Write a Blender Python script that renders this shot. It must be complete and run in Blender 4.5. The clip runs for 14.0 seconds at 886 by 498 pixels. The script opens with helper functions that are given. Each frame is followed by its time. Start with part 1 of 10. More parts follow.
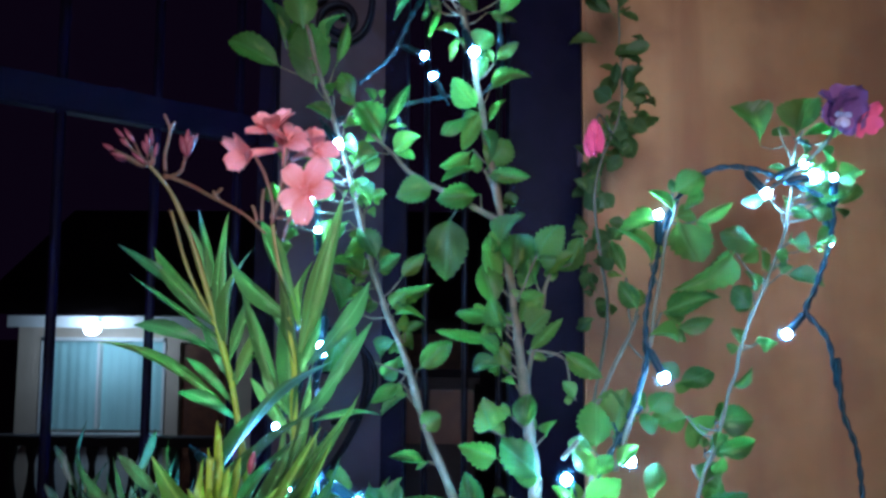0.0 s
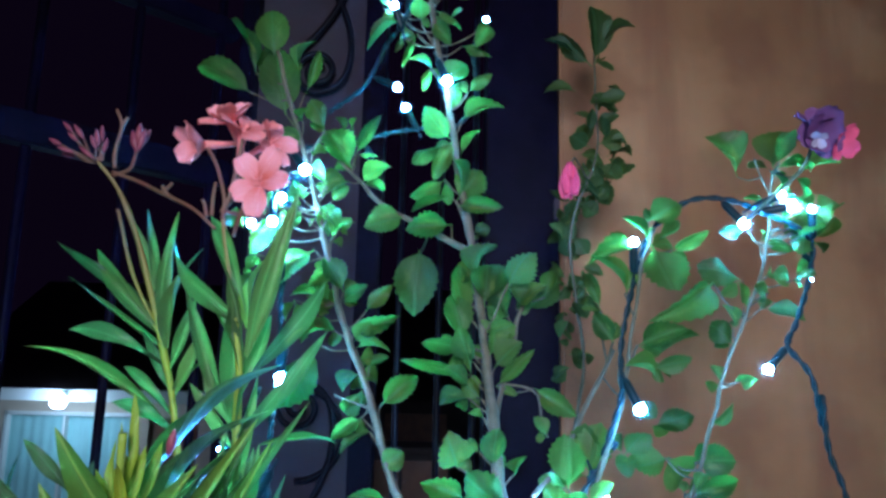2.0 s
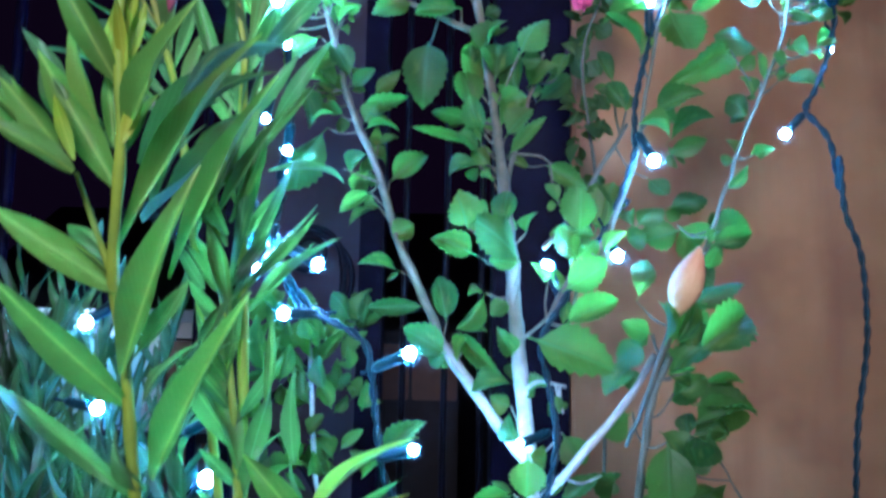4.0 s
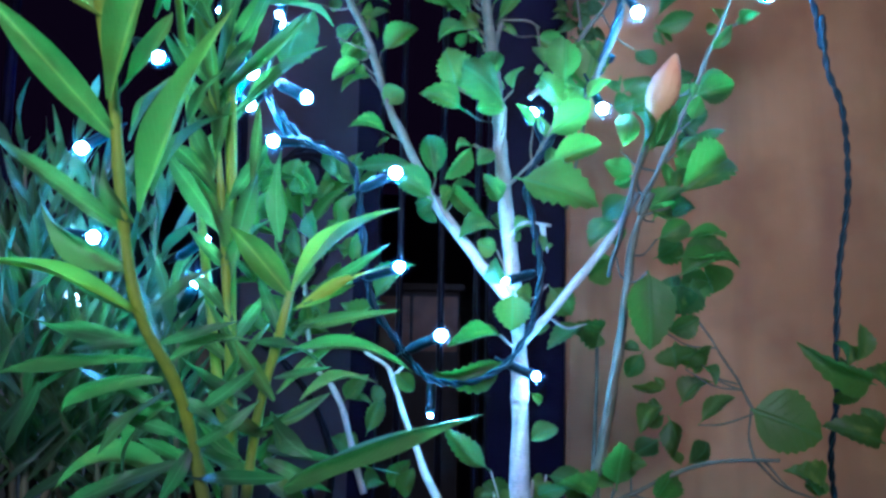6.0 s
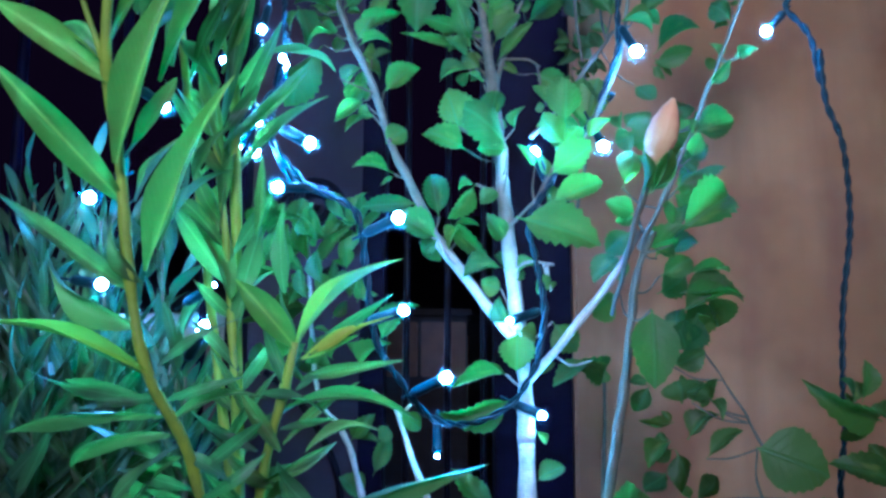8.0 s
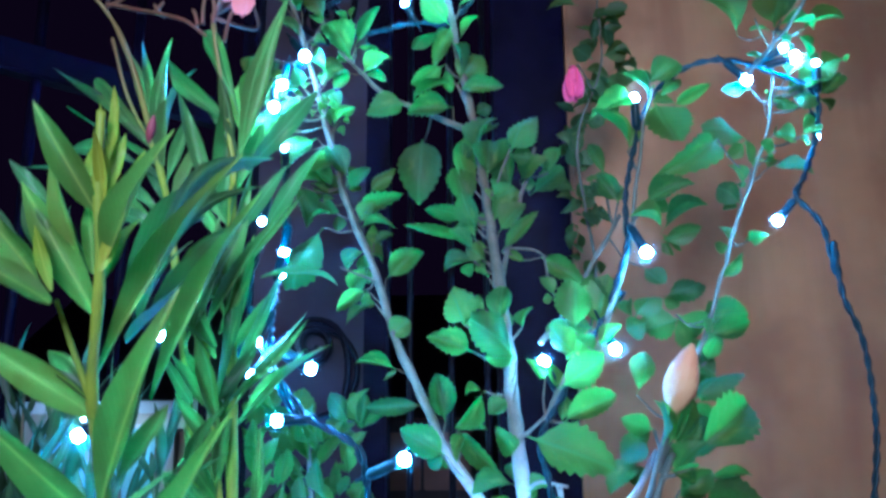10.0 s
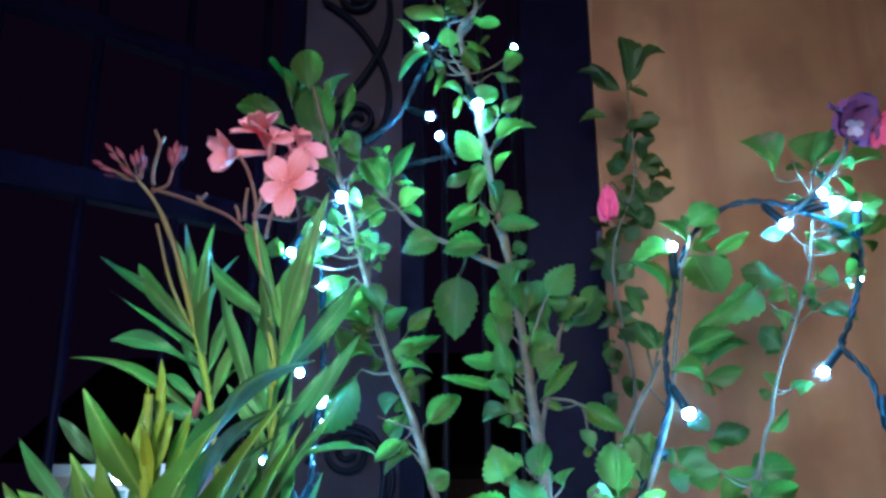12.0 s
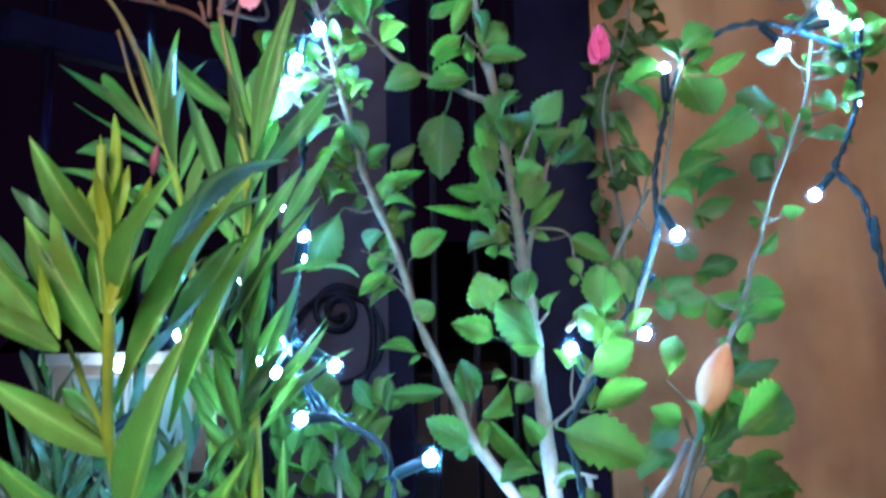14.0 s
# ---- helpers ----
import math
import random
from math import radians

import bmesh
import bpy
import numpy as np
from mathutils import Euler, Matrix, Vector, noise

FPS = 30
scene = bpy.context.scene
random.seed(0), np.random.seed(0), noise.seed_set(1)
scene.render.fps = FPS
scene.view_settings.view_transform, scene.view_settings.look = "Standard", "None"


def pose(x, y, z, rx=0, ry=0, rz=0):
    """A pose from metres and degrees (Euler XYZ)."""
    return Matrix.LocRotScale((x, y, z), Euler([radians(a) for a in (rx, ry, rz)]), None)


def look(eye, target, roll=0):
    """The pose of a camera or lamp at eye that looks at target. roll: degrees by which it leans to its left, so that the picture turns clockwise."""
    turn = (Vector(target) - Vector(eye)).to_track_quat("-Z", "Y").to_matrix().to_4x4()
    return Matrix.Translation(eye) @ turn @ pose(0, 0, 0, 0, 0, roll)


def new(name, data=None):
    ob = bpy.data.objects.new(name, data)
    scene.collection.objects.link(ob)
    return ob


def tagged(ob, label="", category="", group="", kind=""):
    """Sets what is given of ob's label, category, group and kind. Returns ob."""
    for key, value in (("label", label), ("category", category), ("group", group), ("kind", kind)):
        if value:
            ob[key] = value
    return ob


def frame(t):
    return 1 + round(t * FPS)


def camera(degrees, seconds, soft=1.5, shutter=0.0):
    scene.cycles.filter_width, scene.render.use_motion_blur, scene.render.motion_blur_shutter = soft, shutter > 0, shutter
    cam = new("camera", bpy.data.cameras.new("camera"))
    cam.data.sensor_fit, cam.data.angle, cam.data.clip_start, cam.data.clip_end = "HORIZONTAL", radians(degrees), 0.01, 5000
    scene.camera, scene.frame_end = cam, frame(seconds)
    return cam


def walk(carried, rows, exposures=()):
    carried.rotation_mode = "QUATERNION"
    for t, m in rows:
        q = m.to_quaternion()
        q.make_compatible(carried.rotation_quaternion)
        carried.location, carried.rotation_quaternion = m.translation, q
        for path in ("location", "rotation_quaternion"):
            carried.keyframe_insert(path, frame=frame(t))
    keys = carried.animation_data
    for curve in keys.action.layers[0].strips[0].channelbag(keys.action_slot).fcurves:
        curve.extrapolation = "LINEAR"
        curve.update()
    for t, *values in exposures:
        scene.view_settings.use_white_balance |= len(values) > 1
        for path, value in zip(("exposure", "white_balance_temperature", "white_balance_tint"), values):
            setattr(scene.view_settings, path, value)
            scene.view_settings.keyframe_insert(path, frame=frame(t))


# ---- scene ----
cam = camera(58.5, 14.0, soft=2.9, shutter=0.4)
PATH = [
    (0, (0.054, 0.036, 1.382), (0.0, 2.028, 1.553), 0.4),
    (0.5, (0.062, 0.035, 1.384), (0.028, 2.016, 1.658), 0.7),
    (1, (0.065, 0.042, 1.388), (0.047, 2.007, 1.761), 1.3),
    (1.5, (0.06, 0.046, 1.372), (0.047, 1.997, 1.809), 1.2),
    (2, (0.068, 0.078, 1.328), (0.058, 2.041, 1.709), 1.3),
    (2.5, (0.075, 0.064, 1.344), (0.06, 1.999, 1.852), 0.4),
    (3, (0.082, 0.084, 1.29), (0.054, 2.039, 1.71), 0.5),
    (3.5, (0.076, 0.107, 1.227), (0.028, 2.084, 1.523), 0.4),
    (3.6, (0.075, 0.107, 1.221), (0.03, 2.089, 1.485), 0.7),
    (4, (0.071, 0.116, 1.164), (0.04, 2.102, 1.394), 1.2),
    (4.2, (0.083, 0.113, 1.155), (0.037, 2.102, 1.352), 0.9),
    (6.3, (0.089, 0.115, 1.028), (0.044, 2.102, 1.243), 1.2),
    (6.5, (0.085, 0.112, 1.029), (0.035, 2.101, 1.24), 1.2),
    (7, (0.09, 0.106, 1.031), (0.029, 2.093, 1.247), 1.1),
    (7.2, (0.093, 0.106, 1.037), (0.03, 2.093, 1.259), 1.0),
    (9.3, (0.091, 0.111, 1.103), (0.032, 2.078, 1.458), -0.5),
    (9.5, (0.094, 0.111, 1.126), (0.029, 2.075, 1.497), -0.1),
    (10, (0.087, 0.113, 1.18), (0.024, 2.066, 1.608), -0.4),
    (10.5, (0.084, 0.114, 1.22), (0.012, 2.064, 1.661), -0.5),
    (11, (0.086, 0.099, 1.245), (-0.018, 2.033, 1.744), -0.6),
    (11.5, (0.081, 0.093, 1.268), (-0.063, 2.017, 1.794), -0.3),
    (12, (0.084, 0.089, 1.278), (-0.057, 2.009, 1.823), -0.4),
    (12.5, (0.091, 0.094, 1.272), (-0.033, 2.018, 1.805), -0.2),
    (13, (0.092, 0.097, 1.266), (-0.055, 2.025, 1.775), -0.6),
    (13.5, (0.093, 0.112, 1.249), (-0.027, 2.067, 1.652), -1.0),
    (14, (0.088, 0.125, 1.221), (-0.039, 2.1, 1.507), -1.2),
]
EXPOSURES = [(0, 0.26, 4650, 17), (1.5, 0.20, 4300, 13), (3, 0.31, 4750, 15), (3.5, 0.36, 4800, 20), (4, 0.50, 4400, 21), (6.5, 0.33, 4250, 20), (9.5, 0.50, 3950, 19), (10.5, 0.38, 4300, 17), (11.5, 0.33, 4700, 17), (12.5, 0.28, 4400, 14), (14, 0.50, 5000, 22)]
walk(cam, [(t, look(eye, target, roll)) for t, eye, target, roll in PATH], EXPOSURES)

# ---- light ----
world = bpy.data.worlds.new("night")
scene.world = world
world.use_nodes = True
world.node_tree.nodes["Background"].inputs[0].default_value = (0.15, 0.050, 0.15, 1)
world.node_tree.nodes["Background"].inputs[1].default_value = 0.018


def lamp(name, kind, m, power, colour, size):
    data = bpy.data.lights.new(name, kind)
    data.energy, data.color = power, colour
    if kind == "AREA":
        data.shape, data.size = "DISK", size
    else:
        data.shadow_soft_size = size
    ob = new(name, data)
    ob.matrix_world = m
    return ob


# the porch light of the house behind the camera, warm, high up
lamp("porch_light", "AREA", look((0.10, -0.95, 1.65), (0.20, 1.5, 1.46)), 4.15, (1.0, 0.88, 0.70), 0.5).data.spread = radians(65)
# the lamp under the eaves of the house across the yard
lamp("eaves_light", "POINT", pose(-3.05, 6.50, 1.22), 4.5, (0.9, 1.0, 0.93), 0.05)


# ---- materials ----
def material(name):
    m = bpy.data.materials.new(name)
    m.use_nodes = True
    n = m.node_tree.nodes
    return m, n, m.node_tree.links, n["Principled BSDF"]


def mix_rgb(n, l, fac, a, b, blend="MIX"):
    x = n.new("ShaderNodeMix")
    x.data_type, x.blend_type = "RGBA", blend
    for sock, v in ((x.inputs[0], fac), (x.inputs[6], a), (x.inputs[7], b)):
        if isinstance(v, (int, float)):
            sock.default_value = v
        elif isinstance(v, tuple):
            sock.default_value = (*v, 1)
        else:
            l.new(v, sock)
    return x.outputs[2]


def ramp(n, l, src, a, b, va=0.0, vb=1.0):
    x = n.new("ShaderNodeMapRange")
    x.interpolation_type = "SMOOTHSTEP"
    l.new(src, x.inputs[0])
    for i, v in enumerate((a, b, va, vb)):
        x.inputs[i + 1].default_value = v
    return x.outputs[0]


def noise_tex(n, l, coord, scale, detail=4.0):
    x = n.new("ShaderNodeTexNoise")
    x.inputs["Scale"].default_value, x.inputs["Detail"].default_value = scale, detail
    l.new(coord, x.inputs["Vector"])
    return x.outputs["Fac"]


def bump(n, l, height, bsdf, strength, distance):
    x = n.new("ShaderNodeBump")
    x.inputs["Strength"].default_value, x.inputs["Distance"].default_value = strength, distance
    l.new(height, x.inputs["Height"])
    l.new(x.outputs["Normal"], bsdf.inputs["Normal"])


def calc(n, l, op, a, b=0.0):
    x = n.new("ShaderNodeMath")
    x.operation = op
    for sock, v in zip(x.inputs, (a, b)):
        if isinstance(v, (int, float)):
            sock.default_value = v
        else:
            l.new(v, sock)
    return x.outputs[0]


def leaf_material(name, dark, light, vein, rough, through_light, side_veins):
    """Leaf blade; y runs along the midrib in the leaf's own space, x across it."""
    m, n, l, p = material(name)
    coord = n.new("ShaderNodeTexCoord").outputs["Object"]
    rand = n.new("ShaderNodeObjectInfo").outputs["Random"]
    xyz = n.new("ShaderNodeSeparateXYZ")
    l.new(coord, xyz.inputs[0])
    ax = calc(n, l, "ABSOLUTE", xyz.outputs[0])
    col = mix_rgb(n, l, rand, dark, light)
    col = mix_rgb(n, l, ramp(n, l, noise_tex(n, l, coord, 5.0), 0.4, 0.75, 0, 0.5), col, light)
    # one leaf in four has turned olive
    turned = ramp(n, l, calc(n, l, "FRACT", calc(n, l, "MULTIPLY", rand, 7.31)), 0.72, 0.92, 0, 0.45)
    col = mix_rgb(n, l, turned, col, tuple(c * k for c, k in zip(light, (1.5, 1.0, 0.7))))
    # side veins rise from the midrib towards the tip
    v = calc(n, l, "SUBTRACT", xyz.outputs[1], calc(n, l, "MULTIPLY", ax, 0.55))
    s = calc(n, l, "ABSOLUTE", calc(n, l, "SINE", calc(n, l, "MULTIPLY", v, side_veins)))
    veins = ramp(n, l, s, 0.0, 0.22, 0.35, 0.0)
    rib = ramp(n, l, ax, 0.015, 0.05, 0.8, 0.0)
    both = calc(n, l, "MAXIMUM", veins, rib)
    col = mix_rgb(n, l, both, col, vein)
    # yellowed edges and blemishes on some leaves
    worn = ramp(n, l, noise_tex(n, l, coord, 2.3), 0.60, 0.72, 0, 0.35)
    col = mix_rgb(n, l, worn, col, (0.30, 0.34, 0.05))
    l.new(col, p.inputs["Base Color"])
    p.inputs["Roughness"].default_value = rough
    p.inputs["Specular IOR Level"].default_value = 0.40
    bump(n, l, both, p, 0.35, 0.02)
    t = n.new("ShaderNodeBsdfTranslucent")
    l.new(mix_rgb(n, l, 0.7, col, (0.33, 0.58, 0.05)), t.inputs["Color"])
    mx = n.new("ShaderNodeMixShader")
    mx.inputs[0].default_value = through_light
    l.new(p.outputs[0], mx.inputs[1])
    l.new(t.outputs[0], mx.inputs[2])
    l.new(mx.outputs[0], n["Material Output"].inputs["Surface"])
    return m


def rough_material(name, a, b, scale, rough=0.7, metal=0.0, relief=0.3, depth=0.002, fine=8.0, spec=0.5):
    m, n, l, p = material(name)
    coord = n.new("ShaderNodeTexCoord").outputs["Object"]
    big, small = noise_tex(n, l, coord, scale), noise_tex(n, l, coord, scale * fine, 6.0)
    col = mix_rgb(n, l, ramp(n, l, big, 0.3, 0.7), a, b)
    col = mix_rgb(n, l, ramp(n, l, small, 0.45, 0.8, 0, 0.4), col, a)
    l.new(col, p.inputs["Base Color"])
    p.inputs["Roughness"].default_value, p.inputs["Metallic"].default_value = rough, metal
    p.inputs["Specular IOR Level"].default_value = spec
    bump(n, l, small, p, relief, depth)
    return m


HIBISCUS = leaf_material("hibiscus_leaf", (0.010, 0.034, 0.006), (0.068, 0.118, 0.010), (0.062, 0.135, 0.035), 0.50, 0.38, 24.0)
# climber leaf: hibiscus colour darkened for the shade against the wall
SHADED_CLIMBER = leaf_material("shaded_climber_leaf", (0.012, 0.032, 0.008), (0.048, 0.080, 0.014), (0.06, 0.11, 0.03), 0.55, 0.35, 24.0)
OLEANDER = leaf_material("oleander_leaf", (0.048, 0.090, 0.030), (0.100, 0.155, 0.046), (0.16, 0.25, 0.07), 0.44, 0.25, 70.0)
YOUNG = leaf_material("young_leaf", (0.25, 0.34, 0.012), (0.38, 0.45, 0.016), (0.48, 0.54, 0.05), 0.45, 0.35, 60.0)
FRESH = leaf_material("fresh_narrow_leaf", (0.095, 0.180, 0.022), (0.150, 0.255, 0.030), (0.30, 0.40, 0.05), 0.50, 0.35, 70.0)
# narrow leaf darkened, with the shade on rear leaves put into its colour
SHADED_NARROW = leaf_material("shaded_narrow_leaf", (0.022, 0.048, 0.028), (0.050, 0.086, 0.044), (0.10, 0.17, 0.08), 0.40, 0.22, 70.0)


def bark_material():
    """Hibiscus bark: brown-green higher up, pale grey low down with string-light glare painted in."""
    m, n, l, p = material("bark")
    coord = n.new("ShaderNodeTexCoord").outputs["Object"]
    xyz = n.new("ShaderNodeSeparateXYZ")
    l.new(coord, xyz.inputs[0])
    grain = ramp(n, l, noise_tex(n, l, coord, 70.0), 0.35, 0.7)
    lit_wood = mix_rgb(n, l, grain, (0.56, 0.50, 0.41), (0.36, 0.33, 0.26))
    high_wood = mix_rgb(n, l, grain, (0.135, 0.100, 0.054), (0.078, 0.072, 0.034))
    col = mix_rgb(n, l, ramp(n, l, xyz.outputs[2], 1.09, 1.19), lit_wood, high_wood)
    spots = ramp(n, l, noise_tex(n, l, coord, 420.0, 3.0), 0.62, 0.70, 0, 0.6)
    col = mix_rgb(n, l, spots, col, (0.14, 0.11, 0.07))
    l.new(col, p.inputs["Base Color"])
    p.inputs["Roughness"].default_value = 0.75
    bump(n, l, noise_tex(n, l, coord, 500.0, 5.0), p, 0.6, 0.002)
    return m


BARK = bark_material()
GREY_BARK = rough_material("grey_green_bark", (0.14, 0.125, 0.07), (0.08, 0.08, 0.04), 55.0, 0.75, relief=0.6)
OLD_STEM = rough_material("woody_green_stem", (0.10, 0.12, 0.05), (0.15, 0.12, 0.07), 40.0, 0.7, relief=0.5)


def shoot_material():
    """Oleander shoot: brown wood at the foot, yellow-green new growth above, reddish under the flowers."""
    m, n, l, p = material("oleander_shoot")
    coord = n.new("ShaderNodeTexCoord").outputs["Object"]
    xyz = n.new("ShaderNodeSeparateXYZ")
    l.new(coord, xyz.inputs[0])
    wood = mix_rgb(n, l, ramp(n, l, noise_tex(n, l, coord, 40.0), 0.35, 0.7), (0.17, 0.13, 0.07), (0.10, 0.10, 0.05))
    young = mix_rgb(n, l, ramp(n, l, noise_tex(n, l, coord, 55.0), 0.35, 0.7), (0.30, 0.36, 0.015), (0.20, 0.27, 0.02))
    age = calc(n, l, "ADD", xyz.outputs[2], calc(n, l, "MULTIPLY", noise_tex(n, l, coord, 30.0), 0.08))
    col = mix_rgb(n, l, ramp(n, l, age, 0.94, 1.02), wood, young)
    col = mix_rgb(n, l, ramp(n, l, age, 1.40, 1.47, 0, 0.75), col, (0.19, 0.085, 0.045))
    l.new(col, p.inputs["Base Color"])
    p.inputs["Roughness"].default_value = 0.55
    bump(n, l, noise_tex(n, l, coord, 300.0), p, 0.3, 0.001)
    return m


SHOOT_STEM = shoot_material()
RED_STEM = rough_material("flower_stem", (0.17, 0.060, 0.040), (0.13, 0.075, 0.035), 60.0, 0.5)


def petal_material():
    """Coral petal, deeper at its base, with fine streaks along it."""
    m, n, l, p = material("coral_petal")
    coord = n.new("ShaderNodeTexCoord").outputs["Object"]
    xyz = n.new("ShaderNodeSeparateXYZ")
    l.new(coord, xyz.inputs[0])
    st = n.new("ShaderNodeMapping")
    st.inputs["Scale"].default_value = (9.0, 1.2, 1.0)
    l.new(coord, st.inputs["Vector"])
    col = mix_rgb(n, l, ramp(n, l, xyz.outputs[1], 0.05, 0.75), (0.64, 0.10, 0.06), (0.82, 0.26, 0.23))
    col = mix_rgb(n, l, ramp(n, l, noise_tex(n, l, st.outputs[0], 2.0, 4.0), 0.45, 0.75, 0, 0.6), col, (0.86, 0.38, 0.35))
    l.new(col, p.inputs["Base Color"])
    p.inputs["Roughness"].default_value = 0.6
    t, mx = n.new("ShaderNodeBsdfTranslucent"), n.new("ShaderNodeMixShader")
    l.new(col, t.inputs["Color"])
    mx.inputs[0].default_value = 0.3
    l.new(p.outputs[0], mx.inputs[1])
    l.new(t.outputs[0], mx.inputs[2])
    l.new(mx.outputs[0], n["Material Output"].inputs["Surface"])
    return m


PETAL = petal_material()
BUD_PINK = rough_material("pink_bud", (0.16, 0.022, 0.04), (0.26, 0.06, 0.075), 120.0, 0.55)
BUD_CREAM = rough_material("cream_bud", (0.62, 0.30, 0.15), (0.66, 0.42, 0.20), 50.0, 0.6)
MAGENTA = rough_material("magenta_petal", (0.75, 0.10, 0.20), (0.60, 0.06, 0.14), 80.0, 0.6)
PURPLE = rough_material("purple_petal", (0.11, 0.030, 0.09), (0.17, 0.06, 0.19), 50.0, 0.6)
PALE = rough_material("pale_petal", (0.42, 0.36, 0.44), (0.30, 0.24, 0.34), 50.0, 0.6)
CABLE = rough_material("green_cable", (0.004, 0.014, 0.016), (0.007, 0.022, 0.024), 100.0, 0.4, relief=0.1, spec=0.3)
IRON = rough_material("painted_iron", (0.0035, 0.0022, 0.008), (0.006, 0.0035, 0.012), 18.0, 0.5, 0.0, 0.15, spec=0.05)
BLACK_IRON = rough_material("black_iron", (0.005, 0.004, 0.008), (0.008, 0.006, 0.010), 20.0, 0.5, 0.0, 0.15, spec=0.15)
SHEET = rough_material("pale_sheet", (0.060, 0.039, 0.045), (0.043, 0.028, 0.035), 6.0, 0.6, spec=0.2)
CREAM = rough_material("cream_plaster", (0.55, 0.45, 0.34), (0.62, 0.52, 0.40), 3.0, 0.8)
WHITE = rough_material("white_paint", (0.75, 0.76, 0.72), (0.68, 0.70, 0.66), 5.0, 0.5)
BLIND = rough_material("pale_curtain", (0.40, 0.64, 0.62), (0.46, 0.70, 0.68), 3.0, 0.7)
WOOD = rough_material("red_brown_wood", (0.16, 0.06, 0.025), (0.10, 0.035, 0.02), 12.0, 0.5)
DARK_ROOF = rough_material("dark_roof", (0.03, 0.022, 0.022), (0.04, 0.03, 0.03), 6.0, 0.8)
SOIL = rough_material("soil", (0.06, 0.045, 0.03), (0.09, 0.065, 0.04), 8.0, 0.95, relief=0.8, depth=0.02)


def plaster():
    """Painted plaster in warm tan, blotched and streaked."""
    m, n, l, p = material("tan_plaster")
    coord = n.new("ShaderNodeTexCoord").outputs["Object"]
    st = n.new("ShaderNodeMapping")
    st.inputs["Scale"].default_value = (9.0, 1.0, 1.2)
    l.new(coord, st.inputs["Vector"])
    col = mix_rgb(n, l, ramp(n, l, noise_tex(n, l, coord, 3.2, 5.0), 0.35, 0.66), (0.355, 0.160, 0.052), (0.465, 0.234, 0.088))
    col = mix_rgb(n, l, ramp(n, l, noise_tex(n, l, st.outputs[0], 1.3, 4.0), 0.42, 0.72, 0, 0.75), col, (0.28, 0.110, 0.040))
    col = mix_rgb(n, l, ramp(n, l, noise_tex(n, l, coord, 5.5, 3.0), 0.48, 0.66, 0, 0.65), col, (0.255, 0.105, 0.037))
    col = mix_rgb(n, l, ramp(n, l, noise_tex(n, l, coord, 26.0, 6.0), 0.55, 0.8, 0, 0.3), col, (0.32, 0.17, 0.085))
    l.new(col, p.inputs["Base Color"])
    p.inputs["Roughness"].default_value = 0.75
    bump(n, l, noise_tex(n, l, coord, 90.0, 6.0), p, 0.25, 0.002)
    return m


PLASTER = plaster()


def glow(name, colour, strength):
    m, n, l, p = material(name)
    p.inputs["Base Color"].default_value = (0.8, 0.9, 0.9, 1)
    p.inputs["Emission Color"].default_value = (*colour, 1)
    p.inputs["Emission Strength"].default_value = strength
    return m




def led_material():
    """The lit core of a bulb, brightest at the dome and fading towards the socket."""
    m, n, l, p = material("lit_led")
    xyz = n.new("ShaderNodeSeparateXYZ")
    l.new(n.new("ShaderNodeTexCoord").outputs["Object"], xyz.inputs[0])
    p.inputs["Base Color"].default_value = (0.8, 0.9, 0.95, 1)
    p.inputs["Emission Color"].default_value = (0.33, 0.68, 1.0, 1)
    l.new(ramp(n, l, xyz.outputs[2], -1.0, 0.6, 32.0, 1100.0), p.inputs["Emission Strength"])
    return m


def halo_shell_material():
    """Nearly clear shell that scatters a little core light, added to imitate a halo."""
    m, n, l, p = material("halo_shell")
    clear, scatter, mx = n.new("ShaderNodeBsdfTransparent"), n.new("ShaderNodeBsdfTranslucent"), n.new("ShaderNodeMixShader")
    scatter.inputs["Color"].default_value = (0.62, 0.92, 1.0, 1)
    mx.inputs[0].default_value = 0.0055
    l.new(clear.outputs[0], mx.inputs[1])
    l.new(scatter.outputs[0], mx.inputs[2])
    l.new(mx.outputs[0], n["Material Output"].inputs["Surface"])
    return m


HALO_SHELL = halo_shell_material()
LED = led_material()
GLOBE = glow("lit_globe", (0.85, 1.0, 0.95), 30.0)


# ---- building helpers ----
def mesh_of(name, bm, mat, smooth=True):
    me = bpy.data.meshes.new(name)
    bm.to_mesh(me)
    bm.free()
    me.materials.append(mat)
    if smooth:
        me.polygons.foreach_set("use_smooth", [True] * len(me.polygons))
    return me


def part(name, bm, mat, parent, label="", smooth=True):
    ob = new(name, mesh_of(name, bm, mat, smooth))
    ob.parent = parent
    return tagged(ob, label)


def thing(name, place, label, category, group="", kind=""):
    ob = new(name)
    ob.location = place
    ob.empty_display_size = 0.05
    bpy.context.view_layer.update()
    return tagged(ob, label, category, group, kind)


def under(ob, parent):
    """Parent with the child kept at its world place."""
    ob.parent = parent
    ob.matrix_parent_inverse = Matrix.Translation(-Vector(parent.location))
    return ob


def box(x0, y0, z0, x1, y1, z1, bevel=0.0):
    bm = bmesh.new()
    bmesh.ops.create_cube(bm, size=1.0, matrix=Matrix.LocRotScale(((x0 + x1) / 2, (y0 + y1) / 2, (z0 + z1) / 2), None, (x1 - x0, y1 - y0, z1 - z0)))
    if bevel:
        bmesh.ops.bevel(bm, geom=bm.edges[:], offset=bevel, segments=2, affect="EDGES")
    return bm


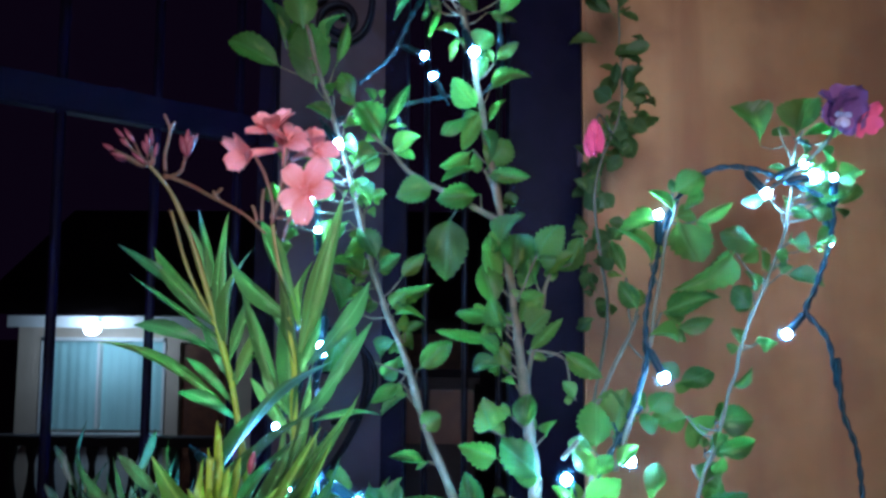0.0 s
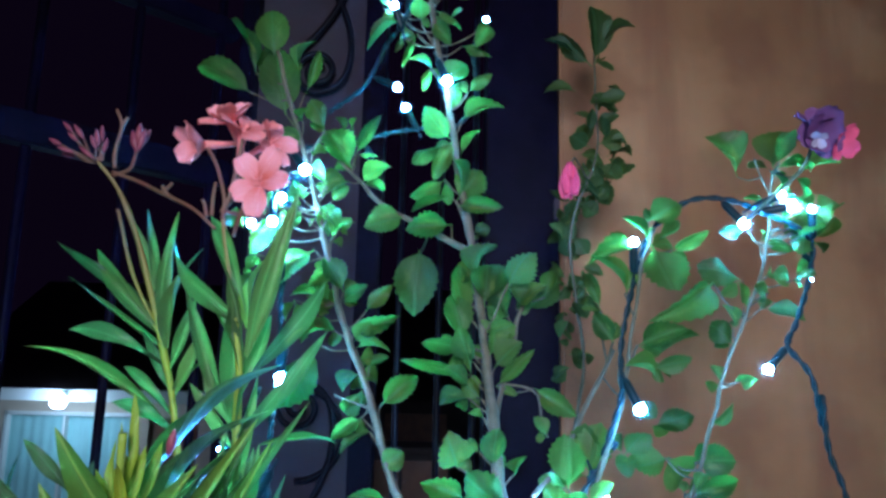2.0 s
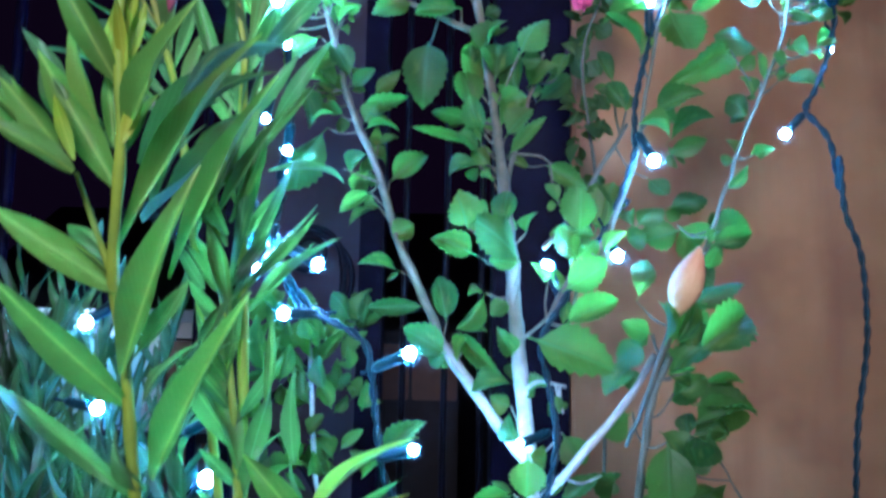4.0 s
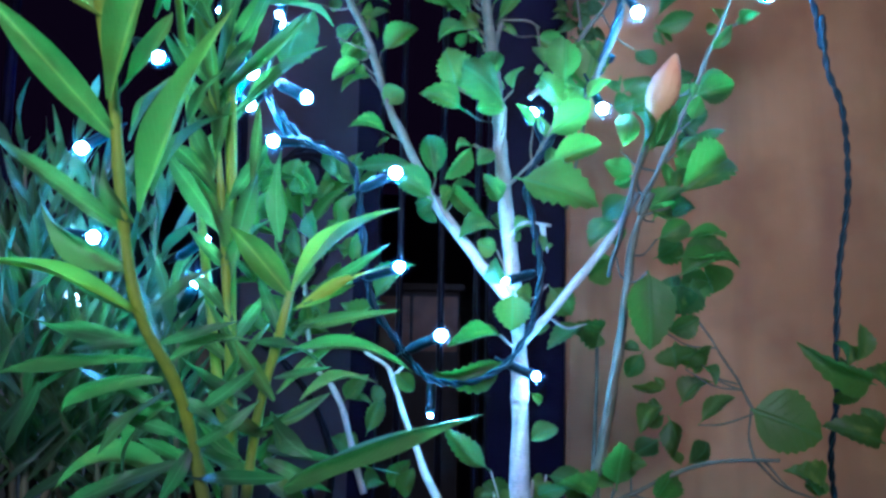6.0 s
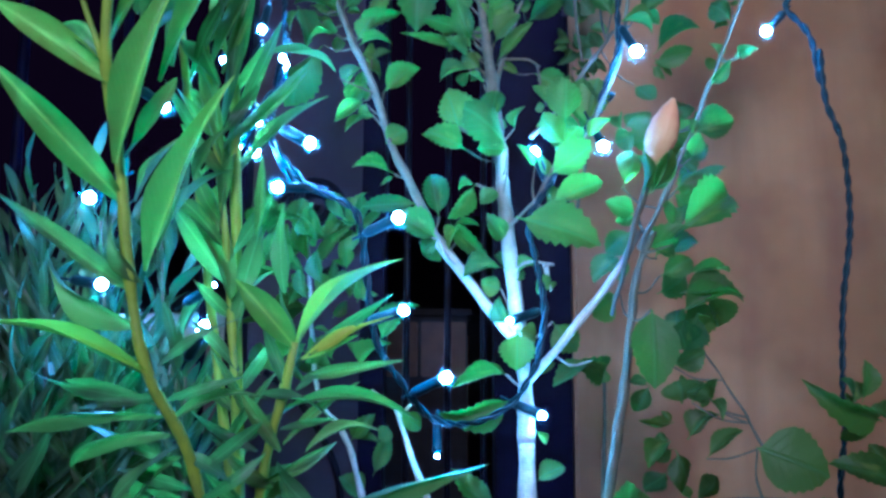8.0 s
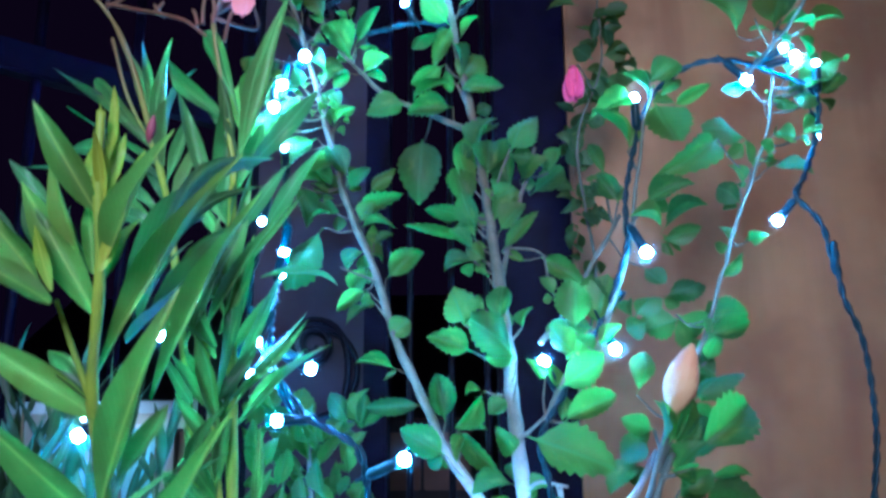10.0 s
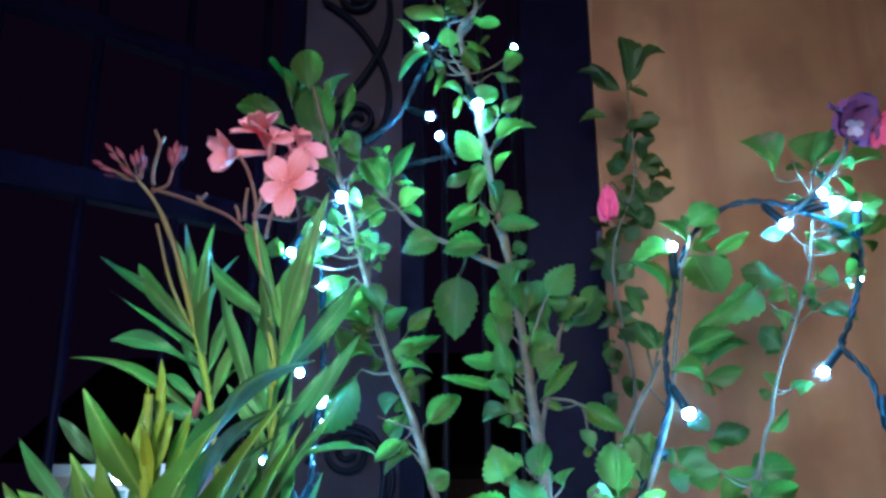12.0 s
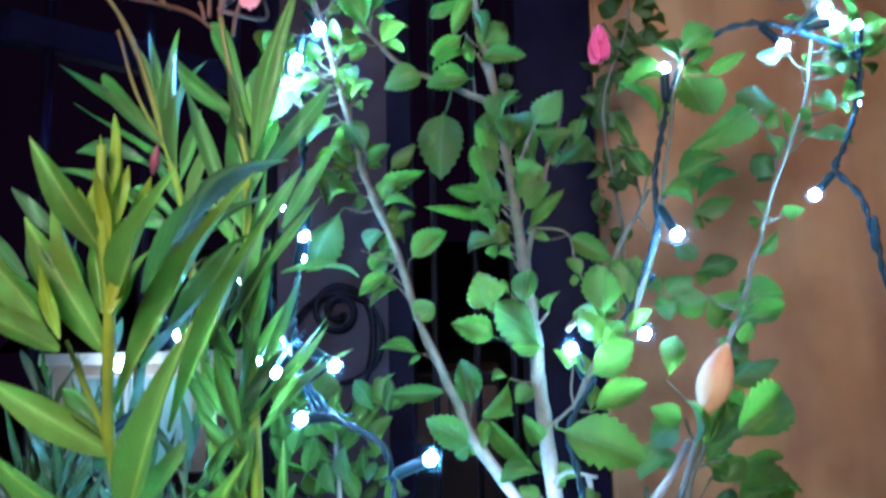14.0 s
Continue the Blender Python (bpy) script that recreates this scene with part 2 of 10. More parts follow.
def smooth_path(points, steps=5):
    """Catmull-Rom through the points."""
    p = [Vector(q) for q in points]
    p = [2 * p[0] - p[1], *p, 2 * p[-1] - p[-2]]
    out = []
    for a, b, c, d in zip(p, p[1:], p[2:], p[3:]):
        for i in range(steps):
            t = i / steps
            out.append(0.5 * (2 * b + (c - a) * t + (2 * a - 5 * b + 4 * c - d) * t * t + (3 * b - a - 3 * c + d) * t ** 3))
    return [*out, p[-2]]


def tube(path, r0, r1, sides=8, uneven=0.0, bm=None):
    bm = bm or bmesh.new()
    rings, n, side = [], len(path), None
    for i, q in enumerate(path):
        d = (path[min(i + 1, n - 1)] - path[max(i - 1, 0)]).normalized()
        side = d.orthogonal().normalized() if side is None else (side - d * side.dot(d)).normalized()
        up, r = d.cross(side), r0 + (r1 - r0) * i / max(n - 1, 1)
        r *= 1 + uneven * noise.noise(q * 60)
        rings.append([bm.verts.new(q + r * (math.cos(a) * side + math.sin(a) * up)) for a in (2 * math.pi * k / sides for k in range(sides))])
    for a, b in zip(rings, rings[1:]):
        for k in range(sides):
            bm.faces.new((a[k], a[(k + 1) % sides], b[(k + 1) % sides], b[k]))
    bm.faces.new(rings[0][::-1])
    bm.faces.new(rings[-1])
    return bm


def turned(profile, m, sides=16, bm=None):
    """A turned form: profile of (radius, height) about z, placed by m."""
    bm = bm or bmesh.new()
    rings = [[bm.verts.new(m @ Vector((r * math.cos(2 * math.pi * k / sides), r * math.sin(2 * math.pi * k / sides), h))) for k in range(sides)] for r, h in profile]
    for a, b in zip(rings, rings[1:]):
        for k in range(sides):
            bm.faces.new((a[k], a[(k + 1) % sides], b[(k + 1) % sides], b[k]))
    bm.faces.new(rings[0][::-1])
    bm.faces.new(rings[-1])
    return bm


def aim(a, b):
    """A matrix at a with z towards b."""
    return Matrix.Translation(a) @ (Vector(b) - Vector(a)).to_track_quat("Z", "Y").to_matrix().to_4x4()


# ---- setting ----
bm = bmesh.new()
bmesh.ops.create_grid(bm, x_segments=60, y_segments=60, size=1.0, matrix=Matrix.LocRotScale((0, 0, -0.6), None, (60, 60, 1)))
for v in bm.verts:
    v.co.z += 0.015 * noise.noise(v.co * 0.7)
tagged(part("ground", bm, SOIL, None), "dark bare earth ground of the yard", "ground", kind="structure")

bm = box(0.276, 1.5, -0.62, 4.0, 1.72, 3.4, 0.006)
tagged(part("wall_east", bm, PLASTER, None, smooth=False), "tan painted plaster wall with blotches beside the gate", "wall", kind="structure")

# ---- the iron gate ----
post = thing("gate_post", (0.205, 1.52, -0.6), "dark blue painted steel gate post against the wall", "post")
under(part("post_body", box(0.137, 1.49, -0.6, 0.272, 1.60, 3.3, 0.004), IRON, None, smooth=False), post)
under(part("latch_plate", box(0.262, 1.478, 1.66, 0.272, 1.492, 1.70, 0.002), SHEET, None, smooth=False), post)

panel = thing("gate_side_panel", (-0.17, 1.5, -0.6), "fixed gate panel of pale sheet with black iron scrolls", "gate")
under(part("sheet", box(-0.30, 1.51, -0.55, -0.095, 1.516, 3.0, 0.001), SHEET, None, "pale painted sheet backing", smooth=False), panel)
under(part("stile", box(-0.095, 1.47, -0.6, -0.052, 1.52, 3.1, 0.003), IRON, None, smooth=False), panel)
under(part("stile", box(-0.33, 1.47, -0.6, -0.30, 1.52, 3.1, 0.003), IRON, None, smooth=False), panel)


def scroll(cx, cz, r, flip):
    """A flat iron bar rolled to a spiral that runs over the top and out into a long tail; flip turns it upside down."""
    path = []
    for i in range(40):
        f = i / 39
        a = math.radians(90 + 360 * 1.7 * (1 - f))
        path.append(Vector((r * (0.22 + 0.78 * f) * math.cos(a), 0, r * (0.22 + 0.78 * f) * math.sin(a))))
    for x, z in ((0.026, 0.034), (0.048, 0.012), (0.058, -0.03), (0.054, -0.08), (0.036, -0.13), (0.006, -0.18), (-0.03, -0.22), (-0.07, -0.25)):
        path.append(Vector((x * r / 0.04, 0, z * r / 0.04)))
    return smooth_path([Vector((cx + p.x, 1.485, cz + flip * p.z)) for p in path], 2)


for cz, flip in ((0.55, 1), (0.75, -1), (1.315, 1), (1.94, -1), (2.22, 1)):
    under(part("scroll", tube(scroll(-0.185, cz, 0.043, flip), 0.0062, 0.0062, 8), BLACK_IRON, None), panel)

# the large open ring round the scroll
ring = []
for i in range(25):
    a = math.radians(160 - 250 * i / 24)
    ring.append(Vector((-0.185 + 0.078 * math.cos(a), 1.485, 1.268 + 0.078 * math.sin(a))))
under(part("scroll_ring", tube(ring, 0.0055, 0.0055, 8), BLACK_IRON, None), panel)

# the leaf of the gate, swung towards the viewer
gate = thing("iron_gate", (-0.33, 1.44, -0.6), "dark blue iron gate leaf standing half open", "gate")
way = Vector((-0.7071, -0.7071, 0))
foot = Vector((-0.33, 1.44, 0))
for i in range(9):
    q = foot + way * (0.03 + 0.15 * i)
    under(part("bar", tube([q + Vector((0, 0, -0.5)), q + Vector((0, 0, 3.0))], 0.008, 0.008, 8), IRON, None), gate)
for z, h in ((-0.45, 0.05), (0.35, 0.04), (1.715, 0.05), (1.99, 0.035), (2.6, 0.05)):
    bm = box(0, -0.016, z - h / 2, 1.3, 0.016, z + h / 2, 0.003)
    bm.transform(Matrix.Translation(foot) @ Matrix.Rotation(radians(225), 4, "Z"))
    under(part("rail", bm, IRON, None, smooth=False), gate)
middle = thing("middle_gate", (0.04, 1.54, -0.6), "closed middle gate leaf of dark iron bars", "gate")
for x in (-0.02, 0.055, 0.12):
    under(part("bar", tube([Vector((x, 1.55, -0.5)), Vector((x, 1.55, 3.0))], 0.006, 0.006, 8), BLACK_IRON, None), middle)
for z in (0.2, 2.6):
    under(part("rail", box(-0.05, 1.54, z - 0.02, 0.135, 1.56, z + 0.02, 0.002), IRON, None, smooth=False), middle)

# ---- wooden chest behind the gate ----
chest = thing("wooden_chest", (-0.05, 2.7, -0.6), "red-brown wooden chest standing behind the gate", "chest")
for x0, x1 in ((-0.205, -0.065), (-0.055, 0.085)):
    under(part("door", box(x0, 2.585, 0.98, x1, 2.60, 1.15, 0.004), WOOD, None, "red-brown upper panel", smooth=False), chest)
under(part("body", box(-0.21, 2.60, -0.56, 0.09, 2.95, 1.17, 0.004), DARK_ROOF, None, smooth=False), chest)
under(part("top", box(-0.225, 2.57, 1.17, 0.105, 2.97, 1.19, 0.004), DARK_ROOF, None, smooth=False), chest)
for x in (-0.19, 0.07):
    for y in (2.63, 2.92):
        under(part("foot", box(x - 0.02, y - 0.02, -0.6, x + 0.02, y + 0.02, -0.56, 0.002), DARK_ROOF, None, smooth=False), chest)

# ---- the house across the yard ----
house = thing("house", (-2.6, 7.1, -0.6), "low cream house with a lit curtained window at night", "house")


def hp(name, bm, mat, label="", smooth=False, parent=None):
    ob = part(name, bm, mat, None, label, smooth)
    return under(ob, parent or house)


# front wall around the window and the door
for x0, z0, x1, z1 in ((-4.05, -0.6, -3.84, 1.35), (-3.84, 1.18, -2.72, 1.35), (-2.72, -0.6, -2.60, 1.35), (-2.60, 1.14, -2.17, 1.35), (-2.17, -0.6, -1.95, 1.35)):
    hp("wall", box(x0, 7.0, z0, x1, 7.2, z1), CREAM)
hp("wall", box(-3.84, 7.0, -0.6, -2.72, 7.2, 0.34), WHITE)
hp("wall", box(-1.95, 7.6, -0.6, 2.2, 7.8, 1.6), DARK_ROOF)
hp("wall", box(-4.05, 7.2, -0.6, -3.9, 9.5, 1.35), CREAM)
hp("wall", box(-4.05, 9.5, -0.6, 2.2, 9.7, 1.6), CREAM)
hp("fascia", box(-4.0, 6.72, 1.27, -1.95, 6.76, 1.37, 0.004), WHITE, "white painted eaves board")
hp("soffit", box(-4.0, 6.76, 1.35, -1.95, 7.0, 1.37), WHITE)
bm = bmesh.new()
for q in ((-4.3, 6.6, 1.38), (2.3, 6.6, 1.38), (2.3, 8.4, 2.5), (-4.3, 8.4, 2.5)):
    bm.verts.new(q)
bm.faces.new(bm.verts[:])
bmesh.ops.solidify(bm, geom=bm.faces[:], thickness=0.08)
hp("roof", bm, DARK_ROOF, "dark sloping roof")
window = hp("window", box(-3.84, 7.10, 0.34, -2.72, 7.13, 0.38), WHITE)
for x0, z0, x1, z1 in ((-3.84, 0.34, -3.81, 1.18), (-2.75, 0.34, -2.72, 1.18), (-3.84, 1.145, -2.72, 1.18), (-3.335, 0.38, -3.31, 1.15)):
    under(part("frame", box(x0, 6.99, z0, x1, 7.08, z1, 0.003), WHITE, None, smooth=False), window)
bm = bmesh.new()
cols = 90
low, high = [], []
for i in range(cols + 1):
    x = -3.83 + 1.1 * i / cols
    y = 7.055 + 0.004 * math.sin(i * 0.9) + 0.006 * noise.noise((x * 9, 0, 0))
    low.append(bm.verts.new((x, y, 0.37)))
    high.append(bm.verts.new((x, y, 1.15)))
for i in range(cols):
    bm.faces.new((low[i], low[i + 1], high[i + 1], high[i]))
hp("curtain", bm, BLIND, "pale green drawn curtain", True, window)
hp("sill", box(-3.9, 6.93, 0.30, -2.66, 7.02, 0.335, 0.004), DARK_ROOF, "", False, window)
door = hp("door", box(-2.58, 7.03, -0.55, -2.19, 7.07, 1.12, 0.004), WOOD, "red-brown panelled wooden door")
for z in (0.05, 0.45, 0.82):
    under(part("door_panel", box(-2.53, 7.012, z - 0.13, -2.24, 7.03, z + 0.13, 0.006), WOOD, None, smooth=False), door)
under(part("door_handle", turned([(0.012, 0), (0.018, 0.01), (0.018, 0.03), (0.008, 0.04)], pose(-2.23, 7.03, 0.42, 90)), WHITE, None), door)
hp("red_door", box(-0.62, 7.52, -0.6, -0.05, 7.58, 1.22, 0.004), WOOD)
hp("small_window", box(-0.10, 7.55, 1.40, 0.10, 7.585, 1.59, 0.004), SHEET)

eaves = thing("eaves_lamp", (-3.2, 6.62, 1.26), "round glowing white porch lamp under the eaves", "lamp")
under(part("globe", turned([(0.02, -0.055), (0.045, -0.045), (0.06, -0.02), (0.064, 0.0), (0.06, 0.02), (0.045, 0.045), (0.02, 0.055)], pose(-3.2, 6.60, 1.265)), GLOBE, None), eaves)
under(part("bracket", box(-3.22, 6.62, 1.30, -3.18, 6.72, 1.34, 0.004), WHITE, None, smooth=False), eaves)

# porch balustrade in front of the window
rail = thing("porch_balustrade", (-3.2, 6.45, -0.6), "dark turned balusters under a dark porch rail", "railing")
under(part("hand_rail", box(-4.0, 6.38, 0.33, -1.95, 6.5, 0.41, 0.008), DARK_ROOF, None, smooth=False), rail)
under(part("plinth", box(-4.0, 6.38, -0.6, -1.95, 6.5, -0.38, 0.008), WHITE, None, smooth=False), rail)
for i in range(11):
    m = pose(-3.74 + 0.165 * i, 6.44, -0.38)
    under(part("baluster", turned([(0.045, 0), (0.045, 0.05), (0.026, 0.08), (0.05, 0.20), (0.056, 0.27), (0.03, 0.42), (0.022, 0.56), (0.036, 0.62), (0.045, 0.66), (0.045, 0.71)], m), DARK_ROOF, None), rail)

# the house, its lamp and its railing stand a little further along the yard
for ob in (house, eaves, rail):
    ob.location.x += 0.15

# ---- plants ----
def blade(name, rows, width, serrate, fold, arch, droop, mat, twist=0.0, skew=0.0, bow=0.0):
    """Leaf mesh of unit length along y and unit width across x; serrate cuts forward-pointing teeth into the outer edge, bow bends it sideways."""
    bm = bmesh.new()
    grid = []
    for i in range(rows + 1):
        f = i / rows
        w = width(f)
        tooth = serrate * min(1.0, max(0.0, (f - 0.25) * 4)) if i < rows else 0.0
        edge = w * (1 + (tooth if i % 2 else -tooth))
        mid_z = arch * 4 * f * (1 - f) - droop * max(0.0, f - 0.6) ** 2
        ring = []
        for k in (-1.0, -0.5, 0.0, 0.5, 1.0):
            x = 0.5 * (edge if abs(k) == 1 else w) * k + skew * f * f + bow * 4 * f * (1 - f)
            y = f + (0.35 / rows if abs(k) == 1 and i % 2 and tooth else 0.0)
            z = mid_z + fold * abs(k) ** 1.5 * w + 0.03 * math.sin(9 * f + 2 * k) * abs(k) * min(1.0, w) + twist * k * (f - 0.4) * w
            ring.append(bm.verts.new((x, y, z)))
        grid.append(ring)
    for a, b in zip(grid, grid[1:]):
        for k in range(4):
            bm.faces.new((a[k], a[k + 1], b[k + 1], b[k]))
    return mesh_of(name, bm, mat)


def ovate(f):
    """Wedge-shaped at the stalk, widest past the middle, short-pointed."""
    if f < 0.14:
        return 0.045
    g = (f - 0.14) / 0.86
    return max(0.03, 3.20 * g ** 0.76 * (1 - g) ** 0.94)


def round_ovate(f):
    if f < 0.10:
        return 0.05
    g = (f - 0.10) / 0.90
    return max(0.03, 2.80 * g ** 0.62 * (1 - g) ** 0.92)


def broad(f):
    if f < 0.08:
        return 0.05
    g = (f - 0.08) / 0.92
    return max(0.03, 2.54 * g ** 0.56 * (1 - g) ** 0.84)


def lance(f):
    return max(0.03, 0.88 * math.sin(math.pi * min(1.0, 0.05 + 0.95 * f) ** 0.92) ** 0.95) if f < 0.995 else 0.02


LEAVES = [blade("leaf", 19, sh, s, fo, ar, dr, HIBISCUS, tw, sk) for sh, s, fo, ar, dr, tw, sk in
          ((ovate, 0.10, 0.16, 0.05, 0.4, 0.0, 0.0), (ovate, 0.09, 0.30, 0.10, 0.9, 0.3, 0.12), (ovate, 0.09, 0.12, -0.08, 0.3, -0.3, -0.14), (round_ovate, 0.09, 0.28, 0.05, 1.2, 0.2, 0.08),
           (round_ovate, 0.08, 0.18, 0.14, -0.5, -0.4, 0.05), (ovate, 0.11, 0.40, 0.12, 0.6, -0.2, -0.1), (ovate, 0.10, -0.18, 0.08, 1.0, 0.4, 0.15))]
CLIMBERS = [blade("leaf", 15, ovate, 0.06, fo, ar, dr, SHADED_CLIMBER, tw, sk) for fo, ar, dr, tw, sk in
            ((0.16, 0.05, 0.4, 0.0, 0.0), (0.30, 0.10, 0.9, 0.3, 0.12), (0.12, -0.08, 0.3, -0.3, -0.14))]
LANCES = [blade("leaf", 12, lance, 0.0, fo, ar, dr, OLEANDER, tw, 0.0, bo) for fo, ar, dr, tw, bo in
          ((0.10, 0.05, 0.2, 0.0, 0.25), (0.14, 0.09, 0.5, 0.3, -0.3), (0.08, -0.04, 0.0, -0.3, 0.0), (0.12, 0.13, 0.4, 0.2, -0.15))]
BOWED = [blade("leaf", 14, lance, 0.0, fo, ar, dr, OLEANDER, tw, 0.0, bo) for fo, ar, dr, tw, bo in
         ((0.10, 0.05, 0.2, 0.1, -0.9), (0.12, 0.08, 0.4, -0.1, -1.1))]
BROADS = [blade("leaf", 19, broad, 3 * s, fo, ar, dr, HIBISCUS, tw) for s, fo, ar, dr, tw in
          ((0.015, 0.08, 0.05, 0.2, 0.0), (0.02, 0.12, 0.08, 0.4, 0.1))]
FRESHES = [blade("leaf", 12, lance, 0.0, fo, ar, dr, FRESH, tw) for fo, ar, dr, tw in
           ((0.10, 0.05, 0.1, 0.0), (0.14, 0.07, 0.3, 0.15), (0.08, -0.03, 0.0, -0.2))]
DARKS = [blade("leaf", 10, lance, 0.0, fo, ar, dr, SHADED_NARROW, tw) for fo, ar, dr, tw in
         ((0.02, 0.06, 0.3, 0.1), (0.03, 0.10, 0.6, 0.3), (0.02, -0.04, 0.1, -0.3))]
YOUNGS = [blade("leaf", 12, lance, 0.0, fo, ar, dr, YOUNG, tw) for fo, ar, dr, tw in ((0.03, 0.05, 0.1, 0.1), (0.02, -0.05, 0.0, -0.2))]
PALE_BOWED = [blade('leaf', 14, lance, 0.0, 0.18, 0.05, 0.2, YOUNG, 0.1, 0.0, -0.8)]
dice = random.Random(11)


def set_leaf(parent, base, tip, width, roll, kinds, deep):
    b, t = Vector(base), Vector(tip)
    along = t - b
    n = along.length
    face = Vector((0.0, -1.0, 0.25))
    y = along.normalized()
    z = (face - y * face.dot(y)).normalized()
    z = Matrix.Rotation(radians(roll), 3, y) @ z
    x = y.cross(z)
    ob = new("leaf", dice.choice(kinds))
    s = n * deep
    m = Matrix((x * width, y * n, z * s)).transposed().to_4x4()
    ob.parent = parent
    ob.matrix_basis = Matrix.Translation(b - Vector(parent.location)) @ m
    return ob


def leaf(parent, base, tip, width, roll):
    return set_leaf(parent, base, tip, width, roll, CLIMBERS if parent is wall_climber else LEAVES, 1.0)


def broad_leaf(parent, base, tip, width, roll):
    return set_leaf(parent, base, tip, width, roll, BROADS, 1.0)


def long_leaf(parent, base, tip, width, roll):
    return set_leaf(parent, base, tip, width, roll, LANCES, 1.0)


def fresh_leaf(parent, base, tip, width, roll):
    return set_leaf(parent, base, tip, width, roll, FRESHES, 1.0)


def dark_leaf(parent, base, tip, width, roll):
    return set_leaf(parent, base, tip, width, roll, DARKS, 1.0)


def bowed_leaf(parent, base, tip, width, roll):
    """A long leaf that arches over; the bend always sags on the upper side."""
    ob = set_leaf(parent, base, tip, width, roll, BOWED, 1.0)
    if tip[0] < base[0]:
        ob.matrix_basis = ob.matrix_basis @ Matrix.Diagonal((-1, 1, 1, 1))
    return ob


def pale_bowed_leaf(parent, base, tip, width, roll):
    ob = set_leaf(parent, base, tip, width, roll, PALE_BOWED, 1.0)
    if tip[0] < base[0]:
        ob.matrix_basis = ob.matrix_basis @ Matrix.Diagonal((-1, 1, 1, 1))
    return ob


def flat_fresh_leaf(parent, base, tip, width, roll):
    return set_leaf(parent, base, tip, width, roll, FRESHES[:1], 1.0)


def young_leaf(parent, base, tip, width, roll):
    return set_leaf(parent, base, tip, width, roll, YOUNGS, 1.0)


def stem(parent, name, points, r0, r1):
    green = parent.name.startswith(("oleander", "far"))
    mat = SHOOT_STEM if green else GREY_BARK if parent.name.startswith("wall") else BARK
    path = smooth_path(points, 8)
    if not green:
        # slight kinks at the nodes
        path = [q + 0.0022 * Vector((noise.noise(q * 38), 0.5 * noise.noise(q * 38 + Vector((7, 0, 0))), 0)) for q in path]
    return under(part(name, tube(path, 0.9 * r0, 0.9 * r1, 8, 0.34), mat, None), parent)


REAR = []  # leaves of the shoots furthest back, joined into one part at the end


def shoot(parent, points, count, length, width):
    """A leafy oleander shoot: narrow leaves in whorls that spread as they go down."""
    path = smooth_path(points, 10)
    under(part("stem", tube(path, 0.0036, 0.0014, 6), OLD_STEM, None), parent)
    for i in range(count):
        f = 0.15 + 0.85 * i / count
        q = path[min(int(f * (len(path) - 1)), len(path) - 1)]
        a = i * 2.4 + dice.uniform(-0.4, 0.4)
        lean = 0.35 + 0.65 * (1 - f) + dice.uniform(-0.15, 0.2)
        d = Vector((math.cos(a) * math.sin(lean), 0.6 * math.sin(a) * math.sin(lean), math.cos(lean)))
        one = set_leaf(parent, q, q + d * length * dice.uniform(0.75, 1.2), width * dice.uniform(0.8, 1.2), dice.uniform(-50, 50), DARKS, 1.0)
        if path[0].y > 0.815:
            REAR.append((one.data, one.matrix_basis.copy()))
            bpy.data.objects.remove(one)


hibiscus = thing("hibiscus", (0.150, 0.830, -0.6), "leafy hibiscus shrub with pale stems wound with string lights", "shrub")
young_hibiscus = thing("young_hibiscus", (0.06, 0.80, -0.6), "thin young hibiscus with few leaves in the bed", "shrub")
wall_hibiscus = thing("wall_hibiscus", (0.21, 0.82, -0.6), "slender hibiscus by the plaster wall with a closed bud", "shrub")
wall_climber = thing("wall_climber", (0.27, 1.25, -0.6), "thin climbing plant with small leaves against the wall", "plant")
oleander = thing("oleander", (-0.13, 0.63, -0.6), "oleander shrub with long narrow leaves and coral flowers", "shrub")
far_oleander = thing("far_oleander", (-0.28, 0.78, -0.6), "narrow-leaved oleander in the bed behind the front shrub", "shrub")
string_lights = thing("string_lights", (0.45, 0.88, -0.6), "cool white string lights on a twisted dark green cable", "string lights")


BULB = mesh_of("bulb", turned([(0.4, -0.95), (0.7, -0.72), (0.9, -0.42), (1, 0), (0.96, 0.25), (0.86, 0.5), (0.68, 0.74), (0.4, 0.93), (0.1, 1.0)], Matrix(), 20), LED)
SHELL = mesh_of("shell", turned([(0.4, -0.95), (0.7, -0.72), (0.9, -0.42), (1, 0), (0.96, 0.25), (0.86, 0.5), (0.68, 0.74), (0.4, 0.93), (0.1, 1.0)], Matrix(), 20), HALO_SHELL)
SOCKET = mesh_of("socket", turned([(0.0026, -0.030), (0.0042, -0.026), (0.0042, -0.008), (0.0048, -0.004)], Matrix(), 8), CABLE)


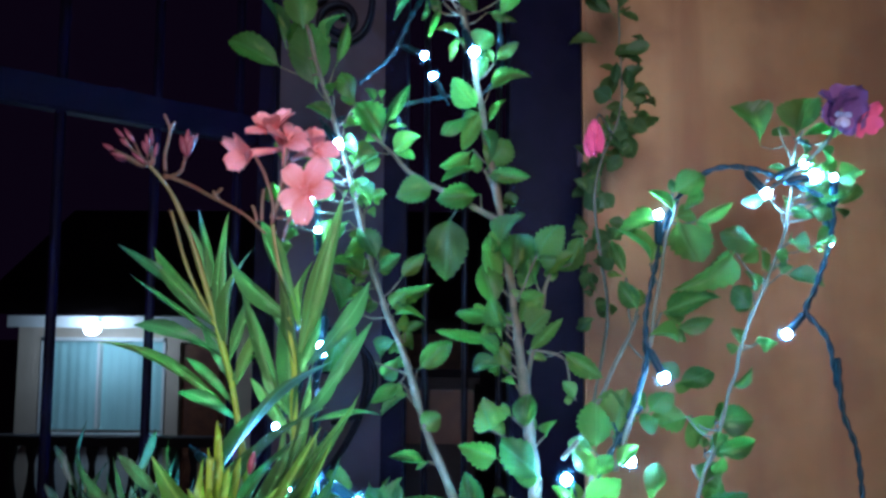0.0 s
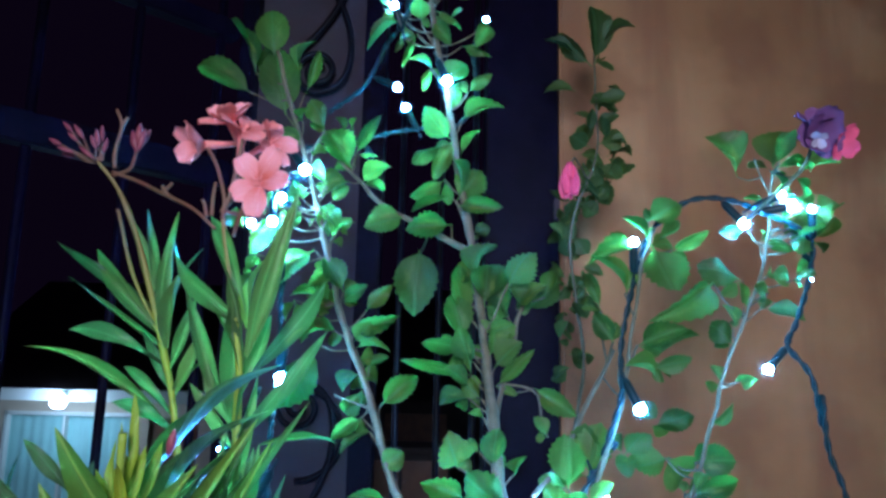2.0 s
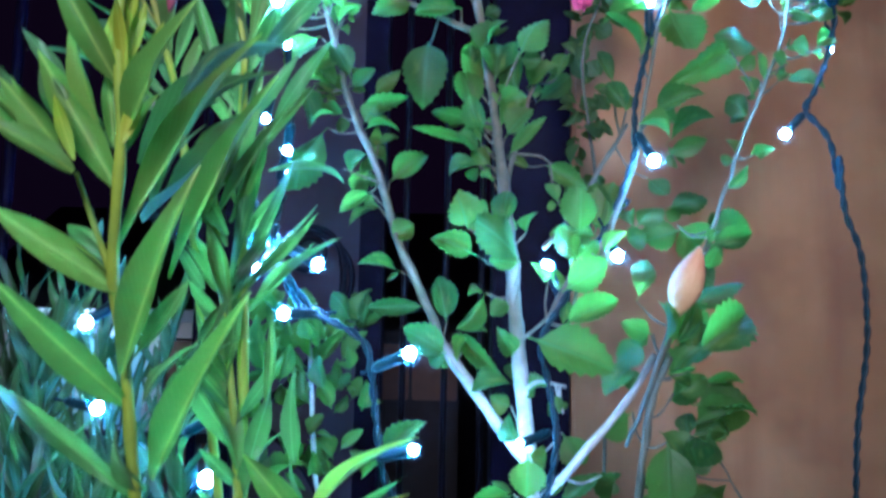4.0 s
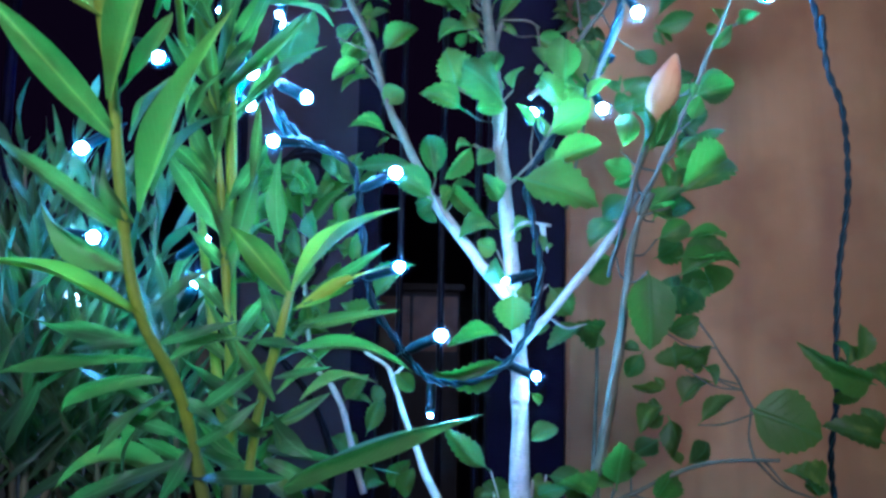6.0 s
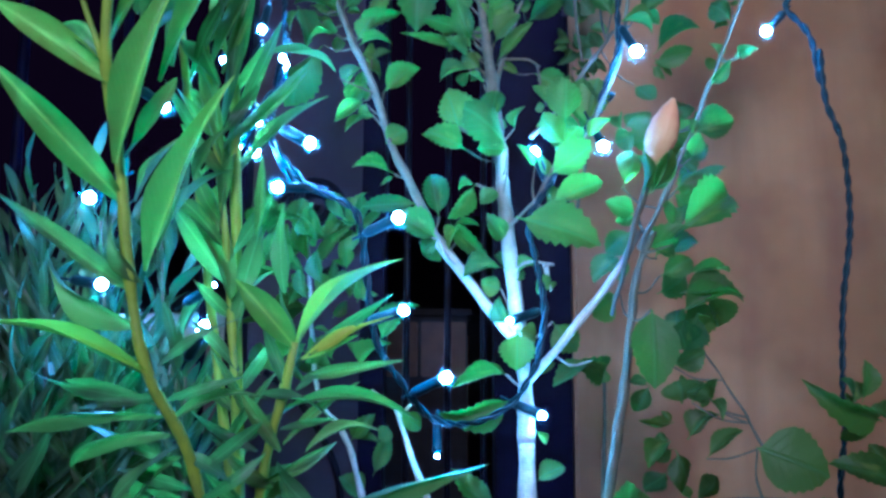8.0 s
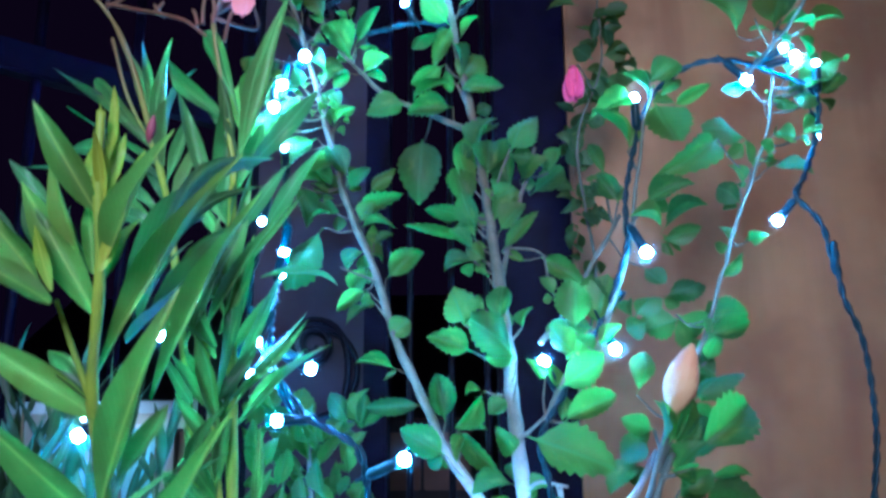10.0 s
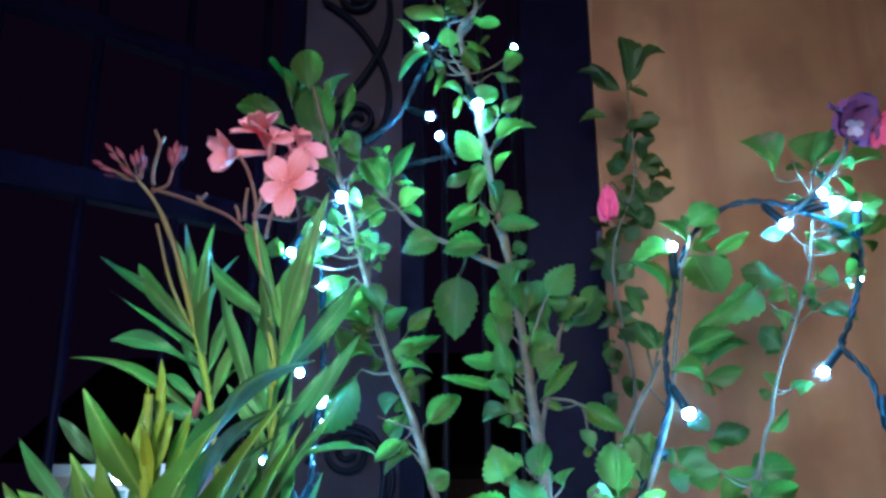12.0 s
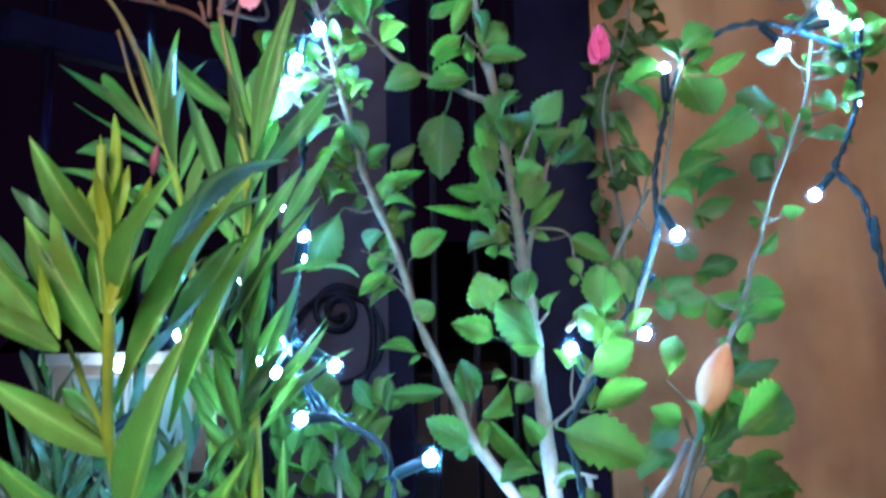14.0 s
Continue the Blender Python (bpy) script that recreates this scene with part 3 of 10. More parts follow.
def bulb(place, back, size):
    b, s = Vector(place), Vector(back)
    d = (s - b).normalized()
    r = 0.0043 * size
    m = aim(b - Vector(string_lights.location), b - d - Vector(string_lights.location))
    ob = tagged(new("bulb", BULB), "lit frosted cool white bulb")
    ob.parent = string_lights
    ob.matrix_basis = m @ Matrix.Diagonal((r, r, r, 1))
    # added shell, wider than the bulb, stands for its halo
    shell = tagged(new("shell", SHELL), "thin clear shell added for the halo round the bulb")
    shell.parent = ob
    shell.matrix_basis = Matrix.Diagonal((2.1, 2.1, 1.95, 1))
    sock = tagged(new("socket", SOCKET), "dark green socket")
    sock.parent = ob
    sock.matrix_basis = Matrix.Diagonal((1 / r, 1 / r, 1 / r, 1))
    wire = part("lead", tube(smooth_path([b + d * 0.028, b + d * 0.04, s], 3), 0.0012, 0.0012, 5), CABLE, None)
    wire.parent = ob
    wire.matrix_parent_inverse = (m @ Matrix.Diagonal((r, r, r, 1))).inverted() @ Matrix.Translation(-Vector(string_lights.location))


def cable(points):
    path = smooth_path(points, 14)
    for turn in (0.0, math.pi):
        line, a = [], turn
        side = None
        for i, q in enumerate(path):
            d = (path[min(i + 1, len(path) - 1)] - path[max(i - 1, 0)]).normalized()
            side = d.orthogonal().normalized() if side is None else (side - d * side.dot(d)).normalized()
            a += (q - path[max(i - 1, 0)]).length * 2 * math.pi / 0.034
            line.append(q + 0.0016 * (math.cos(a) * side + math.sin(a) * d.cross(side)))
        under(part("cable", tube(line, 0.0017, 0.0017, 6), CABLE, None), string_lights)


# -- hibiscus shrub beside the gate
stem(hibiscus, 'trunk', [(0.150, 0.830, -0.600), (0.140, 0.820, 0.200), (0.143, 0.810, 0.891), (0.143, 0.810, 0.981), (0.140, 0.810, 1.045), (0.131, 0.815, 1.126), (0.124, 0.820, 1.209)], 0.0100, 0.0068)
stem(hibiscus, 'branch', [(0.124, 0.820, 1.204), (0.121, 0.840, 1.258), (0.113, 0.865, 1.337), (0.106, 0.895, 1.406), (0.096, 0.934, 1.491), (0.078, 0.945, 1.595), (0.065, 0.934, 1.675), (0.051, 0.948, 1.743), (0.044, 0.950, 1.800), (0.061, 0.950, 1.827), (0.067, 0.955, 1.889)], 0.0066, 0.0026)
stem(hibiscus, 'branch', [(0.136, 0.810, 1.060), (0.096, 0.825, 1.111), (0.061, 0.845, 1.163), (0.037, 0.870, 1.215), (0.014, 0.890, 1.261), (-0.009, 0.910, 1.332), (-0.037, 0.935, 1.396), (-0.055, 0.952, 1.447), (-0.075, 0.950, 1.526), (-0.089, 0.940, 1.577), (-0.108, 0.925, 1.641), (-0.129, 0.915, 1.715)], 0.0058, 0.0026)
stem(hibiscus, 'branch', [(0.096, 0.934, 1.490), (0.052, 0.950, 1.516), (-0.010, 0.960, 1.551), (-0.033, 0.960, 1.576), (-0.059, 0.950, 1.600)], 0.0040, 0.0020)
stem(hibiscus, 'branch', [(0.142, 0.810, 1.025), (0.179, 0.800, 1.068), (0.220, 0.785, 1.123), (0.237, 0.775, 1.156)], 0.0045, 0.0030)
stem(hibiscus, 'branch', [(0.116, 0.860, 1.307), (0.141, 0.910, 1.400), (0.152, 0.930, 1.439), (0.160, 0.930, 1.470)], 0.0030, 0.0020)
stem(hibiscus, 'twig', [(0.046, 0.955, 1.516), (0.038, 0.990, 1.500)], 0.0016, 0.0012)
stem(hibiscus, 'twig', [(0.112, 0.880, 1.401), (0.131, 0.870, 1.448)], 0.0014, 0.0010)
stem(hibiscus, 'twig', [(0.124, 0.880, 1.348), (0.150, 0.870, 1.344), (0.163, 0.865, 1.335)], 0.0014, 0.0010)
stem(hibiscus, 'twig', [(-0.006, 0.900, 1.320), (-0.023, 0.895, 1.326), (-0.043, 0.890, 1.333)], 0.0012, 0.0009)
stem(hibiscus, 'twig', [(0.125, 0.815, 1.161), (0.139, 0.800, 1.174), (0.155, 0.790, 1.188)], 0.0020, 0.0013)
stem(hibiscus, 'twig', [(0.131, 0.810, 1.120), (0.144, 0.795, 1.131), (0.165, 0.785, 1.128)], 0.0020, 0.0013)
leaf(hibiscus, (0.048, 0.939, 1.707), (0.021, 0.929, 1.717), 0.0083, 8)
leaf(hibiscus, (0.043, 0.941, 1.711), (0.039, 0.935, 1.680), 0.0117, -20)
leaf(hibiscus, (0.063, 0.935, 1.688), (0.086, 0.936, 1.711), 0.0320, -7)
leaf(hibiscus, (0.067, 0.935, 1.690), (0.077, 0.941, 1.661), 0.0231, -2)
leaf(hibiscus, (0.088, 0.934, 1.677), (0.114, 0.931, 1.704), 0.0166, 13)
leaf(hibiscus, (0.082, 0.937, 1.646), (0.126, 0.918, 1.660), 0.0219, -1)
leaf(hibiscus, (0.081, 0.944, 1.607), (0.102, 0.942, 1.638), 0.0103, -4)
leaf(hibiscus, (0.069, 0.941, 1.624), (0.039, 0.926, 1.656), 0.0287, -37)
leaf(hibiscus, (0.063, 0.943, 1.615), (0.027, 0.927, 1.596), 0.0221, 39)
leaf(hibiscus, (0.072, 0.941, 1.622), (0.052, 0.955, 1.577), 0.0208, -9)
leaf(hibiscus, (0.072, 0.944, 1.604), (0.085, 0.935, 1.558), 0.0153, -23)
leaf(hibiscus, (0.064, 0.945, 1.577), (0.026, 0.954, 1.554), 0.0239, -39)
leaf(hibiscus, (0.078, 0.944, 1.552), (0.104, 0.941, 1.590), 0.0379, 31)
leaf(hibiscus, (0.079, 0.943, 1.545), (0.130, 0.932, 1.543), 0.0193, 20)
leaf(hibiscus, (0.074, 0.944, 1.556), (0.025, 0.951, 1.541), 0.0095, -9)
leaf(hibiscus, (0.073, 0.941, 1.523), (0.021, 0.938, 1.519), 0.0291, -21)
leaf(hibiscus, (0.019, 0.956, 1.534), (-0.026, 0.961, 1.520), 0.0361, -4)
leaf(hibiscus, (0.097, 0.939, 1.514), (0.113, 0.929, 1.519), 0.0170, 37)
leaf(hibiscus, (0.102, 0.930, 1.484), (0.117, 0.945, 1.506), 0.0105, 26)
broad_leaf(hibiscus, (-0.117, 0.925, 1.643), (-0.134, 0.928, 1.726), 0.0464, 0)
broad_leaf(hibiscus, (-0.132, 0.916, 1.710), (-0.139, 0.917, 1.767), 0.0380, 5)
broad_leaf(hibiscus, (-0.158, 0.920, 1.667), (-0.223, 0.926, 1.703), 0.0322, 0)
leaf(hibiscus, (-0.106, 0.919, 1.693), (-0.087, 0.903, 1.725), 0.0151, -24)
leaf(hibiscus, (-0.095, 0.922, 1.667), (-0.080, 0.913, 1.716), 0.0135, 28)
leaf(hibiscus, (-0.152, 0.917, 1.688), (-0.189, 0.922, 1.752), 0.0183, 38)
leaf(hibiscus, (-0.073, 0.930, 1.627), (-0.089, 0.921, 1.662), 0.0260, 27)
leaf(hibiscus, (-0.098, 0.927, 1.636), (-0.089, 0.908, 1.644), 0.0117, 4)
leaf(hibiscus, (-0.044, 0.956, 1.590), (-0.072, 0.948, 1.636), 0.0373, 0)
leaf(hibiscus, (-0.052, 0.950, 1.633), (-0.065, 0.956, 1.654), 0.0144, 35)
leaf(hibiscus, (-0.043, 0.950, 1.634), (-0.037, 0.935, 1.645), 0.0103, -40)
leaf(hibiscus, (-0.039, 0.953, 1.608), (-0.012, 0.942, 1.653), 0.0149, 18)
leaf(hibiscus, (-0.032, 0.960, 1.575), (-0.000, 0.964, 1.601), 0.0240, 0)
leaf(hibiscus, (-0.046, 0.958, 1.575), (-0.076, 0.942, 1.557), 0.0293, 5)
leaf(hibiscus, (-0.087, 0.935, 1.600), (-0.071, 0.939, 1.603), 0.0140, -16)
leaf(hibiscus, (-0.099, 0.932, 1.609), (-0.129, 0.913, 1.616), 0.0232, 14)
leaf(hibiscus, (-0.138, 0.935, 1.586), (-0.156, 0.935, 1.558), 0.0334, 40)
leaf(hibiscus, (-0.076, 0.935, 1.541), (-0.052, 0.938, 1.523), 0.0190, 9)
leaf(hibiscus, (-0.126, 0.940, 1.542), (-0.118, 0.937, 1.564), 0.0132, -15)
leaf(hibiscus, (-0.113, 0.940, 1.520), (-0.100, 0.951, 1.539), 0.0166, 19)
leaf(hibiscus, (-0.131, 0.940, 1.508), (-0.115, 0.949, 1.524), 0.0142, -32)
leaf(hibiscus, (-0.157, 0.940, 1.512), (-0.159, 0.931, 1.531), 0.0100, -40)
leaf(hibiscus, (-0.105, 0.940, 1.542), (-0.114, 0.944, 1.561), 0.0164, 15)
leaf(hibiscus, (-0.055, 0.951, 1.518), (-0.040, 0.951, 1.530), 0.0134, 20)
leaf(hibiscus, (-0.070, 0.952, 1.512), (-0.052, 0.963, 1.526), 0.0201, -22)
leaf(hibiscus, (-0.174, 0.940, 1.513), (-0.167, 0.926, 1.534), 0.0199, 30)
leaf(hibiscus, (-0.067, 0.930, 1.563), (-0.091, 0.941, 1.587), 0.0185, 2)
leaf(hibiscus, (-0.064, 0.947, 1.549), (-0.045, 0.946, 1.567), 0.0157, 14)
leaf(hibiscus, (-0.115, 0.940, 1.567), (-0.142, 0.941, 1.528), 0.0219, -34)
leaf(hibiscus, (-0.120, 0.940, 1.541), (-0.144, 0.922, 1.484), 0.0224, -11)
leaf(hibiscus, (-0.096, 0.940, 1.531), (-0.118, 0.929, 1.514), 0.0171, -30)
leaf(hibiscus, (-0.142, 0.940, 1.485), (-0.158, 0.948, 1.472), 0.0131, -37)
leaf(hibiscus, (-0.144, 0.940, 1.463), (-0.161, 0.932, 1.433), 0.0145, 14)
leaf(hibiscus, (-0.081, 0.950, 1.493), (-0.120, 0.964, 1.451), 0.0346, 11)
leaf(hibiscus, (-0.068, 0.953, 1.488), (-0.046, 0.957, 1.454), 0.0259, -34)
leaf(hibiscus, (-0.063, 0.952, 1.506), (-0.039, 0.936, 1.526), 0.0200, -25)
leaf(hibiscus, (-0.085, 0.953, 1.457), (-0.061, 0.941, 1.434), 0.0166, -26)
leaf(hibiscus, (-0.099, 0.940, 1.435), (-0.084, 0.945, 1.390), 0.0255, -23)
leaf(hibiscus, (-0.087, 0.952, 1.441), (-0.056, 0.967, 1.435), 0.0224, 16)
leaf(hibiscus, (-0.074, 0.947, 1.418), (-0.053, 0.933, 1.401), 0.0150, 38)
leaf(hibiscus, (-0.063, 0.920, 1.531), (-0.049, 0.906, 1.510), 0.0183, -20)
leaf(hibiscus, (-0.097, 0.940, 1.550), (-0.103, 0.922, 1.565), 0.0185, -13)
leaf(hibiscus, (-0.067, 0.953, 1.469), (-0.084, 0.935, 1.451), 0.0193, -27)
leaf(hibiscus, (-0.083, 0.949, 1.531), (-0.065, 0.952, 1.510), 0.0155, -31)
leaf(hibiscus, (0.013, 0.950, 1.840), (-0.013, 0.940, 1.888), 0.0326, 5)
leaf(hibiscus, (0.063, 0.950, 1.833), (0.073, 0.950, 1.913), 0.0472, 0)
leaf(hibiscus, (0.051, 0.950, 1.839), (0.039, 0.934, 1.855), 0.0119, 11)
leaf(hibiscus, (0.055, 0.950, 1.847), (0.046, 0.961, 1.917), 0.0289, -23)
leaf(hibiscus, (0.073, 0.950, 1.838), (0.118, 0.930, 1.874), 0.0191, 5)
leaf(hibiscus, (0.031, 0.950, 1.812), (-0.021, 0.933, 1.831), 0.0188, 36)
leaf(hibiscus, (0.025, 0.950, 1.812), (0.006, 0.947, 1.835), 0.0177, 5)
leaf(hibiscus, (0.058, 0.950, 1.817), (0.028, 0.963, 1.828), 0.0262, 5)
leaf(hibiscus, (0.058, 0.950, 1.812), (0.092, 0.943, 1.802), 0.0190, 0)
leaf(hibiscus, (0.033, 0.930, 1.761), (0.031, 0.912, 1.783), 0.0230, 0)
leaf(hibiscus, (0.048, 0.950, 1.786), (0.083, 0.954, 1.770), 0.0207, -21)
leaf(hibiscus, (0.047, 0.950, 1.776), (0.068, 0.950, 1.745), 0.0198, 24)
leaf(hibiscus, (0.011, 0.950, 1.773), (-0.027, 0.940, 1.725), 0.0231, 31)
leaf(hibiscus, (0.027, 0.950, 1.757), (0.010, 0.949, 1.713), 0.0092, -12)
leaf(hibiscus, (-0.013, 0.950, 1.788), (-0.033, 0.939, 1.815), 0.0100, 30)
leaf(hibiscus, (-0.004, 0.950, 1.786), (-0.021, 0.938, 1.804), 0.0097, -4)
leaf(hibiscus, (0.111, 0.960, 1.778), (0.098, 0.958, 1.743), 0.0225, -23)
leaf(hibiscus, (0.080, 0.970, 1.751), (0.119, 0.978, 1.747), 0.0158, 7)
leaf(hibiscus, (0.023, 0.950, 1.847), (0.030, 0.946, 1.883), 0.0149, 9)
leaf(hibiscus, (0.077, 0.950, 1.869), (0.086, 0.936, 1.899), 0.0257, -38)
leaf(hibiscus, (0.011, 0.950, 1.753), (0.002, 0.953, 1.734), 0.0079, -30)
leaf(hibiscus, (0.001, 0.950, 1.784), (-0.013, 0.950, 1.776), 0.0110, -36)
leaf(hibiscus, (0.063, 0.950, 1.776), (0.079, 0.933, 1.781), 0.0102, -25)
broad_leaf(hibiscus, (0.036, 0.985, 1.502), (0.031, 0.985, 1.425), 0.0509, 0)
leaf(hibiscus, (-0.046, 0.952, 1.446), (-0.070, 0.950, 1.486), 0.0290, 18)
leaf(hibiscus, (-0.047, 0.949, 1.435), (-0.019, 0.938, 1.453), 0.0169, 19)
leaf(hibiscus, (-0.020, 0.943, 1.424), (0.005, 0.940, 1.457), 0.0204, 1)
leaf(hibiscus, (-0.031, 0.938, 1.404), (0.019, 0.921, 1.416), 0.0207, 27)
leaf(hibiscus, (-0.029, 0.932, 1.390), (-0.010, 0.913, 1.410), 0.0213, 9)
leaf(hibiscus, (-0.027, 0.929, 1.383), (0.010, 0.911, 1.383), 0.0127, -21)
leaf(hibiscus, (-0.024, 0.926, 1.372), (-0.007, 0.939, 1.375), 0.0244, 14)
leaf(hibiscus, (-0.012, 0.919, 1.364), (0.009, 0.923, 1.375), 0.0123, -12)
leaf(hibiscus, (-0.021, 0.919, 1.358), (-0.001, 0.926, 1.348), 0.0227, -30)
leaf(hibiscus, (-0.021, 0.919, 1.356), (-0.044, 0.933, 1.337), 0.0240, 22)
leaf(hibiscus, (-0.017, 0.913, 1.339), (-0.038, 0.922, 1.316), 0.0216, -23)
leaf(hibiscus, (0.004, 0.907, 1.324), (0.040, 0.912, 1.357), 0.0258, 8)
leaf(hibiscus, (-0.016, 0.898, 1.311), (-0.044, 0.891, 1.289), 0.0168, -10)
leaf(hibiscus, (-0.007, 0.900, 1.297), (-0.035, 0.890, 1.277), 0.0140, 38)
leaf(hibiscus, (0.008, 0.890, 1.263), (0.028, 0.895, 1.279), 0.0247, 9)
leaf(hibiscus, (0.017, 0.880, 1.230), (-0.023, 0.874, 1.238), 0.0135, 5)
leaf(hibiscus, (-0.056, 0.940, 1.403), (-0.088, 0.943, 1.396), 0.0255, 40)
leaf(hibiscus, (-0.067, 0.930, 1.385), (-0.105, 0.925, 1.318), 0.0409, 5)
leaf(hibiscus, (-0.069, 0.952, 1.440), (-0.104, 0.947, 1.443), 0.0115, 6)
leaf(hibiscus, (0.092, 0.900, 1.417), (0.078, 0.898, 1.459), 0.0315, 35)
leaf(hibiscus, (0.095, 0.910, 1.434), (0.094, 0.925, 1.486), 0.0278, -13)
leaf(hibiscus, (0.087, 0.891, 1.390), (0.073, 0.897, 1.439), 0.0305, 10)
leaf(hibiscus, (0.091, 0.883, 1.381), (0.046, 0.865, 1.387), 0.0166, -36)
leaf(hibiscus, (0.095, 0.872, 1.355), (0.025, 0.853, 1.369), 0.0127, -15)
leaf(hibiscus, (0.093, 0.868, 1.343), (0.069, 0.855, 1.362), 0.0201, 22)
leaf(hibiscus, (0.093, 0.865, 1.333), (0.061, 0.876, 1.327), 0.0207, 21)
leaf(hibiscus, (0.105, 0.865, 1.332), (0.084, 0.868, 1.349), 0.0192, 4)
leaf(hibiscus, (0.107, 0.858, 1.314), (0.092, 0.838, 1.319), 0.0093, 20)
leaf(hibiscus, (0.111, 0.880, 1.399), (0.137, 0.871, 1.407), 0.0319, 39)
leaf(hibiscus, (0.108, 0.905, 1.428), (0.113, 0.917, 1.478), 0.0379, 1)
leaf(hibiscus, (0.135, 0.921, 1.420), (0.130, 0.917, 1.472), 0.0337, -28)
leaf(hibiscus, (0.118, 0.875, 1.363), (0.143, 0.862, 1.389), 0.0293, -20)
leaf(hibiscus, (0.120, 0.880, 1.345), (0.156, 0.862, 1.381), 0.0145, 9)
leaf(hibiscus, (0.159, 0.990, 1.434), (0.201, 1.000, 1.471), 0.0276, 20)
leaf(hibiscus, (0.144, 0.927, 1.432), (0.173, 0.912, 1.456), 0.0246, -8)
leaf(hibiscus, (0.131, 0.871, 1.444), (0.150, 0.855, 1.480), 0.0372, -20)
leaf(hibiscus, (0.175, 0.931, 1.443), (0.186, 0.938, 1.476), 0.0182, -10)
leaf(hibiscus, (0.096, 0.921, 1.461), (0.114, 0.902, 1.497), 0.0349, -36)
leaf(hibiscus, (0.082, 0.921, 1.451), (0.083, 0.913, 1.473), 0.0206, 7)
leaf(hibiscus, (0.097, 0.879, 1.368), (0.082, 0.870, 1.404), 0.0247, -33)
leaf(hibiscus, (0.112, 0.879, 1.373), (0.123, 0.883, 1.409), 0.0231, 18)
leaf(hibiscus, (0.162, 0.913, 1.345), (0.205, 0.905, 1.318), 0.0228, 20)
leaf(hibiscus, (0.116, 0.843, 1.270), (0.121, 0.853, 1.304), 0.0247, -21)
leaf(hibiscus, (0.082, 0.846, 1.268), (0.071, 0.830, 1.299), 0.0346, 1)
leaf(hibiscus, (0.090, 0.835, 1.242), (0.050, 0.825, 1.258), 0.0254, -10)
leaf(hibiscus, (0.127, 0.790, 1.232), (0.090, 0.770, 1.267), 0.0324, 0)
leaf(hibiscus, (0.103, 0.849, 1.282), (0.091, 0.854, 1.294), 0.0124, -20)
leaf(hibiscus, (0.136, 0.843, 1.265), (0.141, 0.824, 1.281), 0.0132, -37)
leaf(hibiscus, (0.099, 0.822, 1.207), (0.073, 0.823, 1.175), 0.0168, -30)
leaf(hibiscus, (0.064, 0.851, 1.181), (0.055, 0.853, 1.225), 0.0255, 6)
leaf(hibiscus, (0.047, 0.861, 1.196), (-0.012, 0.865, 1.194), 0.0174, -17)
leaf(hibiscus, (0.065, 0.800, 1.153), (0.027, 0.796, 1.174), 0.0264, -4)
leaf(hibiscus, (0.076, 0.845, 1.173), (0.115, 0.827, 1.132), 0.0174, 19)
leaf(hibiscus, (0.125, 0.817, 1.152), (0.108, 0.803, 1.174), 0.0187, -10)
leaf(hibiscus, (0.133, 0.780, 1.168), (0.202, 0.760, 1.143), 0.0410, 0)
leaf(hibiscus, (0.162, 0.790, 1.207), (0.200, 0.776, 1.232), 0.0282, 5)
leaf(hibiscus, (0.178, 0.790, 1.235), (0.155, 0.777, 1.257), 0.0236, -35)
leaf(hibiscus, (0.175, 0.790, 1.235), (0.193, 0.793, 1.255), 0.0181, 15)
leaf(hibiscus, (0.164, 0.790, 1.179), (0.210, 0.795, 1.201), 0.0233, -6)
leaf(hibiscus, (0.201, 0.850, 1.266), (0.203, 0.830, 1.310), 0.0341, -33)
leaf(hibiscus, (0.121, 0.819, 1.200), (0.103, 0.815, 1.187), 0.0185, 12)
leaf(hibiscus, (0.135, 0.806, 1.122), (0.152, 0.792, 1.131), 0.0200, -36)
leaf(hibiscus, (0.125, 0.815, 1.128), (0.087, 0.814, 1.121), 0.0192, 26)
leaf(hibiscus, (0.122, 0.814, 1.109), (0.103, 0.813, 1.115), 0.0193, -28)
leaf(hibiscus, (0.163, 0.785, 1.106), (0.150, 0.790, 1.115), 0.0180, -10)
leaf(hibiscus, (0.045, 0.845, 1.156), (0.066, 0.856, 1.140), 0.0128, 22)
leaf(hibiscus, (0.084, 0.842, 1.168), (0.073, 0.825, 1.147), 0.0137, 20)
leaf(hibiscus, (0.150, 0.790, 1.216), (0.132, 0.772, 1.230), 0.0113, -9)
leaf(hibiscus, (0.169, 0.865, 1.297), (0.157, 0.868, 1.317), 0.0167, 23)
leaf(hibiscus, (0.134, 0.785, 1.072), (0.133, 0.780, 1.038), 0.0307, 0)
leaf(hibiscus, (0.127, 0.814, 1.077), (0.117, 0.808, 1.101), 0.0198, -33)
leaf(hibiscus, (0.126, 0.810, 1.034), (0.081, 0.791, 1.025), 0.0137, 12)
leaf(hibiscus, (0.129, 0.810, 1.012), (0.067, 0.805, 0.995), 0.0278, -34)
leaf(hibiscus, (0.150, 0.808, 1.033), (0.170, 0.818, 1.044), 0.0070, -16)
leaf(hibiscus, (0.207, 0.850, 1.046), (0.169, 0.836, 1.024), 0.0195, 25)
leaf(hibiscus, (0.119, 0.810, 0.918), (0.075, 0.812, 0.949), 0.0218, -16)
leaf(hibiscus, (0.151, 0.810, 0.943), (0.176, 0.808, 0.955), 0.0189, -30)
leaf(hibiscus, (0.138, 0.810, 0.894), (0.113, 0.822, 0.908), 0.0247, -27)
leaf(hibiscus, (0.151, 0.810, 0.894), (0.177, 0.793, 0.910), 0.0205, -20)
leaf(hibiscus, (0.165, 0.810, 0.916), (0.198, 0.810, 0.911), 0.0204, -13)
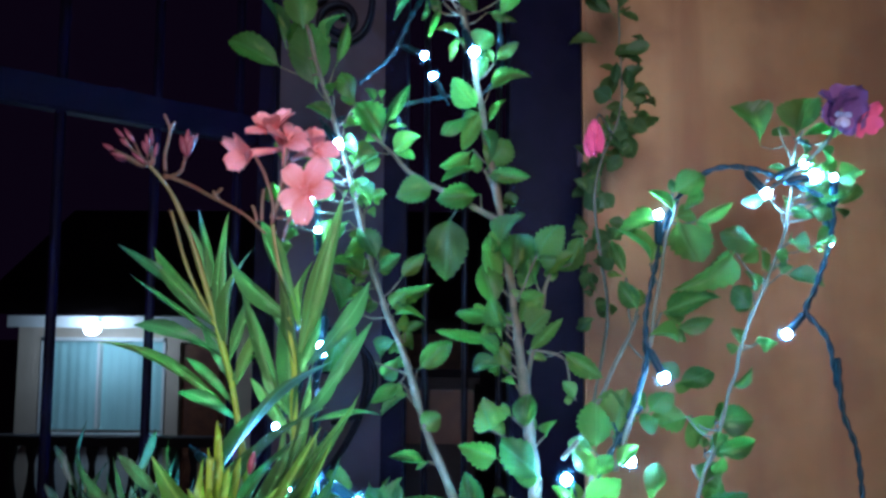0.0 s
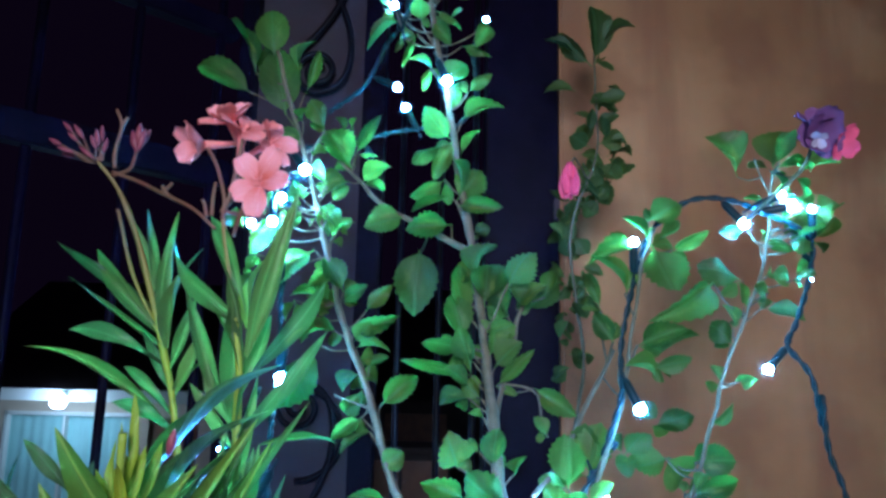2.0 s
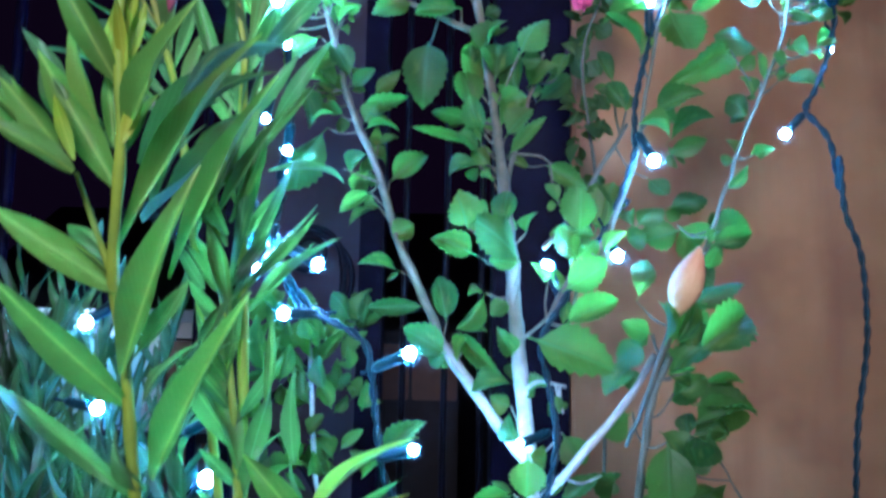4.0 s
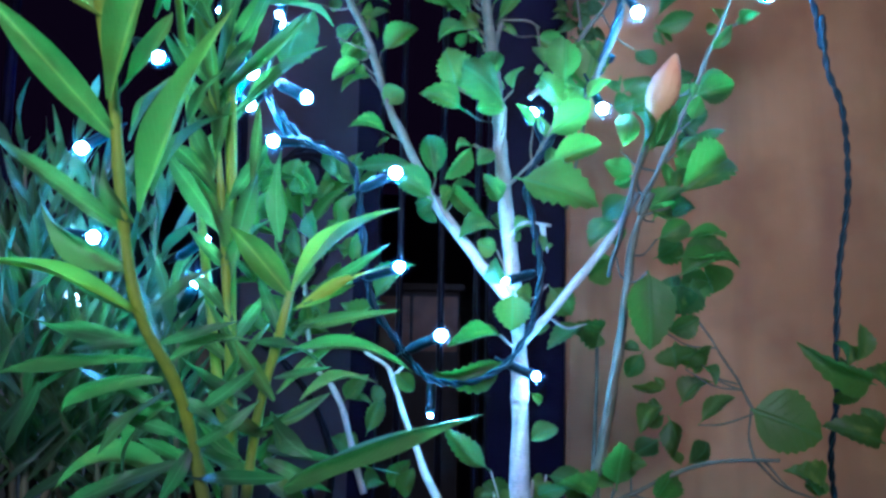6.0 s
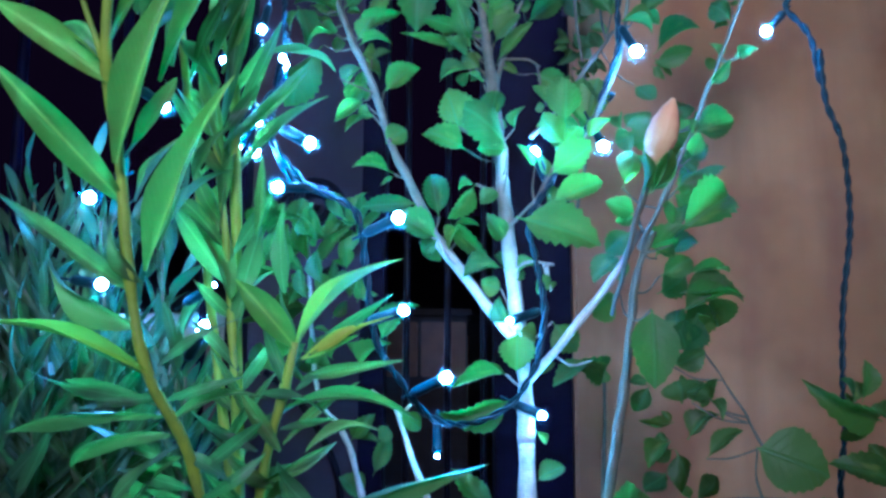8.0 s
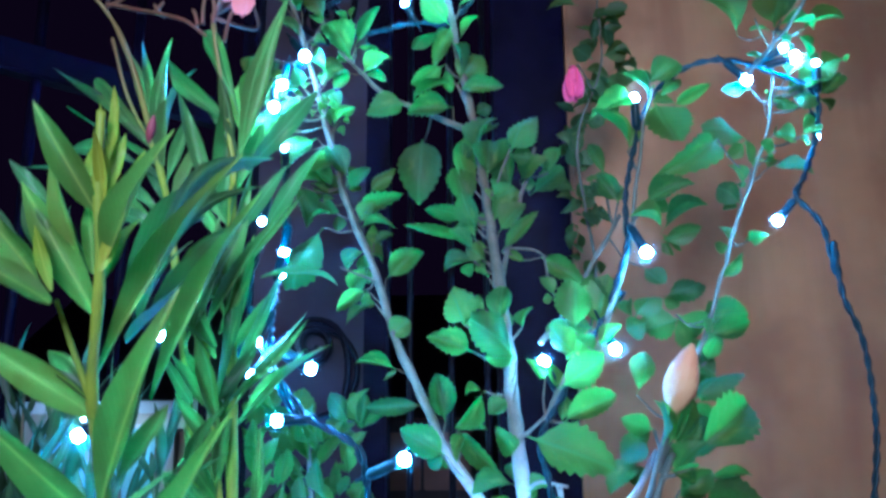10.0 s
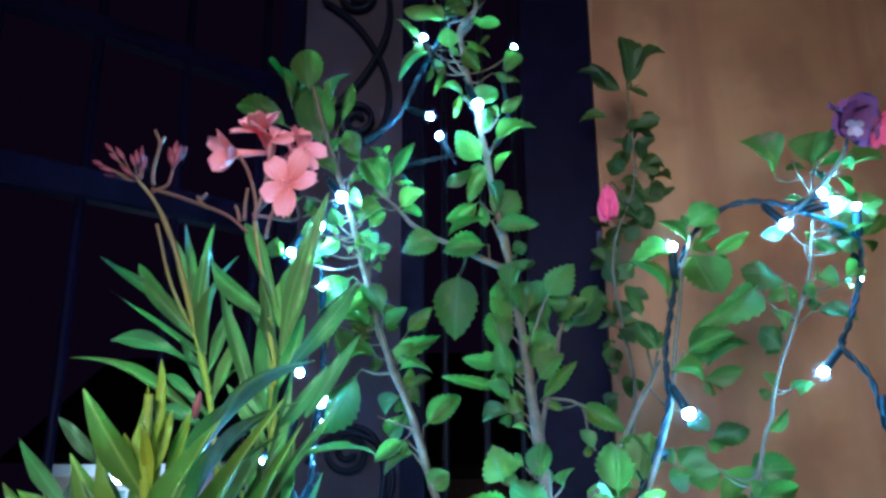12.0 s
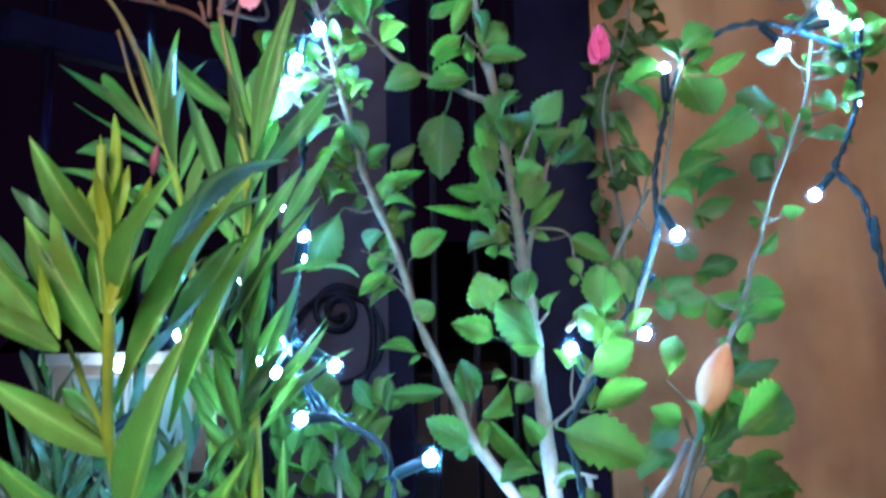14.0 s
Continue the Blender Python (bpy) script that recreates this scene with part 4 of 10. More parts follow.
leaf(hibiscus, (0.121, 0.810, 0.899), (0.105, 0.812, 0.891), 0.0177, 16)
leaf(hibiscus, (0.172, 0.860, 1.082), (0.194, 0.859, 1.054), 0.0294, 22)
leaf(hibiscus, (0.143, 0.810, 0.900), (0.127, 0.805, 0.890), 0.0195, 8)
leaf(hibiscus, (0.154, 0.810, 0.911), (0.170, 0.808, 0.893), 0.0205, -24)
leaf(hibiscus, (0.151, 0.810, 0.986), (0.162, 0.815, 0.975), 0.0085, -1)
leaf(hibiscus, (0.048, 0.947, 1.707), (0.036, 0.948, 1.697), 0.0051, -17)
leaf(hibiscus, (0.043, 0.949, 1.711), (0.057, 0.953, 1.701), 0.0073, 2)
leaf(hibiscus, (0.067, 0.943, 1.690), (0.081, 0.953, 1.682), 0.0143, -31)
leaf(hibiscus, (0.088, 0.942, 1.677), (0.080, 0.949, 1.698), 0.0103, -11)
leaf(hibiscus, (0.072, 0.949, 1.622), (0.051, 0.965, 1.612), 0.0129, 7)
leaf(hibiscus, (0.064, 0.953, 1.577), (0.068, 0.969, 1.552), 0.0148, -17)
leaf(hibiscus, (0.097, 0.947, 1.514), (0.101, 0.946, 1.508), 0.0105, 1)
leaf(hibiscus, (0.102, 0.938, 1.484), (0.091, 0.955, 1.496), 0.0065, -30)
leaf(hibiscus, (-0.106, 0.927, 1.693), (-0.112, 0.927, 1.708), 0.0094, 36)
leaf(hibiscus, (-0.152, 0.925, 1.688), (-0.131, 0.946, 1.728), 0.0113, -31)
leaf(hibiscus, (-0.073, 0.938, 1.627), (-0.092, 0.942, 1.638), 0.0161, 5)
leaf(hibiscus, (-0.044, 0.964, 1.590), (-0.069, 0.970, 1.593), 0.0231, 23)
leaf(hibiscus, (-0.039, 0.961, 1.608), (-0.015, 0.966, 1.613), 0.0092, -32)
leaf(hibiscus, (-0.032, 0.968, 1.575), (-0.007, 0.981, 1.573), 0.0149, -6)
leaf(hibiscus, (-0.087, 0.943, 1.600), (-0.087, 0.949, 1.608), 0.0087, 15)
leaf(hibiscus, (-0.138, 0.943, 1.586), (-0.128, 0.949, 1.575), 0.0207, 17)
leaf(hibiscus, (-0.076, 0.943, 1.541), (-0.071, 0.952, 1.525), 0.0118, 6)
leaf(hibiscus, (-0.113, 0.948, 1.520), (-0.122, 0.961, 1.530), 0.0103, -30)
leaf(hibiscus, (-0.131, 0.948, 1.508), (-0.118, 0.959, 1.508), 0.0088, -39)
leaf(hibiscus, (-0.157, 0.948, 1.512), (-0.147, 0.948, 1.515), 0.0062, 20)
leaf(hibiscus, (-0.105, 0.948, 1.542), (-0.102, 0.955, 1.553), 0.0102, 24)
leaf(hibiscus, (-0.055, 0.959, 1.518), (-0.046, 0.963, 1.517), 0.0083, 12)
leaf(hibiscus, (-0.067, 0.938, 1.563), (-0.086, 0.953, 1.566), 0.0115, -19)
leaf(hibiscus, (-0.115, 0.948, 1.567), (-0.144, 0.960, 1.566), 0.0136, 7)
leaf(hibiscus, (-0.120, 0.948, 1.541), (-0.111, 0.951, 1.516), 0.0139, 6)
leaf(hibiscus, (-0.096, 0.948, 1.531), (-0.109, 0.949, 1.539), 0.0106, -31)
leaf(hibiscus, (-0.142, 0.948, 1.485), (-0.145, 0.956, 1.475), 0.0081, -21)
leaf(hibiscus, (-0.144, 0.948, 1.463), (-0.161, 0.951, 1.465), 0.0090, 0)
leaf(hibiscus, (-0.068, 0.961, 1.488), (-0.070, 0.971, 1.469), 0.0161, 39)
leaf(hibiscus, (-0.063, 0.960, 1.506), (-0.052, 0.959, 1.499), 0.0124, -24)
leaf(hibiscus, (-0.099, 0.948, 1.435), (-0.108, 0.960, 1.413), 0.0158, 31)
leaf(hibiscus, (-0.087, 0.960, 1.441), (-0.077, 0.974, 1.429), 0.0139, -2)
leaf(hibiscus, (-0.074, 0.955, 1.418), (-0.061, 0.954, 1.423), 0.0093, -10)
leaf(hibiscus, (-0.097, 0.948, 1.550), (-0.091, 0.943, 1.557), 0.0115, -23)
leaf(hibiscus, (-0.067, 0.961, 1.469), (-0.081, 0.958, 1.466), 0.0120, 13)
leaf(hibiscus, (-0.083, 0.957, 1.531), (-0.089, 0.963, 1.521), 0.0096, 24)
leaf(hibiscus, (0.013, 0.958, 1.840), (-0.017, 0.965, 1.833), 0.0202, 31)
leaf(hibiscus, (0.051, 0.958, 1.839), (0.057, 0.955, 1.846), 0.0074, 27)
leaf(hibiscus, (0.055, 0.958, 1.847), (0.022, 0.976, 1.849), 0.0179, -19)
leaf(hibiscus, (0.058, 0.958, 1.817), (0.055, 0.971, 1.832), 0.0162, 25)
leaf(hibiscus, (0.058, 0.958, 1.812), (0.067, 0.961, 1.825), 0.0118, 4)
leaf(hibiscus, (0.033, 0.938, 1.761), (0.041, 0.935, 1.767), 0.0143, 18)
leaf(hibiscus, (0.048, 0.958, 1.786), (0.058, 0.970, 1.765), 0.0128, 7)
leaf(hibiscus, (0.011, 0.958, 1.773), (0.019, 0.964, 1.748), 0.0143, -25)
leaf(hibiscus, (0.027, 0.958, 1.757), (0.004, 0.967, 1.755), 0.0057, 40)
leaf(hibiscus, (-0.046, 0.960, 1.446), (-0.045, 0.967, 1.465), 0.0180, 38)
leaf(hibiscus, (-0.047, 0.957, 1.435), (-0.031, 0.958, 1.434), 0.0105, 12)
leaf(hibiscus, (-0.027, 0.937, 1.383), (-0.019, 0.936, 1.364), 0.0079, 35)
leaf(hibiscus, (-0.024, 0.934, 1.372), (-0.020, 0.944, 1.365), 0.0151, 27)
leaf(hibiscus, (-0.021, 0.927, 1.356), (-0.024, 0.942, 1.339), 0.0149, -7)
leaf(hibiscus, (-0.017, 0.921, 1.339), (-0.019, 0.933, 1.322), 0.0134, 26)
leaf(hibiscus, (-0.016, 0.906, 1.311), (-0.019, 0.909, 1.295), 0.0104, -7)
leaf(hibiscus, (-0.007, 0.908, 1.297), (-0.021, 0.910, 1.302), 0.0087, -30)
leaf(hibiscus, (0.017, 0.888, 1.230), (0.002, 0.893, 1.221), 0.0084, 22)
leaf(hibiscus, (-0.056, 0.948, 1.403), (-0.056, 0.956, 1.387), 0.0158, -38)
leaf(hibiscus, (-0.069, 0.960, 1.440), (-0.082, 0.966, 1.423), 0.0071, -13)
leaf(hibiscus, (0.087, 0.899, 1.390), (0.063, 0.911, 1.391), 0.0189, -27)
leaf(hibiscus, (0.091, 0.891, 1.381), (0.071, 0.892, 1.362), 0.0103, -7)
leaf(hibiscus, (0.095, 0.880, 1.355), (0.095, 0.884, 1.385), 0.0079, -26)
leaf(hibiscus, (0.093, 0.876, 1.343), (0.098, 0.876, 1.356), 0.0125, 34)
leaf(hibiscus, (0.093, 0.873, 1.333), (0.084, 0.885, 1.321), 0.0128, -7)
leaf(hibiscus, (0.105, 0.873, 1.332), (0.095, 0.880, 1.325), 0.0119, -3)
leaf(hibiscus, (0.111, 0.888, 1.399), (0.118, 0.889, 1.409), 0.0198, -17)
leaf(hibiscus, (0.108, 0.913, 1.428), (0.137, 0.933, 1.435), 0.0235, 24)
leaf(hibiscus, (0.135, 0.929, 1.420), (0.115, 0.937, 1.432), 0.0209, -37)
leaf(hibiscus, (0.120, 0.888, 1.345), (0.142, 0.890, 1.337), 0.0090, 6)
leaf(hibiscus, (0.144, 0.935, 1.432), (0.161, 0.936, 1.431), 0.0153, 38)
leaf(hibiscus, (0.131, 0.879, 1.444), (0.153, 0.880, 1.443), 0.0231, 8)
leaf(hibiscus, (0.175, 0.939, 1.443), (0.166, 0.950, 1.458), 0.0113, 14)
leaf(hibiscus, (0.096, 0.929, 1.461), (0.117, 0.928, 1.465), 0.0216, -16)
leaf(hibiscus, (0.082, 0.929, 1.451), (0.088, 0.930, 1.458), 0.0128, 19)
leaf(hibiscus, (0.097, 0.887, 1.368), (0.076, 0.891, 1.376), 0.0153, -8)
leaf(hibiscus, (0.112, 0.887, 1.373), (0.096, 0.897, 1.385), 0.0143, -23)
leaf(hibiscus, (0.116, 0.851, 1.270), (0.130, 0.862, 1.277), 0.0153, -9)
leaf(hibiscus, (0.082, 0.854, 1.268), (0.093, 0.853, 1.278), 0.0215, 19)
leaf(hibiscus, (0.127, 0.798, 1.232), (0.100, 0.799, 1.234), 0.0201, -8)
leaf(hibiscus, (0.099, 0.830, 1.207), (0.082, 0.837, 1.205), 0.0104, 33)
leaf(hibiscus, (0.065, 0.808, 1.153), (0.050, 0.814, 1.143), 0.0164, -4)
leaf(hibiscus, (0.076, 0.853, 1.173), (0.103, 0.856, 1.174), 0.0108, -24)
leaf(hibiscus, (0.125, 0.825, 1.152), (0.133, 0.824, 1.165), 0.0116, -40)
leaf(hibiscus, (0.162, 0.798, 1.207), (0.159, 0.800, 1.229), 0.0175, 35)
leaf(hibiscus, (0.175, 0.798, 1.235), (0.169, 0.805, 1.248), 0.0112, -39)
leaf(hibiscus, (0.164, 0.798, 1.179), (0.164, 0.811, 1.205), 0.0144, 21)
leaf(hibiscus, (0.135, 0.814, 1.122), (0.142, 0.812, 1.118), 0.0124, -15)
leaf(hibiscus, (0.125, 0.823, 1.128), (0.117, 0.830, 1.144), 0.0119, 11)
leaf(hibiscus, (0.163, 0.793, 1.106), (0.164, 0.800, 1.115), 0.0112, -14)
leaf(hibiscus, (0.169, 0.873, 1.297), (0.159, 0.879, 1.297), 0.0104, -28)
leaf(hibiscus, (0.134, 0.793, 1.072), (0.152, 0.798, 1.065), 0.0190, -7)
leaf(hibiscus, (0.127, 0.822, 1.077), (0.130, 0.824, 1.087), 0.0123, -39)
leaf(hibiscus, (0.126, 0.818, 1.034), (0.106, 0.818, 1.045), 0.0085, 16)
leaf(hibiscus, (0.150, 0.816, 1.033), (0.150, 0.824, 1.042), 0.0043, 38)
leaf(hibiscus, (0.121, 0.818, 0.899), (0.123, 0.822, 0.891), 0.0110, -32)
leaf(hibiscus, (0.143, 0.818, 0.900), (0.145, 0.819, 0.892), 0.0121, 10)
leaf(hibiscus, (0.154, 0.818, 0.911), (0.164, 0.821, 0.909), 0.0127, 9)
leaf(hibiscus, (0.151, 0.818, 0.986), (0.147, 0.824, 0.979), 0.0053, -13)
stem(hibiscus, 'petiole', [(0.063, 0.935, 1.685), (0.055, 0.941, 1.695), (0.048, 0.939, 1.707)], 0.0012, 0.0008)
stem(hibiscus, 'petiole', [(0.060, 0.936, 1.696), (0.052, 0.943, 1.702), (0.043, 0.941, 1.711)], 0.0012, 0.0008)
stem(hibiscus, 'petiole', [(0.069, 0.935, 1.655), (0.078, 0.939, 1.664), (0.088, 0.934, 1.677)], 0.0012, 0.0008)
stem(hibiscus, 'petiole', [(0.073, 0.941, 1.627), (0.078, 0.943, 1.635), (0.082, 0.937, 1.646)], 0.0012, 0.0008)
stem(hibiscus, 'petiole', [(0.078, 0.945, 1.595), (0.071, 0.948, 1.604), (0.063, 0.943, 1.615)], 0.0012, 0.0008)
stem(hibiscus, 'petiole', [(0.085, 0.944, 1.557), (0.074, 0.948, 1.565), (0.064, 0.945, 1.577)], 0.0012, 0.0008)
stem(hibiscus, 'petiole', [(0.090, 0.941, 1.530), (0.084, 0.947, 1.540), (0.078, 0.944, 1.552)], 0.0012, 0.0008)
stem(hibiscus, 'petiole', [(0.092, 0.939, 1.516), (0.085, 0.945, 1.530), (0.079, 0.943, 1.545)], 0.0012, 0.0008)
stem(hibiscus, 'petiole', [(0.090, 0.941, 1.530), (0.082, 0.947, 1.542), (0.074, 0.944, 1.556)], 0.0012, 0.0008)
stem(hibiscus, 'petiole', [(0.075, 0.942, 1.502), (0.074, 0.946, 1.511), (0.073, 0.941, 1.523)], 0.0012, 0.0008)
stem(hibiscus, 'petiole', [(-0.103, 0.929, 1.624), (-0.110, 0.931, 1.633), (-0.117, 0.925, 1.643)], 0.0012, 0.0008)
stem(hibiscus, 'petiole', [(-0.113, 0.922, 1.659), (-0.136, 0.925, 1.659), (-0.158, 0.920, 1.667)], 0.0012, 0.0008)
stem(hibiscus, 'petiole', [(-0.116, 0.921, 1.668), (-0.111, 0.924, 1.679), (-0.106, 0.919, 1.693)], 0.0012, 0.0008)
stem(hibiscus, 'petiole', [(-0.108, 0.925, 1.641), (-0.102, 0.927, 1.652), (-0.095, 0.922, 1.667)], 0.0012, 0.0008)
stem(hibiscus, 'petiole', [(-0.118, 0.920, 1.677), (-0.135, 0.922, 1.680), (-0.152, 0.917, 1.688)], 0.0012, 0.0008)
stem(hibiscus, 'petiole', [(-0.096, 0.935, 1.600), (-0.084, 0.936, 1.610), (-0.073, 0.930, 1.627)], 0.0012, 0.0008)
stem(hibiscus, 'petiole', [(-0.101, 0.930, 1.616), (-0.099, 0.933, 1.625), (-0.098, 0.927, 1.636)], 0.0012, 0.0008)
stem(hibiscus, 'petiole', [(-0.052, 0.953, 1.594), (-0.052, 0.955, 1.610), (-0.052, 0.950, 1.633)], 0.0012, 0.0008)
stem(hibiscus, 'petiole', [(-0.052, 0.953, 1.594), (-0.048, 0.955, 1.610), (-0.043, 0.950, 1.634)], 0.0012, 0.0008)
stem(hibiscus, 'petiole', [(-0.046, 0.956, 1.588), (-0.042, 0.958, 1.596), (-0.039, 0.953, 1.608)], 0.0012, 0.0008)
stem(hibiscus, 'petiole', [(-0.033, 0.960, 1.576), (-0.040, 0.963, 1.575), (-0.046, 0.958, 1.575)], 0.0012, 0.0008)
stem(hibiscus, 'petiole', [(-0.091, 0.938, 1.584), (-0.089, 0.941, 1.591), (-0.087, 0.935, 1.600)], 0.0012, 0.0008)
stem(hibiscus, 'petiole', [(-0.091, 0.938, 1.584), (-0.115, 0.941, 1.581), (-0.138, 0.935, 1.586)], 0.0012, 0.0008)
stem(hibiscus, 'petiole', [(-0.075, 0.950, 1.526), (-0.075, 0.947, 1.532), (-0.076, 0.935, 1.541)], 0.0012, 0.0008)
stem(hibiscus, 'petiole', [(-0.079, 0.948, 1.540), (-0.102, 0.948, 1.537), (-0.126, 0.940, 1.542)], 0.0012, 0.0008)
stem(hibiscus, 'petiole', [(-0.073, 0.951, 1.517), (-0.093, 0.949, 1.515), (-0.113, 0.940, 1.520)], 0.0012, 0.0008)
stem(hibiscus, 'petiole', [(-0.070, 0.952, 1.508), (-0.101, 0.950, 1.502), (-0.131, 0.940, 1.508)], 0.0012, 0.0008)
stem(hibiscus, 'petiole', [(-0.079, 0.948, 1.540), (-0.092, 0.948, 1.539), (-0.105, 0.940, 1.542)], 0.0012, 0.0008)
stem(hibiscus, 'petiole', [(-0.068, 0.952, 1.497), (-0.061, 0.956, 1.506), (-0.055, 0.951, 1.518)], 0.0012, 0.0008)
stem(hibiscus, 'petiole', [(-0.082, 0.946, 1.552), (-0.075, 0.942, 1.555), (-0.067, 0.930, 1.563)], 0.0012, 0.0008)
stem(hibiscus, 'petiole', [(-0.077, 0.949, 1.534), (-0.071, 0.952, 1.540), (-0.064, 0.947, 1.549)], 0.0012, 0.0008)
stem(hibiscus, 'petiole', [(-0.085, 0.943, 1.564), (-0.100, 0.946, 1.563), (-0.115, 0.940, 1.567)], 0.0012, 0.0008)
stem(hibiscus, 'petiole', [(-0.079, 0.948, 1.540), (-0.099, 0.948, 1.537), (-0.120, 0.940, 1.541)], 0.0012, 0.0008)
stem(hibiscus, 'petiole', [(-0.075, 0.950, 1.526), (-0.085, 0.949, 1.526), (-0.096, 0.940, 1.531)], 0.0012, 0.0008)
stem(hibiscus, 'petiole', [(-0.065, 0.953, 1.486), (-0.104, 0.950, 1.478), (-0.142, 0.940, 1.485)], 0.0012, 0.0008)
stem(hibiscus, 'petiole', [(-0.063, 0.953, 1.476), (-0.072, 0.955, 1.483), (-0.081, 0.950, 1.493)], 0.0012, 0.0008)
stem(hibiscus, 'petiole', [(-0.065, 0.953, 1.486), (-0.064, 0.956, 1.495), (-0.063, 0.952, 1.506)], 0.0012, 0.0008)
stem(hibiscus, 'petiole', [(-0.055, 0.952, 1.447), (-0.070, 0.956, 1.449), (-0.085, 0.953, 1.457)], 0.0012, 0.0008)
stem(hibiscus, 'petiole', [(-0.051, 0.949, 1.433), (-0.075, 0.949, 1.429), (-0.099, 0.940, 1.435)], 0.0012, 0.0008)
stem(hibiscus, 'petiole', [(-0.051, 0.949, 1.433), (-0.069, 0.955, 1.434), (-0.087, 0.952, 1.441)], 0.0012, 0.0008)
stem(hibiscus, 'petiole', [(-0.044, 0.943, 1.415), (-0.059, 0.949, 1.414), (-0.074, 0.947, 1.418)], 0.0012, 0.0008)
stem(hibiscus, 'petiole', [(-0.073, 0.951, 1.517), (-0.068, 0.939, 1.521), (-0.063, 0.920, 1.531)], 0.0012, 0.0008)
stem(hibiscus, 'petiole', [(-0.079, 0.948, 1.540), (-0.088, 0.948, 1.544), (-0.097, 0.940, 1.550)], 0.0012, 0.0008)
stem(hibiscus, 'petiole', [(-0.055, 0.952, 1.447), (-0.061, 0.956, 1.457), (-0.067, 0.953, 1.469)], 0.0012, 0.0008)
stem(hibiscus, 'petiole', [(0.022, 0.950, 1.832), (0.018, 0.954, 1.835), (0.013, 0.950, 1.840)], 0.0012, 0.0008)
stem(hibiscus, 'petiole', [(0.028, 0.950, 1.811), (0.046, 0.954, 1.818), (0.063, 0.950, 1.833)], 0.0012, 0.0008)
stem(hibiscus, 'petiole', [(0.026, 0.950, 1.819), (0.038, 0.954, 1.826), (0.051, 0.950, 1.839)], 0.0012, 0.0008)
stem(hibiscus, 'petiole', [(0.024, 0.950, 1.826), (0.040, 0.954, 1.833), (0.055, 0.950, 1.847)], 0.0012, 0.0008)
stem(hibiscus, 'petiole', [(0.028, 0.950, 1.811), (0.051, 0.954, 1.820), (0.073, 0.950, 1.838)], 0.0012, 0.0008)
stem(hibiscus, 'petiole', [(0.033, 0.951, 1.795), (0.046, 0.954, 1.803), (0.058, 0.950, 1.817)], 0.0012, 0.0008)
stem(hibiscus, 'petiole', [(0.036, 0.951, 1.786), (0.047, 0.954, 1.796), (0.058, 0.950, 1.812)], 0.0012, 0.0008)
stem(hibiscus, 'petiole', [(0.049, 0.946, 1.738), (0.041, 0.942, 1.747), (0.033, 0.930, 1.761)], 0.0012, 0.0008)
stem(hibiscus, 'petiole', [(0.041, 0.951, 1.767), (0.045, 0.954, 1.775), (0.048, 0.950, 1.786)], 0.0012, 0.0008)
stem(hibiscus, 'petiole', [(0.044, 0.950, 1.758), (0.045, 0.954, 1.766), (0.047, 0.950, 1.776)], 0.0012, 0.0008)
stem(hibiscus, 'petiole', [(0.044, 0.950, 1.758), (0.027, 0.954, 1.763), (0.011, 0.950, 1.773)], 0.0012, 0.0008)
stem(hibiscus, 'petiole', [(0.049, 0.946, 1.738), (0.038, 0.952, 1.746), (0.027, 0.950, 1.757)], 0.0012, 0.0008)
stem(hibiscus, 'petiole', [(0.036, 0.951, 1.786), (0.011, 0.954, 1.782), (-0.013, 0.950, 1.788)], 0.0012, 0.0008)
stem(hibiscus, 'petiole', [(0.039, 0.951, 1.777), (0.017, 0.955, 1.778), (-0.004, 0.950, 1.786)], 0.0012, 0.0008)
stem(hibiscus, 'petiole', [(0.049, 0.946, 1.738), (0.080, 0.957, 1.751), (0.111, 0.960, 1.778)], 0.0012, 0.0008)
stem(hibiscus, 'petiole', [(0.052, 0.944, 1.728), (0.066, 0.961, 1.735), (0.080, 0.970, 1.751)], 0.0012, 0.0008)
stem(hibiscus, 'petiole', [(0.019, 0.952, 1.848), (0.048, 0.955, 1.852), (0.077, 0.950, 1.869)], 0.0012, 0.0008)
stem(hibiscus, 'petiole', [(0.049, 0.946, 1.738), (0.030, 0.952, 1.742), (0.011, 0.950, 1.753)], 0.0012, 0.0008)
stem(hibiscus, 'petiole', [(0.039, 0.951, 1.777), (0.020, 0.955, 1.777), (0.001, 0.950, 1.784)], 0.0012, 0.0008)
stem(hibiscus, 'petiole', [(0.047, 0.949, 1.748), (0.055, 0.953, 1.760), (0.063, 0.950, 1.776)], 0.0012, 0.0008)
stem(hibiscus, 'petiole', [(-0.051, 0.949, 1.433), (-0.048, 0.955, 1.438), (-0.046, 0.952, 1.446)], 0.0012, 0.0008)
stem(hibiscus, 'petiole', [(-0.040, 0.938, 1.403), (-0.030, 0.944, 1.411), (-0.020, 0.943, 1.424)], 0.0012, 0.0008)
stem(hibiscus, 'petiole', [(-0.034, 0.932, 1.389), (-0.032, 0.939, 1.395), (-0.031, 0.938, 1.404)], 0.0012, 0.0008)
stem(hibiscus, 'petiole', [(-0.012, 0.913, 1.340), (-0.012, 0.920, 1.351), (-0.012, 0.919, 1.364)], 0.0012, 0.0008)
stem(hibiscus, 'petiole', [(-0.000, 0.902, 1.305), (0.002, 0.909, 1.313), (0.004, 0.907, 1.324)], 0.0012, 0.0008)
stem(hibiscus, 'petiole', [(-0.008, 0.899, 1.321), (-0.012, 0.903, 1.315), (-0.016, 0.898, 1.311)], 0.0012, 0.0008)
stem(hibiscus, 'petiole', [(0.008, 0.895, 1.277), (0.001, 0.901, 1.286), (-0.007, 0.900, 1.297)], 0.0012, 0.0008)
